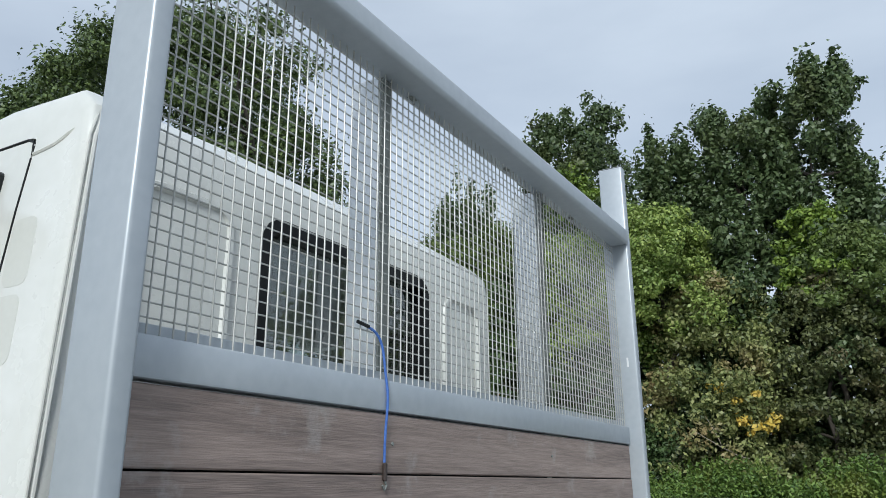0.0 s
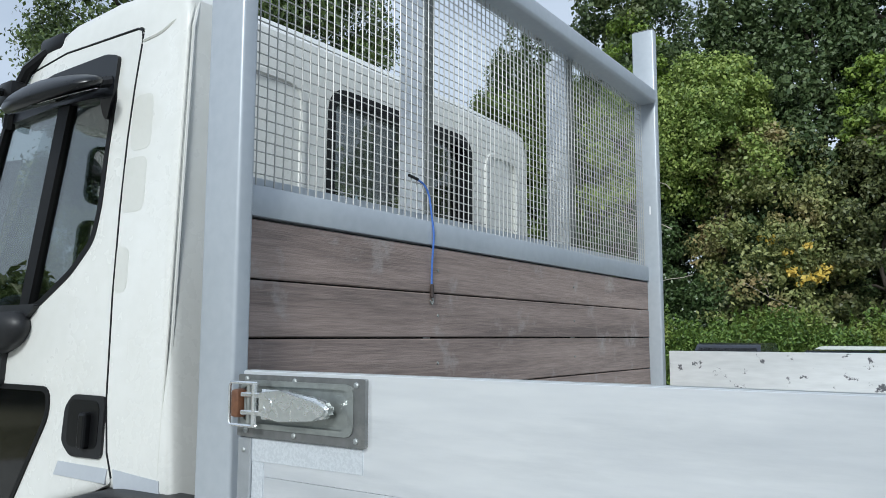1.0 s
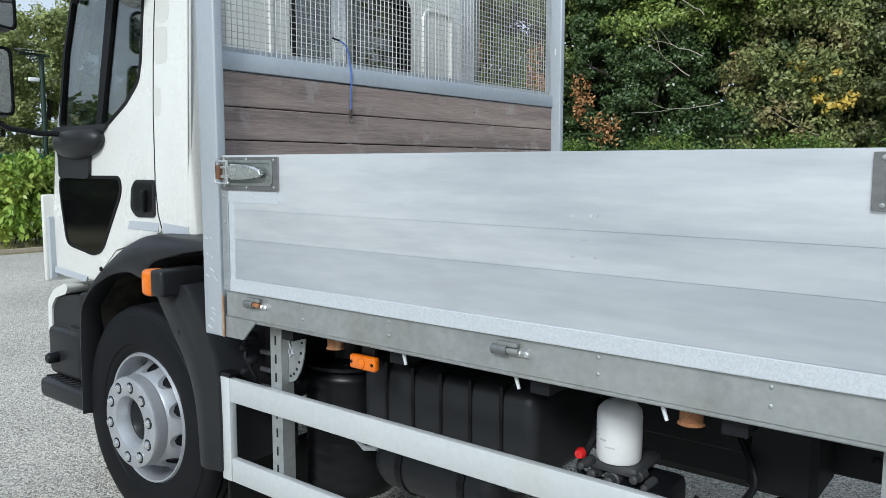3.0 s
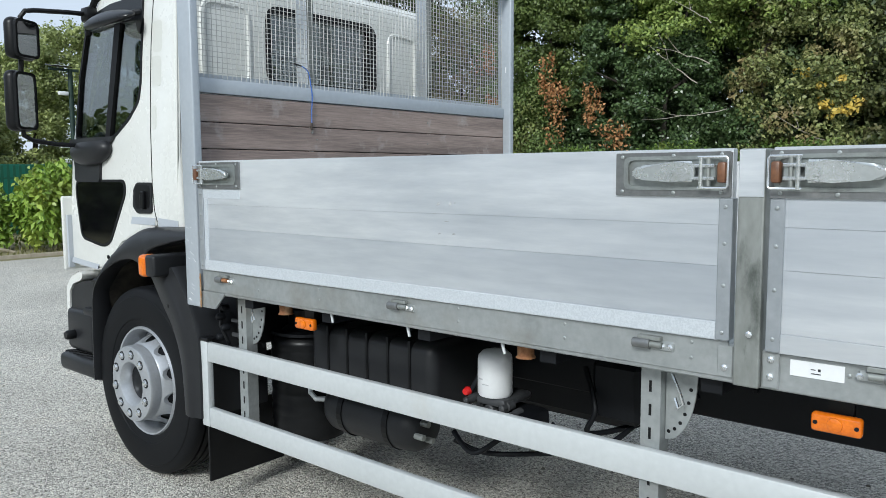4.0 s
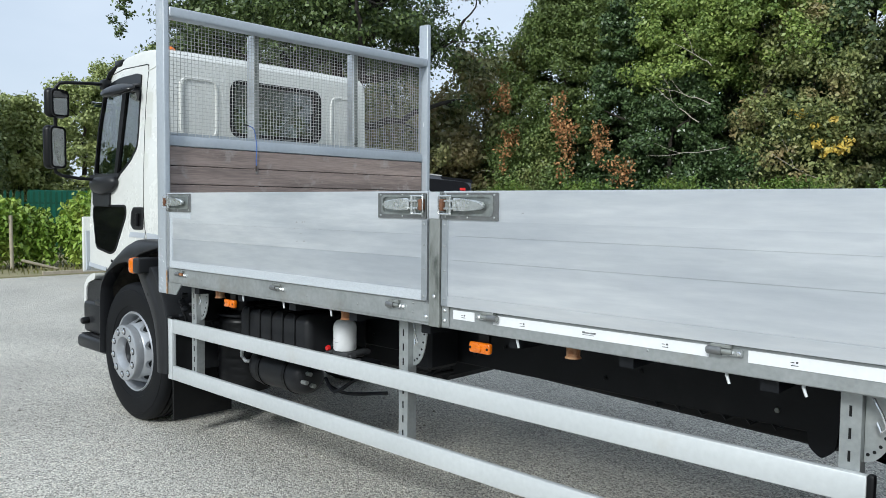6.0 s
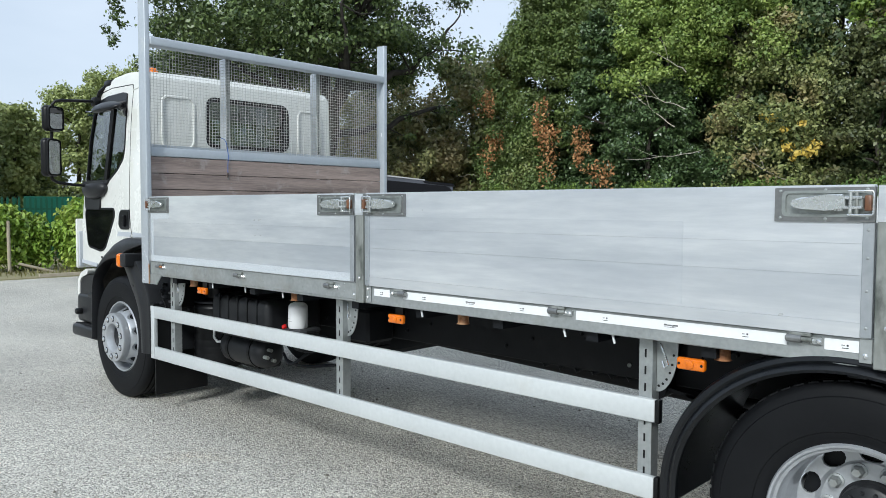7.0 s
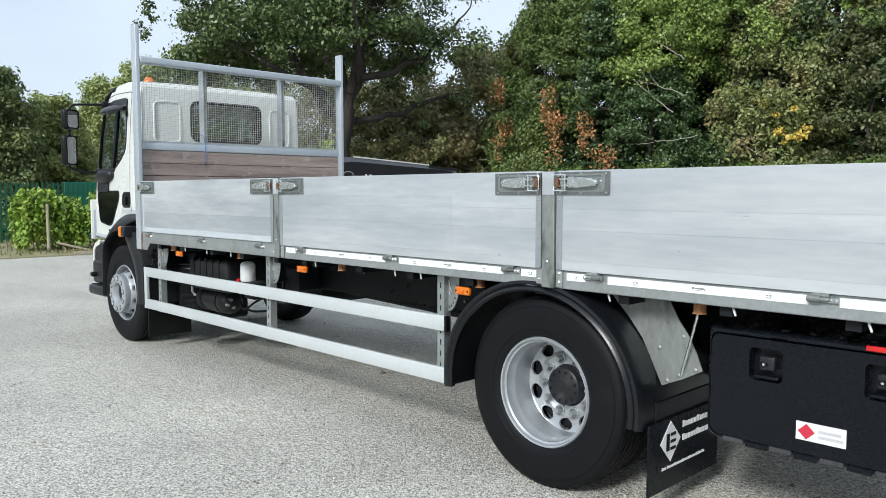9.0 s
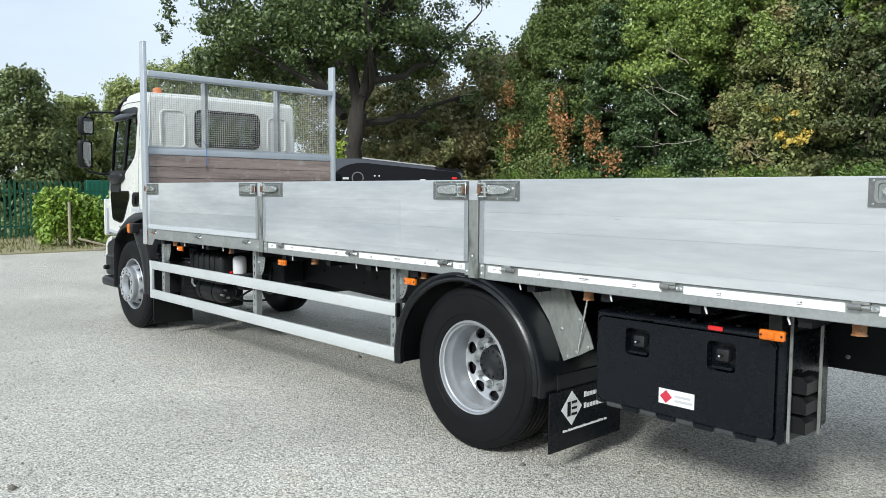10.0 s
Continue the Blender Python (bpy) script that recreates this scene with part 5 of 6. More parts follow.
part("side_indicator", bm, AMBER, truck, "rounded amber side indicator", smooth=True)
for x, z in ((-0.93, 1.185), (-0.19, 0.99)):
    part("wing_bolt", lathe(bmesh.new(), [(0.012, 0.0), (0.012, -0.006), (0.006, -0.008)], (x, 0.112 if x < -0.5 else 0.05, z), "Y", 10), BLACK, truck)
part("front_mud_flap", boxes((-0.005, 0.01, 0.13, 0.60, 0.09, 0.46), bevel=0.003), BLACK, truck, "black rubber mud flap")
part("cab_underside", boxes((-1.5, 0.2, 0.62, 1.93, 0.75, 1.34)), CHASSIS, truck)


# wheels
def nut(bm, x, y, z, r=0.016, h=0.03):
    lathe(bm, [(r, 0.0), (r, -h * 0.6), (r * 0.7, -h)], (x, y, z), "Y", 6)


TYRE = [(0.297, -0.105), (0.312, -0.122), (0.33, -0.132), (0.352, -0.136), (0.356, -0.141), (0.40, -0.146), (0.45, -0.146), (0.478, -0.142), (0.482, -0.137), (0.506, -0.132), (0.524, -0.118), (0.531, -0.10)]
for c in (-0.065, -0.022, 0.022, 0.065):
    TYRE += [(0.534, c - 0.007), (0.520, c - 0.005), (0.520, c + 0.005), (0.534, c + 0.007)]
TYRE += [(0.531, 0.10), (0.524, 0.118), (0.506, 0.132), (0.45, 0.146), (0.40, 0.146), (0.33, 0.132), (0.297, 0.105)]


def tyre(parent):
    return part("tyre", lathe(bmesh.new(), TYRE, (0, 0, 0), "Y", 72, closed=True), RUBBER, parent, "black rubber lorry tyre", smooth=True)


def vents(rim, count, radius, r, y0, y1, sq=1.0):
    bm = bmesh.new()
    for k in range(count):
        a = math.tau * (k + 0.5) / count
        c = Vector((radius * math.cos(a), 0, radius * math.sin(a)))
        rad, tan = c.normalized(), Vector((-math.sin(a), 0, math.cos(a)))
        lo = [bm.verts.new(c + (rad * math.cos(q) * r * sq + tan * math.sin(q) * r) + Vector((0, y0, 0))) for q in np.linspace(0, math.tau, 12, endpoint=False)]
        hi = [bm.verts.new(v.co + Vector((0, y1 - y0, 0))) for v in lo]
        for j in range(12):
            bm.faces.new((lo[j], lo[(j + 1) % 12], hi[(j + 1) % 12], hi[j]))
        bm.faces.new(lo)
        bm.faces.new(hi)
    boolean(rim, bm)


front_wheel = empty("front_wheel", (-0.66, 0.282, 0.496))
front_wheel.parent = truck
tyre(front_wheel)
part("rim", lathe(bmesh.new(), [(0.312, -0.118), (0.304, -0.131), (0.296, -0.128), (0.290, -0.112), (0.284, -0.08), (0.280, -0.03), (0.278, -0.005), (0.285, 0.03), (0.297, 0.105), (0.31, 0.11), (0.305, 0.0), (0.30, -0.09)], (0, 0, 0), "Y", 64, closed=True), SILVER, front_wheel, "silver painted steel rim", smooth=True)
disc = part("wheel_disc", lathe(bmesh.new(), [(0.277, -0.030), (0.268, -0.034), (0.256, -0.05), (0.236, -0.095), (0.220, -0.135), (0.208, -0.15), (0.11, -0.15), (0.11, -0.138), (0.203, -0.138), (0.212, -0.128), (0.228, -0.09), (0.248, -0.04), (0.262, -0.02), (0.277, -0.016)], (0, 0, 0), "Y", 64, closed=True), SILVER, front_wheel, "silver disc with oval vents", smooth=True)
vents(disc, 10, 0.246, 0.046, -0.3, 0.1, 0.6)
# Dark cone added behind the vents; the shade in the holes is its colour.
part("rim_backing", lathe(bmesh.new(), [(0.273, 0.004), (0.255, 0.004), (0.232, -0.062), (0.216, -0.104), (0.20, -0.12), (0.05, -0.12), (0.05, -0.112), (0.20, -0.112), (0.22, -0.09), (0.25, 0.012), (0.273, 0.012)], (0, 0, 0), "Y", 40, closed=True), CHASSIS, front_wheel)
part("nut_ring", lathe(bmesh.new(), [(0.213, -0.148), (0.215, -0.196), (0.210, -0.208), (0.199, -0.213), (0.134, -0.213), (0.124, -0.209), (0.102, -0.168), (0.10, -0.148)], (0, 0, 0), "Y", 64, closed=True), SILVER, front_wheel, "silver nut guard ring", smooth=True)
part("hub", lathe(bmesh.new(), [(0.1, -0.1), (0.1, -0.15), (0.08, -0.155), (0.07, -0.162), (0.02, -0.164)], (0, 0, 0), "Y", 32), CHASSIS, front_wheel, smooth=True)
n0 = g0 = None
for k in range(10):
    a = math.tau * (k + 0.3) / 10
    m = pose(0.169 * math.cos(a), 0, 0.169 * math.sin(a))
    if n0 is None:
        n0 = part("wheel_nut", lathe(bmesh.new(), [(0.0195, -0.208), (0.0195, -0.218), (0.0165, -0.225), (0.008, -0.229), (0.0005, -0.230)], (0, 0, 0), "Y", 14), ZINC, front_wheel, smooth=True)
        # Dark disc round each nut, standing in for the shade of a sunk pocket.
        g0 = part("nut_pocket", lathe(bmesh.new(), [(0.027, -0.2125), (0.0265, -0.2145), (0.018, -0.2145)], (0, 0, 0), "Y", 16), CHASSIS, front_wheel)
        n0.matrix_basis = g0.matrix_basis = m
    else:
        again(n0, front_wheel, m)
        again(g0, front_wheel, m)

rear_wheel = empty("rear_wheel", (5.246, 0.222, 0.496))
rear_wheel.parent = truck
tyre(rear_wheel)
# lugs across the shoulders
bm = bmesh.new()
for k in range(64):
    a = math.tau * k / 64
    for y0, y1, sh in ((-0.108, -0.075, 0.0), (0.075, 0.108, 0.02), (-0.055, -0.03, 0.03), (0.03, 0.055, 0.05), (-0.012, 0.012, 0.01)):
        b2 = boxes((-0.018, 0.018, y0, y1, 0.515, 0.5335))
        bmesh.ops.rotate(b2, verts=b2.verts, cent=(0, 0, 0), matrix=Matrix.Rotation(a + sh, 3, "Y"))
        tmp = bpy.data.meshes.new("t")
        b2.to_mesh(tmp)
        b2.free()
        bm.from_mesh(tmp)
        bpy.data.meshes.remove(tmp)
part("tread", bm, RUBBER, rear_wheel, "chunky drive axle tread")
rim = part("rim", lathe(bmesh.new(), [(0.312, -0.118), (0.304, -0.131), (0.296, -0.128), (0.290, -0.112), (0.280, -0.106), (0.277, -0.062), (0.270, -0.054), (0.266, -0.03), (0.264, 0.03), (0.262, 0.082), (0.254, 0.089), (0.20, 0.096), (0.185, 0.116), (0.10, 0.116), (0.10, 0.126), (0.19, 0.126),
                                      (0.205, 0.108), (0.256, 0.102), (0.272, 0.11), (0.284, 0.124), (0.297, 0.13), (0.31, 0.125), (0.305, 0.0), (0.30, -0.09)], (0, 0, 0), "Y", 64, closed=True), SILVER, rear_wheel, "silver painted dished steel rim", smooth=True)
vents(rim, 10, 0.226, 0.046, 0.05, 0.17, 0.74)
# Dark disc added behind the rear vents, for the shade in the holes.
part("rim_backing", lathe(bmesh.new(), [(0.255, 0.130), (0.255, 0.135), (0.05, 0.135), (0.05, 0.130)], (0, 0, 0), "Y", 32, closed=True), CHASSIS, rear_wheel)
part("hub", lathe(bmesh.new(), [(0.125, 0.124), (0.122, 0.116), (0.112, 0.108), (0.108, 0.066), (0.098, 0.058), (0.05, 0.056), (0.045, 0.052), (0.02, 0.051), (0.0005, 0.051)], (0, 0, 0), "Y", 40), FENDER, rear_wheel, "dark grey axle hub", smooth=True)
bm = bmesh.new()
nut(bm, 0, 0, 0, 0.008, 0.012)
hub_bolt = part("hub_bolt", bm, FENDER, rear_wheel)
hub_bolt.location = (0.085, 0.060, 0.0228)
for k in range(1, 12):
    a = math.tau * (k + 0.5) / 12
    again(hub_bolt, rear_wheel, pose(0.088 * math.cos(a), 0.060, 0.088 * math.sin(a)))
bm = bmesh.new()
lathe(bm, [(0.0005, 0.0), (0.029, 0.0), (0.029, -0.008), (0.022, -0.010)], (0, 0, 0), "Y", 14)
nut(bm, 0, -0.006, 0, 0.023, 0.042)
n1 = part("wheel_nut", bm, GALV, rear_wheel)
n1.location = (0.158, 0.116, 0)
for k in range(1, 10):
    a = math.tau * k / 10
    again(n1, rear_wheel, pose(0.158 * math.cos(a), 0.116, 0.158 * math.sin(a)))
copy_thing(rear_wheel, pose(5.246, 0.54, 0.496, 0, 0, 180))
copy_thing(rear_wheel, pose(5.246, 2 * CY - 0.222, 0.496, 0, 0, 180))
copy_thing(rear_wheel, pose(5.246, 2 * CY - 0.54, 0.496))
copy_thing(front_wheel, pose(-0.66, 2 * CY - 0.282, 0.496, 0, 0, 180))
part("rear_axle", tube(bmesh.new(), [(5.246, 0.4, 0.496), (5.246, 2.15, 0.496)], 0.09, 14), CHASSIS, truck, smooth=True)
part("differential", lathe(bmesh.new(), [(0.02, -0.2), (0.16, -0.14), (0.2, 0.0), (0.16, 0.14), (0.02, 0.2)], (5.2, CY, 0.52), "Y", 20), CHASSIS, truck, smooth=True)
part("front_axle", tube(bmesh.new(), [(-0.66, 0.4, 0.45), (-0.66, 2.15, 0.45)], 0.07, 10), CHASSIS, truck, smooth=True)

# leaf springs, hangers and a brake chamber by the rear axle
for y in (0.74, 1.73):
    for k in range(4):
        top = smooth_line([(4.15 + 0.16 * k, 0.745 - 0.022 * k), (4.75, 0.655 - 0.022 * k), (5.29, 0.63 - 0.022 * k), (5.85, 0.655 - 0.022 * k), (6.42 - 0.16 * k, 0.745 - 0.022 * k)], 6)
        part("spring_leaf", prism(bmesh.new(), top + [(x, z - 0.018) for x, z in top[::-1]], y, y + 0.08), CHASSIS, truck, smooth=True)
    for x in (4.08, 6.36):
        part("spring_hanger", prism(bmesh.new(), rounded([(x, 0.97), (x + 0.16, 0.97), (x + 0.13, 0.70), (x + 0.08, 0.66), (x + 0.03, 0.70)], 0.02, 3), y - 0.02, y + 0.10), CHASSIS, truck, smooth=True)
    part("brake_chamber", lathe(bmesh.new(), [(0.02, -0.1), (0.07, -0.1), (0.078, -0.03), (0.085, 0.0), (0.078, 0.03), (0.07, 0.1), (0.02, 0.1)], (4.86, y + 0.2, 0.66), "X", 20), CHASSIS, truck, smooth=True)
for k in range(6):
    x = 3.35 + 0.11 * k
    part("brake_pipe", tube(bmesh.new(), [(x, 0.84, 0.76), (x + 0.05, 0.82, 0.715), (x + 0.10, 0.84, 0.745)], 0.008, 6), CHASSIS, truck, smooth=True)
# rear mudguard
rows = []
for k in range(49):
    a = radians(188 - 4.05 * k)
    ca, sa_ = 0.692 * math.cos(a), 0.632 * math.sin(a)
    rows.append([(5.222 + ca * f, y, 0.505 + sa_ * f) for f, y in ((0.885, 0.045), (0.885, 0.022), (0.905, 0.008), (0.922, 0.014), (0.935, 0.024), (0.955, 0.014), (0.98, 0.018), (0.995, 0.045), (1.0, 0.08), (1.0, 0.74), (0.965, 0.74), (0.965, 0.10), (0.95, 0.085))])
part("rear_mudguard", sheet(rows), GUARD, truck, "black plastic rear mudguard", smooth=True)
part("mudguard_bracket", prism(bmesh.new(), [(5.60, 1.09), (5.94, 1.09), (6.0, 0.98), (6.06, 0.90), (6.10, 0.82), (6.13, 0.745), (6.03, 0.69), (5.915, 0.638), (5.86, 0.75), (5.80, 0.865), (5.72, 0.965), (5.655, 1.03)], 0.208, 0.216), DULL, truck, "dull steel mudguard bracket")
bm = bmesh.new()
tube(bm, [(6.147, 0.12, 1.05), (6.14, 0.12, 1.01), (6.035, 0.195, 0.745), (6.02, 0.205, 0.70)], 0.007, 6)
for bx_, bz_ in ((5.73, 1.02), (5.90, 0.83), (6.03, 0.90), (5.945, 0.67), (6.01, 0.705), (6.095, 0.745)):
    part("bracket_bolt", lathe(bmesh.new(), [(0.011, 0.0), (0.011, -0.006), (0.005, -0.009)], (bx_, 0.208, bz_), "Y", 8), GALV, truck)
part("stay", bm, ZINC, truck)
part("flap_holder", boxes((5.86, 5.92, 0.15, 0.72, 0.43, 0.56), bevel=0.004), GUARD, truck)
flap = part("rear_mud_flap", boxes((5.925, 5.937, 0.06, 0.78, 0.10, 0.465), bevel=0.003), BOXBLACK, truck, "black mud flap with white printed sign")
part("diamond", prism(bmesh.new(), [(0.265, 0.45), (0.365, 0.345), (0.265, 0.24), (0.165, 0.345)], 5.937, 5.940, "X"), LABEL, flap, "white diamond emblem")
part("diamond_mark", boxes((5.940, 5.943, 0.222, 0.25, 0.30, 0.388), (5.940, 5.943, 0.262, 0.312, 0.372, 0.388), (5.940, 5.943, 0.262, 0.312, 0.337, 0.351), (5.940, 5.943, 0.262, 0.312, 0.30, 0.315)), BLACK, flap)
for y0, z0, tall, wide, words in ((0.388, 0.392, 0.026, 0.030, (9,)), (0.388, 0.322, 0.026, 0.030, (11,)), (0.185, 0.207, 0.012, 0.0152, (3, 21, 2, 2))):
    bm = bmesh.new()
    at = y0
    for n_letters in words:
        for k in range(n_letters):
            box(bm, 5.937, 5.940, at, at + wide * 0.74, z0, z0 + tall * (1.25 if k % 5 == 0 else 1.0))
            at += wide
        at += wide * 0.4
    part("printed_bar", bm, LABEL, flap, "row of white printed bars")

# headboard: two posts, rails, uprights, boards and wire mesh
headboard = tagged(empty("headboard"), "grey steel headboard with wire mesh above hardwood boards")
headboard.parent = truck
HX = 0.172                         # front of the posts
for y0, y1 in ((0.0, 0.042), (2.518, 2.562)):
    p_ = part("post", boxes((0.062, HX, y0, y1, 1.03, 3.275), bevel=0.008, seg=3), POST, headboard, smooth=True)
    part("post_cap", boxes((0.066, HX - 0.004, y0 + 0.004, y1 - 0.004, 3.2755, 3.279), bevel=0.001), DULL, p_)
part("top_rail", boxes((0.066, HX + 0.006, 0.042, 2.518, 2.898, 2.968), bevel=0.014, seg=4), POST, headboard, smooth=True)
for k in range(4):
    part("rail_weld", boxes((0.085, 0.10, 0.30 + 0.58 * k, 0.33 + 0.58 * k, 2.8945, 2.898), bevel=0.001), DULL, headboard)
part("middle_rail", boxes((0.045, 0.118, 0.042, 2.518, 2.042, 2.112), bevel=0.005, seg=2), POST, headboard, smooth=True)
part("mesh_frame", boxes((0.080, 0.094, 0.044, 2.516, 2.1125, 2.134), bevel=0.002), POST, headboard)
for y in (0.757, 1.728):
    part("upright", boxes((-0.012, 0.082, y, y + 0.044, 1.2, 2.905), bevel=0.006), ALU, headboard)
    # Darker plate over the upright's front face.
    part("mesh_strip", boxes((0.084, 0.090, y + 0.002, y + 0.042, 2.136, 2.897)), DULL, headboard)
WIRE = material("galvanised_wire", (0.55, 0.55, 0.53), (0.40, 0.40, 0.38), rough=0.45, metal=0.4, scale=9, fine=60)
w0 = part("wire", tube(bmesh.new(), [(0, 0, 0), (0, 0, 0.785)], 0.0019, 6), WIRE, headboard)
n_v = 92
for k in range(n_v):
    m = pose(0.102, 0.052 + k * (2.456 / (n_v - 1)), 2.1125)
    if k == 0:
        w0.matrix_basis = m
    else:
        again(w0, headboard, m)
w1 = part("wire", tube(bmesh.new(), [(0, 0, 0), (0, 2.476, 0)], 0.0017, 6), WIRE, headboard)
for k in range(30):
    m = pose(0.0985, 0.042, 2.142 + k * 0.0252)
    if k == 0:
        w1.matrix_basis = m
    else:
        again(w1, headboard, m)
for k in range(16):
    z, x, w = 1.06 + 0.40 * rng.random() ** 1.5, rng.uniform(0.075, 0.14), rng.uniform(0.008, 0.03)
    part("scratch", prism(bmesh.new(), [(x, z), (x + w, z - 0.35 * w), (x + w * 0.9, z - 0.35 * w + 0.0022), (x + 0.1 * w, z + 0.0018)], -0.0006, 0.001), LABEL, headboard)
# short white reflectors screwed to the post's inner side
part("post_tag", boxes((0.128, 0.136, 2.5155, 2.518, 2.36, 2.40), bevel=0.001), LABEL, headboard, "small white tag on the post")


def board_material():
    m = material("hardwood_board", (0.345, 0.268, 0.232), (0.165, 0.127, 0.112), rough=0.62, scale=2.6, fine=30, stretch=(1, 0.30, 6.0), bump=0.2, bump_scale=70, random_tint=0.10,
                 dirt=(0.40, 0.365, 0.34), dirt_scale=6.5, dirt_range=(0.57, 0.76), spread=(0.36, 0.62))
    return m


BOARD = board_material()
for k, (z0, z1) in enumerate(((1.907, 2.036), (1.779, 1.903), (1.636, 1.775), (1.498, 1.632), (1.36, 1.494), (1.22, 1.356))):
    b = part("board", boxes((0.082, 0.111 + 0.0015 * (k % 2), 0.044, 2.516, z0, z1), bevel=0.003), BOARD, headboard, "weathered brown hardwood board" if k == 0 else "")
    for y in (0.79, 1.70):
        part("screw", lathe(bmesh.new(), [(0.005, 0.0), (0.004, 0.002)], (0.1125, y, (z0 + z1) / 2), "X", 8), DULL, b)
part("board_backing", boxes((0.074, 0.080, 0.046, 2.514, 1.2, 2.04)), CHASSIS, headboard)
# gusset and weld at the post's foot
part("foot_gusset", prism(bmesh.new(), [(0.174, 1.03), (0.28, 1.03), (0.36, 1.108), (0.174, 1.108)], 0.014, 0.022), GALV, headboard)
part("weld_bead", tube(bmesh.new(), [(0.176, 0.006, 1.03 + 0.02 * k) for k in range(9)], [0.0035 + 0.0015 * (k % 2) for k in range(9)], 6), material("rusty_weld", (0.42, 0.30, 0.18), (0.30, 0.15, 0.06), rough=0.8, scale=60, fine=150), headboard)

# deck, side rails and pillars
part("deck", boxes((0.19, 8.03, 0.05, 2.5, 1.165, 1.198)), GALV, truck, "flat load deck")
for y0, y1 in ((0.018, 0.05), (2.5, 2.53)):
    part("side_rail", boxes((0.19, 8.05, y0, y1, 1.098, DECK - 0.002), bevel=0.004), GALV, truck, "galvanised steel side rail")
part("rail_cover", boxes((0.19, 2.66, 0.012, 0.02, 1.112, 1.211), bevel=0.002), GALV, truck, "plain galvanised rail cover")
for k in range(15):
    x = 0.45 + 0.53 * k
    part("cross_bearer", boxes((x, x + 0.06, 0.06, 2.49, 1.05, 1.165)), CHASSIS, truck)
for y in (0.82, 1.66):
    part("chassis_rail", boxes((0.1, 8.0, y, y + 0.07, 0.73, 0.985), bevel=0.006), CHASSIS, truck, "black chassis rail")
    for k in range(26):
        x = 0.5 + 0.285 * k + 0.05 * math.sin(k * 2.3)
        part("rail_bolt", lathe(bmesh.new(), [(0.012, 0.0), (0.012, -0.01), (0.006, -0.013)], (x, y, 0.80 + 0.13 * ((k * 7) % 3) / 2), "Y", 6), DULL if k % 4 == 0 else CHASSIS, truck)
    part("sub_frame", boxes((0.2, 8.0, y - 0.01, y + 0.08, 0.985, 1.05)), CHASSIS, truck)
part("prop_shaft", tube(bmesh.new(), [(0.6, CY, 0.72), (5.0, CY, 0.56)], 0.05, 12), CHASSIS, truck, smooth=True)
for k in range(5):
    part("chassis_crossmember", boxes((1.2 + 1.45 * k, 1.3 + 1.45 * k, 0.88, 1.67, 0.74, 0.94)), CHASSIS, truck)

PILLARS = ((2.678, 2.745), (5.312, 5.394), (7.955, 8.04))
for x0, x1 in PILLARS:
    for y0, y1 in ((-0.006, 0.06), (2.49, 2.55)):
        p_ = part("pillar", boxes((x0, x1, y0, y1, 1.10, TOP + 0.003), bevel=0.005, seg=2), DULL, truck, "stained steel side pillar")
        yy = y0 if y0 < 1 else y1
        part("pillar_sleeve", boxes((x0 + 0.002, x1 - 0.002, yy - 0.003, yy + 0.003, 1.592, TOP), bevel=0.001), ALU, p_)
        if y0 < 1:
            part("pillar_foot", boxes((x0 - 0.045, x0 - 0.004, 0.006, 0.011, 1.115, 1.2), bevel=0.002), GALV, p_)
            part("pillar_foot", boxes((x1 + 0.004, x1 + 0.045, 0.008, 0.016, 1.105, 1.2), bevel=0.002), GALV, p_)
            for xx, zz in ((x0 + 0.04, 1.24), (x1 + 0.025, 1.135), (x1 + 0.025, 1.18), (x0 - 0.025, 1.14)):
                part("pillar_bolt", lathe(bmesh.new(), [(0.009, 0.0), (0.009, -0.006), (0.004, -0.009)], (xx, y0 if abs(xx - x0) < 0.06 and zz > 1.2 else 0.008, zz), "Y", 8), ZINC, p_)


# drop sides, each of ribbed aluminium planks
def rivet_mesh():
    bm = bmesh.new()
    lathe(bm, [(0.0055, 0.0), (0.0055, -0.002), (0.003, -0.0035)], (0, 0, 0), "Y", 8)
    return bm


RIVET = part("rivet", rivet_mesh(), GALV, truck)
RIVET.location = (0.2, 0.017, 1.15)


def drop_side(x0, x1, y, foot, detailed):
    side = tagged(empty("drop_side", (0, 0, 0)), "brushed aluminium drop side panel, closed")
    side.parent = truck
    ya, yb = (y, y + 0.028)
    mat = ALU if detailed else SCUFFED
    part("core", boxes((x0 + 0.004, x1 - 0.004, ya + 0.004, yb - 0.004, foot + 0.01, TOP - 0.01)), STRIP, side)
    for z0, z1 in ((foot + 0.0505, 1.4097), (1.4103, 1.5172), (1.5178, TOP + 0.003)):
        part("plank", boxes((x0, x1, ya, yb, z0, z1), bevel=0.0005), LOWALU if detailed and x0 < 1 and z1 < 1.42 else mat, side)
    part("foot_band", boxes((x0 + 0.002, x1 - 0.002, ya - 0.0025, yb + 0.002, foot, foot + 0.05), bevel=0.001), ALU, side, "bright foot extrusion")
    part("top_edge", boxes((x0 + 0.001, x1 - 0.001, ya + 0.001, yb - 0.001, TOP - 0.0122, TOP + 0.005), bevel=0.001), mat, side)
    if detailed:
        for xa, xb in ((x0 - 0.004, x0 + 0.032), (x1 - 0.032, x1 + 0.004)):
            st = part("edge_strip", boxes((xa, xb, ya - 0.007, yb + 0.003, foot + 0.002, 1.588), bevel=0.002), STRIP, side)
            for zz in (1.235, 1.36, 1.47, 1.565):
                again(RIVET, st, pose((xa + xb) / 2, ya - 0.007, zz))
    return side


BAYS = ((0.205, 2.662), (2.762, 5.302), (5.412, 7.945))
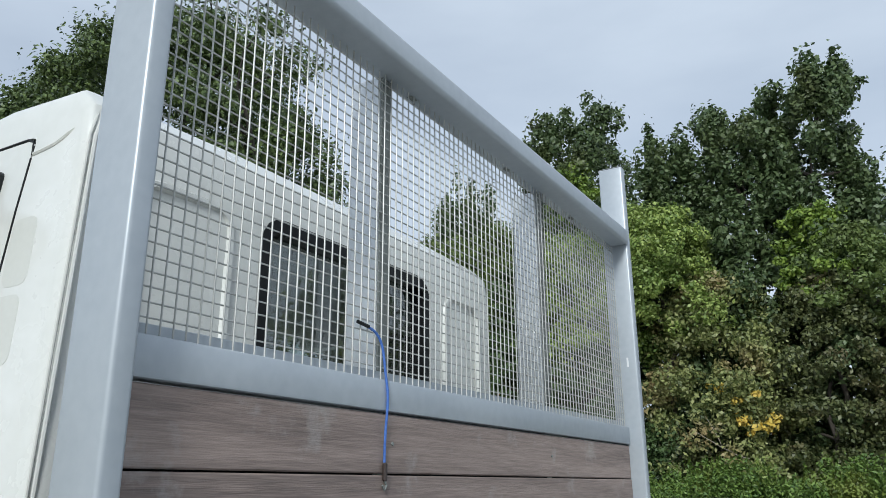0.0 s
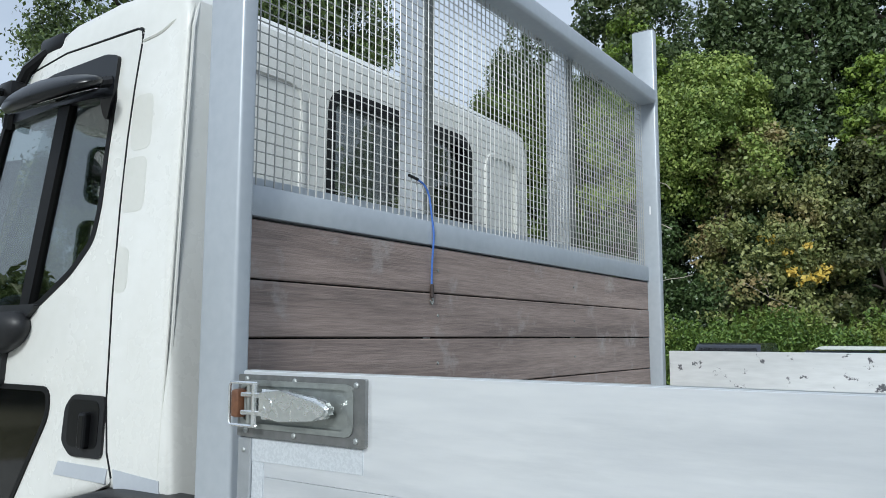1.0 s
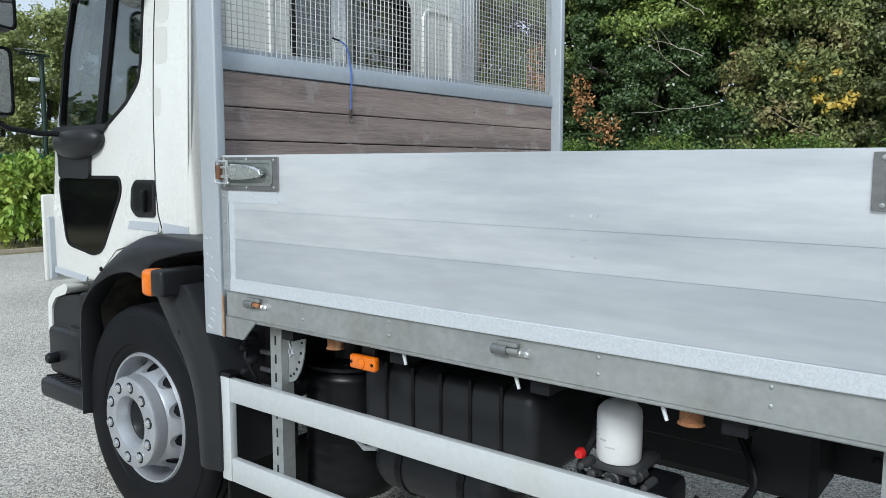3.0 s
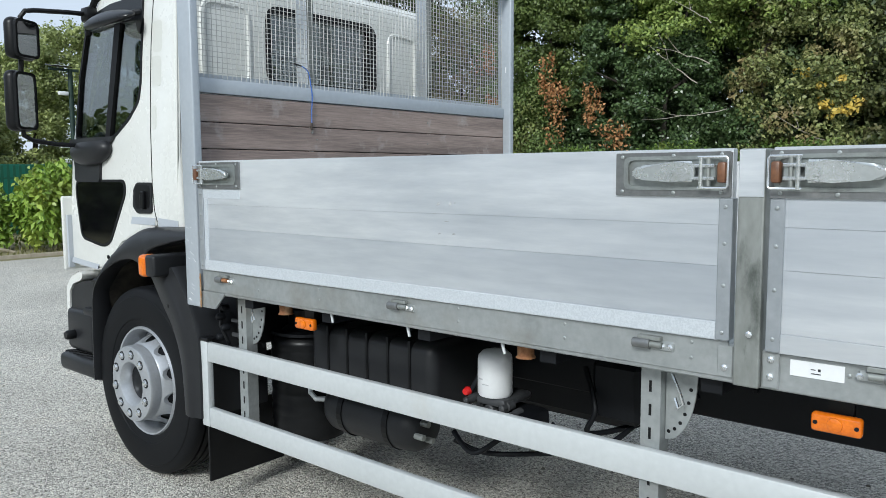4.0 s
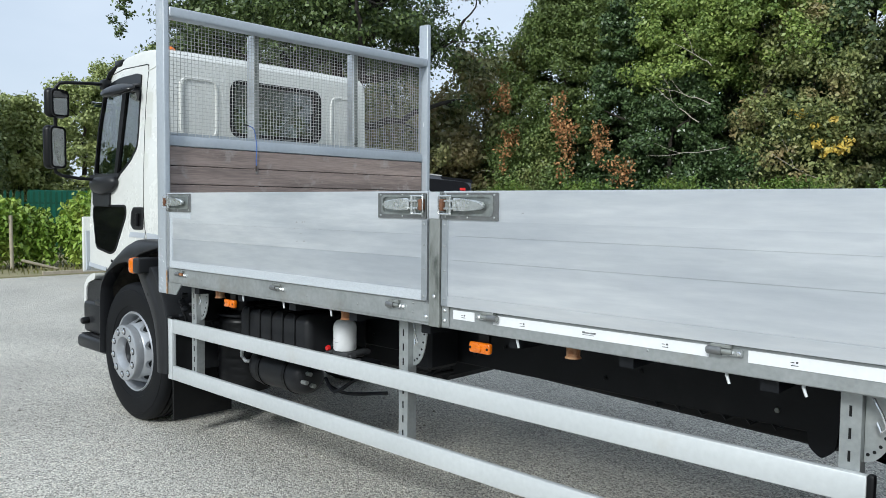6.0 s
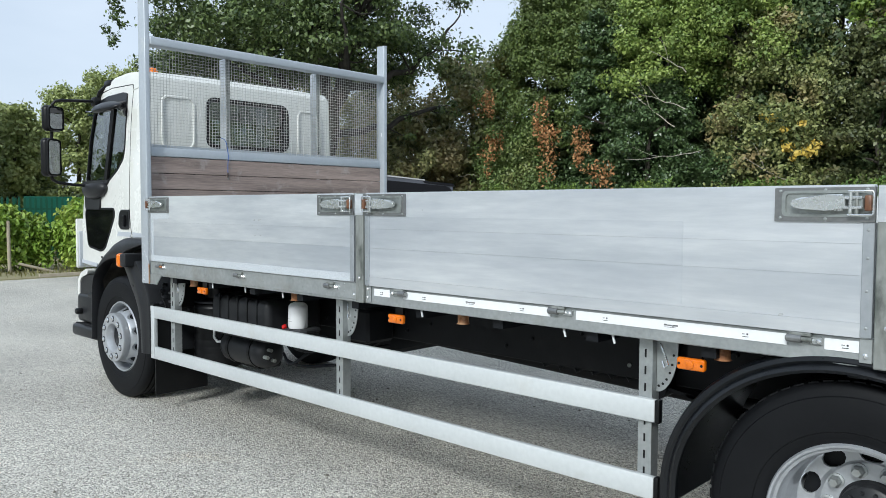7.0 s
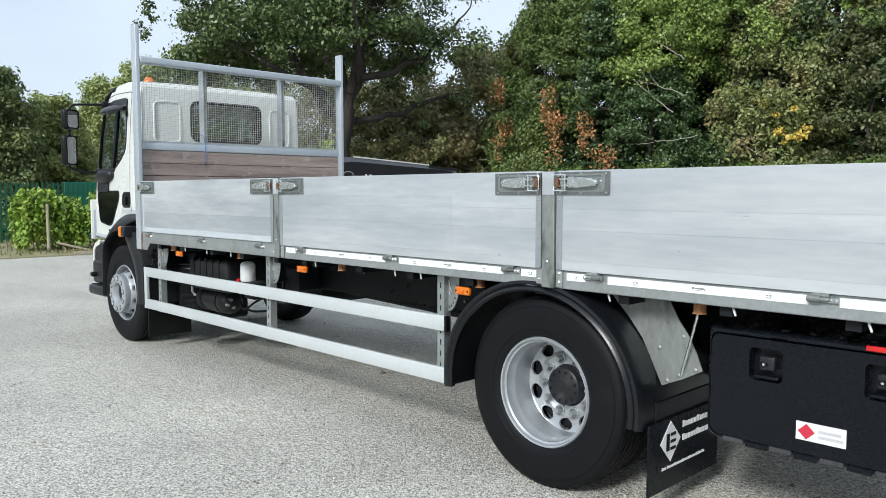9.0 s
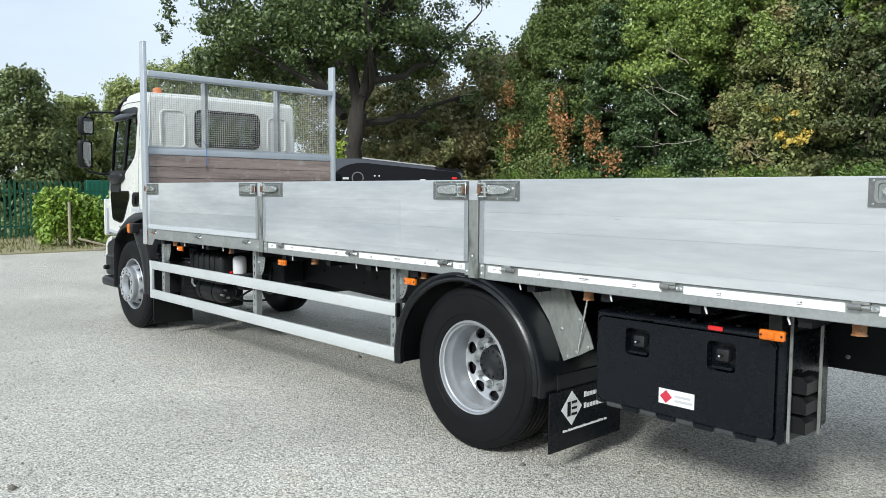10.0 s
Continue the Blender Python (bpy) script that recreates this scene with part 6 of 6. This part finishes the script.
for x0, x1 in BAYS:
    drop_side(x0, x1, 0.0, 1.213 if x0 < 1 else 1.2, True)
    drop_side(x0, x1, 2.512, 1.2, False)
part("tail_board", boxes((8.04, 8.07, 0.0, 2.55, DECK, TOP), bevel=0.003), ALU, truck, "aluminium tail board")
part("reflective_strip", boxes((0.238, 2.628, -0.0042, -0.001, 1.216, 1.260)), TAPE, truck, "white honeycomb reflective tape")
# Thin plates that make part of the second bay slightly darker.
for z0, z1 in ((1.262, 1.4095), (1.4105, 1.517), (1.518, 1.585)):
    part("polished_area", boxes((2.80, 4.632, -0.0008, 0.001, z0, z1)), DARKALU, truck, "slightly darker aluminium area on the second drop side")
SCUFF = material("dark_scuff", (0.40, 0.41, 0.42), (0.52, 0.53, 0.54), rough=0.7, scale=40)
for x, z, w, h in ((1.655, 1.545, 0.016, 0.012), (1.71, 1.546, 0.012, 0.014), (1.662, 1.446, 0.012, 0.006), (1.724, 1.447, 0.014, 0.007), (1.69, 1.49, 0.02, 0.004), (1.64, 1.515, 0.008, 0.005), (1.735, 1.55, 0.004, 0.012), (3.2, 1.62, 0.012, 0.006), (5.0, 1.25, 0.02, 0.012), (6.4, 1.5, 0.03, 0.004), (6.1, 1.33, 0.012, 0.008)):
    part("scuff_mark", prism(bmesh.new(), rounded([(x, z), (x + w, z + h * 0.3), (x + w * 0.8, z + h), (x + w * 0.2, z + h * 0.8)], 0.0015, 2), -0.0008, 0.001), SCUFF, truck)
part("reflective_strip", boxes((0.236, 0.515, -0.0018, 0.001, 1.545, 1.588), (0.238, 0.268, -0.0018, 0.001, 1.262, 1.543)), TAPE, truck)


# over-centre latches at the panel ends
def latch(x_end, sgn):
    """x_end: the panel's end; sgn: +1 where the plate runs towards +x from it."""
    def bx(a0, a1, y0, y1, z0, z1, bevel=0.0, seg=1):
        xa, xb = sorted((x_end + sgn * a0, x_end + sgn * a1))
        return boxes((xa, xb, y0, y1, z0, z1), bevel=bevel, seg=seg)
    lt = tagged(empty("latch"), "galvanised over-centre latch with a brown catch")
    lt.parent = truck
    def pts(a0, a1, z0, z1, r):
        return [(x_end + sgn * u, w) for u, w in rect(a0, a1, z0, z1, r, 3)]
    part("plate", ring_bm(pts(-0.005, 0.320, 1.590, 1.708, 0.004), pts(0.01, 0.285, 1.615, 1.690, 0.018), -0.008, 0.004), PLATE, lt)
    part("rim", ring_bm(pts(0.005, 0.295, 1.607, 1.698, 0.02), pts(0.014, 0.282, 1.617, 1.688, 0.016), -0.011, -0.006), TRAY, lt)
    part("tray", bx(0.0, 0.295, -0.003, 0.0, 1.605, 1.70), TRAY, lt)
    part("bail", tube(bmesh.new(), [(x_end + sgn * u, -0.03, w) for u, w in ((0.075, 1.614), (0.0, 1.614), (-0.004, 1.62), (-0.004, 1.688), (0.0, 1.694), (0.075, 1.694))], 0.0032, 6), ZINC, lt, smooth=True)
    part("block", bx(0.028, 0.066, -0.024, -0.004, 1.634, 1.675, 0.003), TRAY, lt)
    lever = [(0.082, 1.629), (0.082, 1.684), (0.14, 1.683), (0.235, 1.672), (0.257, 1.664), (0.262, 1.652), (0.255, 1.640), (0.225, 1.634), (0.14, 1.628)]
    bm = prism(bmesh.new(), [(x_end + sgn * u, w) for u, w in lever], -0.040, -0.014)
    bmesh.ops.bevel(bm, geom=bm.edges[:], offset=0.007, segments=3, affect="EDGES")
    part("lever", bm, LEVER, lt, "zinc plated lever", smooth=True)
    part("boss", lathe(bmesh.new(), [(0.0125, -0.0385), (0.0125, -0.0415), (0.009, -0.0415), (0.009, -0.0405), (0.0005, -0.0405)], (x_end + sgn * 0.112, 0, 1.656), "Y", 16), LEVER, lt, smooth=True)
    part("link", bx(0.03, 0.085, -0.034, -0.01, 1.634, 1.643, 0.002), ZINC, lt)
    part("link", bx(0.03, 0.085, -0.034, -0.01, 1.667, 1.676, 0.002), ZINC, lt)
    part("pivot", tube(bmesh.new(), [(x_end + sgn * 0.066, -0.03, 1.612), (x_end + sgn * 0.066, -0.03, 1.694)], 0.006, 8), LEVER, lt, smooth=True)
    part("pivot", tube(bmesh.new(), [(x_end + sgn * 0.048, -0.026, 1.618), (x_end + sgn * 0.048, -0.026, 1.690)], 0.006, 8), DULL, lt, smooth=True)
    part("catch", bx(0.001, 0.024, -0.034, -0.004, 1.627, 1.681, 0.007, 2), CATCH, lt, "brown nylon catch", smooth=True)
    for a, z in ((0.02, 1.7), (0.15, 1.699), (0.30, 1.697), (0.30, 1.602), (0.15, 1.600), (0.02, 1.602)):
        again(RIVET, lt, pose(x_end + sgn * a, -0.008, z))


for x0, x1 in BAYS:
    latch(x0, 1)
    latch(x1 - 0.007 * (x0 < 1), -1)


# hinges under the panels
def hinge(x, sgn):
    h = part("hinge", boxes((x + sgn * 0.02 - 0.04, x + sgn * 0.02 + 0.045, 0.006, 0.02, 1.158, 1.186), bevel=0.004), GALV, truck, "galvanised drop side hinge")
    part("knuckle", tube(bmesh.new(), [(x - sgn * 0.05, -0.004, 1.176), (x + sgn * 0.0, -0.004, 1.176)], 0.0145, 12), PLATE, h, smooth=True)
    part("pin", tube(bmesh.new(), [(x - sgn * 0.055, -0.004, 1.176), (x + sgn * 0.035, -0.004, 1.176)], 0.009, 10), RUST if x < 0.5 else DULL, h, smooth=True)
    part("lug", boxes((x - 0.04, x + 0.03, -0.006, 0.02, 1.186, 1.199), bevel=0.002), DULL, h)
    for d in (0.03, 0.055):
        part("bolt", lathe(bmesh.new(), [(0.009, 0.0), (0.009, -0.006), (0.005, -0.009)], (x + sgn * d, 0.006, 1.172), "Y", 6), ZINC, h)


for x, sg in ((0.375, 1), (1.475, 1), (2.447, 1), (3.03, -1), (4.053, 1), (5.085, 1), (5.638, -1), (6.735, 1), (7.62, 1)):
    hinge(x, sg)
for x in (0.62, 1.02, 1.74, 2.16, 2.56):
    for z in (1.195, 1.152):
        again(RIVET, truck, pose(x, 0.012, z))
for k in range(11):
    x = 0.62 + 0.42 * k if k < 5 else 2.95 + 0.82 * (k - 5)
    again(RIVET, truck, pose(x, 0.017, 1.135 + 0.03 * (k % 2)))

FADEDINK = material("worn_ink", (0.10, 0.10, 0.105), (0.2, 0.2, 0.2), rough=0.5, scale=60)
# label strips with small printed marks on the rear two bays
for x0, x1 in ((2.815, 2.94), (3.045, 4.0), (4.135, 5.03), (5.155, 5.292), (5.464, 5.58), (5.715, 6.68), (6.80, 7.55), (7.68, 7.9)):
    strip = part("label_strip", boxes((x0, x1, 0.014, 0.0185, 1.146, 1.186)), LABEL, truck, "white printed label strip")
    n = max(1, int((x1 - x0) / 0.28))
    for k in range(n):
        xc = x0 + (x1 - x0) * (k + 0.5) / n
        if k == n - 2 and n > 2:
            part("printed_bar", boxes((xc - 0.03, xc - 0.018, 0.0125, 0.0142, 1.166, 1.173), (xc - 0.015, xc + 0.004, 0.0125, 0.0142, 1.166, 1.171), (xc + 0.007, xc + 0.03, 0.0125, 0.0142, 1.166, 1.172), (xc - 0.028, xc + 0.022, 0.0125, 0.0142, 1.160, 1.1615)), FADEDINK, strip)
        else:
            part("printed_bar", boxes((xc - 0.014, xc - 0.003, 0.0125, 0.0142, 1.167, 1.169), (xc + 0.003, xc + 0.009, 0.0125, 0.0142, 1.165, 1.171), (xc - 0.012, xc + 0.010, 0.0125, 0.0142, 1.157, 1.159)), INK, strip)

# side guard: two rails joined by an end piece, on slotted uprights
guard = tagged(empty("side_guard"), "light grey painted steel side guard rails")
guard.parent = truck
for z0, z1 in ((0.742, 0.838), (0.413, 0.511)):
    part("guard_rail", boxes((0.105, 4.485, 0.075, 0.105, z0, z1), bevel=0.006, seg=2), RAIL, guard, smooth=True)
    part("end_cap", boxes((4.485, 4.507, 0.073, 0.108, z0 - 0.002, z1 + 0.002), bevel=0.006, seg=2), BLACK, guard, smooth=True)
part("end_upright", boxes((0.045, 0.104, 0.073, 0.107, 0.413, 0.840), bevel=0.005, seg=2), RAIL, guard, smooth=True)
part("top_cap", boxes((0.04, 0.11, 0.07, 0.13, 0.8405, 0.858), bevel=0.005), BLACK, guard)
for x in (0.325, 2.37, 4.395):
    u = part("guard_upright", boxes((x, x + 0.062, 0.106, 0.112, 0.40, 1.10), (x + 0.057, x + 0.062, 0.112, 0.165, 0.40, 1.10)), GALV, guard, "galvanised slotted upright")
    for k in range(9):
        # Black plates on the face stand in for the dark of open slots.
        part("slot", boxes((x + 0.026, x + 0.034, 0.1045, 0.1065, 0.43 + 0.072 * k, 0.465 + 0.072 * k), bevel=0.0), BLACK, u)
    quad = [(x + 0.064, 1.10), (x + 0.16, 1.10)] + [(x + 0.064 + 0.095 * math.cos(radians(q)), 1.06 - 0.20 * math.sin(radians(q))) for q in range(10, 91, 10)]
    pl = part("quadrant_plate", prism(bmesh.new(), quad, 0.14, 0.146), GALV, u)
    for q in range(12, 84, 14):
        # Black discs painted on for the shade of punched holes.
        part("hole", lathe(bmesh.new(), [(0.0058, 0.0), (0.0058, -0.001)], (x + 0.064 + 0.078 * math.cos(radians(q)), 0.1398, 1.06 - 0.175 * math.sin(radians(q))), "Y", 8), BLACK, u)
    part("lynch_pin", tube(bmesh.new(), [(x + 0.09, 0.12, 1.07), (x + 0.12, 0.10, 1.03), (x + 0.135, 0.10, 0.99), (x + 0.12, 0.10, 0.975), (x + 0.105, 0.11, 1.0)], 0.005, 6), ZINC, u, smooth=True)

# marker lamps, rope hooks and rusty bearer ends under the rail
for x, z, y in ((0.772, 1.018, 0.08), (2.850, 1.018, 0.08), (4.574, 1.008, 0.08), (7.152, 0.990, 0.08)):
    lamp = part("marker_lamp", boxes((x, x + 0.120, y, y + 0.03, z - 0.025, z + 0.025), bevel=0.01, seg=3), AMBER, truck, "amber side marker lamp", smooth=True)
    part("lamp_bracket", boxes((x + 0.035, x + 0.095, y + 0.03, y + 0.045, z - 0.02, 1.10)), BLACK, lamp)
    part("lamp_lens_dome", lathe(bmesh.new(), [(0.019, 0.0), (0.018, -0.004), (0.011, -0.007), (0.001, -0.008)], (x + 0.058, y, z), "Y", 16), AMBER, lamp, smooth=True)
    for d in (0.012, 0.108):
        part("lamp_screw", lathe(bmesh.new(), [(0.006, 0.0), (0.005, -0.003)], (x + d, y, z), "Y", 8), CHASSIS, lamp)
for x in (0.667, 1.945, 3.383, 4.752, 6.155, 7.575):
    bm = bmesh.new()
    tube(bm, [(x, 0.12, 1.10), (x, 0.12, 1.045), (x, 0.12, 1.038)], [0.029, 0.029, 0.035], 16)
    part("bearer_end", bm, RUST, truck, "rusty steel bearer end", smooth=True)
for x in (1.05, 1.47, 1.90, 3.15, 4.05, 4.30, 5.7, 6.35, 6.9, 7.3):
    bm = bmesh.new()
    tube(bm, [(x, 0.05, 1.11), (x, 0.05, 1.085), (x + 0.012, 0.045, 1.058)], [0.006, 0.006, 0.005], 8)
    part("rope_hook", bm, RAIL, truck, "pale rope hook", smooth=True)

# under the deck: air spring, tanks, filter, pipes
bm = bmesh.new()
prof = [(0.02, 0.34), (0.18, 0.34)]
for k in range(9):
    z = 0.36 + 0.055 * k
    prof += [(0.187, z), (0.192, z + 0.02), (0.187, z + 0.04)]
prof += [(0.15, 0.87), (0.10, 0.90), (0.10, 0.98), (0.02, 0.98)]
lathe(bm, prof, (0.36, 0.50, 0.0), "Z", 32)
part("air_intake", bm, BLACK, truck, "ribbed black air intake drum", smooth=True)
part("intake_clamp", lathe(bmesh.new(), [(0.187, 0.865), (0.192, 0.865), (0.192, 0.88), (0.187, 0.88)], (0.36, 0.50, 0), "Z", 32), CHASSIS, truck)
tank = part("plastic_tank", boxes((0.64, 1.40, 0.27, 0.76, 0.66, 0.972), bevel=0.05, seg=4), FENDER, truck, "ribbed black plastic tank", smooth=True)
for k in range(5):
    part("rib", boxes((0.765 + 0.125 * k, 0.78 + 0.125 * k, 0.264, 0.6, 0.69, 0.976), bevel=0.004, seg=2), BLACK, tank, smooth=True)
bm = bmesh.new()
lathe(bm, [(0.005, 0.62), (0.07, 0.625), (0.105, 0.645), (0.122, 0.68), (0.125, 0.72), (0.125, 1.10), (0.122, 1.15), (0.105, 1.195), (0.07, 1.22), (0.005, 1.23)], (0, 0.45, 0.555), "X", 32)
air = part("air_tank", bm, FENDER, truck, "dark grey air reservoir", smooth=True)
for x in (0.76, 1.05):
    part("strap", lathe(bmesh.new(), [(0.127, x), (0.131, x), (0.131, x + 0.03), (0.127, x + 0.03)], (0, 0.45, 0.555), "X", 32), BLACK, air)
for dy, dz in ((-0.05, 0.03), (-0.08, -0.02), (-0.02, -0.05)):
    part("drain_cock", tube(bmesh.new(), [(1.21, 0.45 + dy, 0.555 + dz), (1.26, 0.45 + dy, 0.555 + dz)], 0.014, 8), DULL, air)
bm = bmesh.new()
tube(bm, [(0.60, 0.42, 0.68), (0.55, 0.38, 0.68), (0.52, 0.37, 0.65), (0.52, 0.37, 0.60), (0.55, 0.38, 0.57), (0.60, 0.42, 0.57)], 0.013, 8)
part("pale_loop_pipe", bm, RAIL, truck, smooth=True)
bm = bmesh.new()
lathe(bm, [(0.02, 0.80), (0.062, 0.80), (0.068, 0.81), (0.068, 0.935), (0.065, 0.955), (0.05, 0.972), (0.02, 0.98)], (1.64, 0.36, 0), "Z", 32)
filt = part("dryer_cartridge", bm, LABEL, truck, "white spin-on air dryer cartridge", smooth=True)
for k, (a0, a1, z0, z1) in enumerate(((195, 225, 0.905, 0.912), (195, 225, 0.89, 0.896), (195, 228, 0.875, 0.88), (195, 220, 0.86, 0.866), (240, 262, 0.868, 0.874), (258, 285, 0.85, 0.854), (200, 222, 0.83, 0.845))):
    bm = bmesh.new()
    vs = [[bm.verts.new((1.64 + 0.0685 * math.cos(radians(a)), 0.36 + 0.0685 * math.sin(radians(a)), z)) for a in np.linspace(a0, a1, 5)] for z in (z0, z1)]
    for j in range(4):
        bm.faces.new((vs[0][j], vs[0][j + 1], vs[1][j + 1], vs[1][j]))
    part("printed_bar", bm, GREYPRINT, filt)
part("dryer_base", boxes((1.58, 1.72, 0.31, 0.50, 0.765, 0.80), bevel=0.015, seg=2), HINGEGREY, truck, "dark cast dryer base", smooth=True)
for dx, dy, dz, r_ in ((-0.09, 0.30, 0.775, 0.016), (-0.07, 0.33, 0.745, 0.02), (0.075, 0.31, 0.77, 0.018), (0.10, 0.33, 0.745, 0.015), (0.0, 0.30, 0.745, 0.024), (0.05, 0.30, 0.715, 0.014), (-0.05, 0.31, 0.71, 0.016)):
    part("dryer_fitting", lathe(bmesh.new(), [(r_, 0.06), (r_, 0.02), (r_ * 0.75, 0.015), (r_ * 0.75, -0.012), (r_ * 0.4, -0.018)], (1.64 + dx, dy, dz), "Y", 10), HINGEGREY if dz > 0.74 else CHASSIS, truck, smooth=True)
part("dryer_valve", boxes((1.62, 1.80, 0.32, 0.52, 0.64, 0.745), bevel=0.03, seg=2), CHASSIS, truck, smooth=True)
part("red_cap", lathe(bmesh.new(), [(0.015, 0.0), (0.019, -0.016), (0.013, -0.03)], (1.53, 0.34, 0.80), "Y", 12), RED, truck, "red plastic cap", smooth=True)
HOSES = (((1.38, 0.42, 0.58), (1.5, 0.4, 0.52), (1.62, 0.45, 0.6), (1.75, 0.5, 0.66)), ((1.5, 0.5, 0.92), (1.56, 0.36, 0.86), (1.52, 0.34, 0.74), (1.6, 0.4, 0.70)), ((1.84, 0.45, 0.70), (2.0, 0.5, 0.62), (2.1, 0.7, 0.72)),
         ((1.9, 0.6, 0.9), (2.0, 0.5, 0.78), (1.95, 0.55, 0.66), (2.1, 0.8, 0.68)), ((1.36, 0.45, 0.53), (1.5, 0.5, 0.49), (1.75, 0.6, 0.52)), ((0.3, 0.3, 1.06), (0.24, 0.26, 0.95), (0.26, 0.3, 0.8)))
for h in HOSES:
    part("hose", tube(bmesh.new(), smooth_line(h, 6), 0.011, 8), CHASSIS, truck, smooth=True)
part("engine_block", boxes((0.2, 1.9, 0.95, 1.6, 0.55, 1.05), bevel=0.04), CHASSIS, truck)
part("valve_block", boxes((1.95, 2.15, 0.55, 0.8, 0.72, 0.95), bevel=0.02), CHASSIS, truck)
# Dark box added to fill the gap by the drum with shade.
part("battery_box", boxes((0.12, 0.62, 0.72, 0.95, 0.3, 1.05), bevel=0.02), CHASSIS, truck)
for k in range(4):
    part("valve", lathe(bmesh.new(), [(0.018, 0.0), (0.018, -0.03), (0.010, -0.04)], (0.13 + 0.04 * (k % 2), 0.155, 0.86 + 0.05 * k), "Y", 10), CHASSIS, truck, smooth=True)
for z in (0.80, 0.87, 0.94):
    part("pipe_clip", boxes((0.20, 0.27, 0.15, 0.165, z, z + 0.018), bevel=0.003), HINGEGREY, truck)
part("brake_hose", tube(bmesh.new(), [(0.11, 0.16, 1.02), (0.14, 0.13, 0.92), (0.19, 0.14, 0.84), (0.17, 0.16, 0.76)], 0.009, 8), BLACK, truck, smooth=True)
part("junction_box", boxes((0.16, 0.28, 0.2, 0.5, 0.82, 1.06), bevel=0.015), BLACK, truck)

# toolbox behind the rear wheel
tb = tagged(empty("toolbox"), "black plastic toolbox slung under the deck")
tb.parent = truck
box_body = part("box_body", boxes((6.18, 7.245, 0.160, 0.70, 0.455, 0.985), bevel=0.022, seg=3), BOXBLACK, tb, smooth=True)
boolean(box_body, prism(bmesh.new(), rect(6.194, 7.211, 0.472, 0.956, 0.041), 0.1, 0.236))
bm = prism(bmesh.new(), rect(6.20, 7.205, 0.478, 0.950, 0.035), 0.155, 0.236)
bmesh.ops.bevel(bm, geom=[e for e in bm.edges if abs(e.verts[0].co.y - 0.155) < 1e-4 and abs(e.verts[1].co.y - 0.155) < 1e-4], offset=0.01, segments=2, affect="EDGES")
lid = part("box_door", bm, BOXBLACK, tb, smooth=True)
for xc in (6.455, 6.935):
    boolean(lid, prism(bmesh.new(), rect(xc - 0.075, xc + 0.075, 0.762, 0.910, 0.026), 0.1, 0.212))
for xc in (6.455, 6.935):
    part("lock", boxes((xc - 0.034, xc + 0.034, 0.166, 0.212, 0.81, 0.872), bevel=0.008, seg=2), FENDER, tb, smooth=True)
    part("lock_lip", boxes((xc - 0.055, xc + 0.055, 0.160, 0.212, 0.770, 0.786), bevel=0.006, seg=2), BOXBLACK, tb, smooth=True)
    part("lock_key", boxes((xc - 0.03, xc + 0.006, 0.152, 0.167, 0.832, 0.846), bevel=0.004), BLACK, tb)
    part("lock_barrel", lathe(bmesh.new(), [(0.007, 0.0), (0.006, -0.004)], (xc - 0.008, 0.152, 0.839), "Y", 10), ZINC, tb)
for k in range(9):
    x = 6.26 + 0.108 * k
    part("box_hinge", boxes((x, x + 0.10, 0.158, 0.19, 0.448 - 0.004 * (k % 2), 0.474), bevel=0.005), HINGEGREY if k % 2 == 0 else BOXBLACK, tb)
for x in (6.5, 6.62, 6.74, 6.86, 6.98, 7.1):
    part("top_rib", boxes((x, x + 0.03, 0.20, 0.68, 0.985, 1.0), bevel=0.004), BOXBLACK, tb)
part("top_catch", boxes((6.47, 6.55, 0.16, 0.19, 0.955, 0.975), bevel=0.004), BLACK, tb)
part("red_reflector", boxes((6.86, 6.94, 0.15, 0.158, 0.962, 0.985), bevel=0.003), RED, tb, "red reflector")
part("sticker", boxes((6.596, 6.80, 0.151, 0.156, 0.538, 0.618)), LABEL, tb, "white sticker with a red diamond")
part("sticker_diamond", prism(bmesh.new(), [(6.64, 0.612), (6.675, 0.578), (6.64, 0.544), (6.605, 0.578)], 0.148, 0.1515), material("red_print", (0.55, 0.03, 0.06), rough=0.4), tb)
part("printed_bar", boxes((6.69, 6.78, 0.149, 0.1515, 0.582, 0.594), (6.69, 6.79, 0.149, 0.1515, 0.558, 0.57)), GREYPRINT, tb)
for x, y, z0 in ((7.252, 0.19, 0.47), (7.33, 0.34, 0.50)):
    part("box_strap", boxes((x, x + 0.014, y, y + 0.012, z0, 1.10), bevel=0.002), DULL, truck, "thin steel strap")
for k in range(3):
    z = 0.52 + 0.095 * k
    part("wheel_chock", prism(bmesh.new(), [(7.26, z), (7.33, z), (7.33, z + 0.055), (7.31, z + 0.08), (7.26, z + 0.08)], 0.21, 0.40), BLACK, truck, "ribbed black plastic holder")

# blue cord tied to the mesh
cord = part("cord", tube(bmesh.new(), smooth_line([(0.107, 0.692, 2.226), (0.111, 0.722, 2.214), (0.114, 0.742, 2.186), (0.118, 0.750, 2.13), (0.1225, 0.755, 2.07), (0.119, 0.752, 1.99), (0.116, 0.754, 1.93)], 4), 0.003, 8), BLUE, truck, "blue cord hanging from the mesh", smooth=True)
part("cord_clip", boxes((0.1135, 0.1225, 0.748, 0.760, 1.890, 1.93), bevel=0.003), material("dark_clip", (0.05, 0.035, 0.03), rough=0.5), cord)
part("cord_hook", tube(bmesh.new(), [(0.117, 0.754, 1.892), (0.117, 0.761, 1.882), (0.117, 0.754, 1.872), (0.117, 0.747, 1.882)], 0.003, 6), DULL, cord)
part("cord_tag", tube(bmesh.new(), [(0.107, 0.656, 2.231), (0.107, 0.697, 2.226)], 0.0045, 8), BLACK, cord)
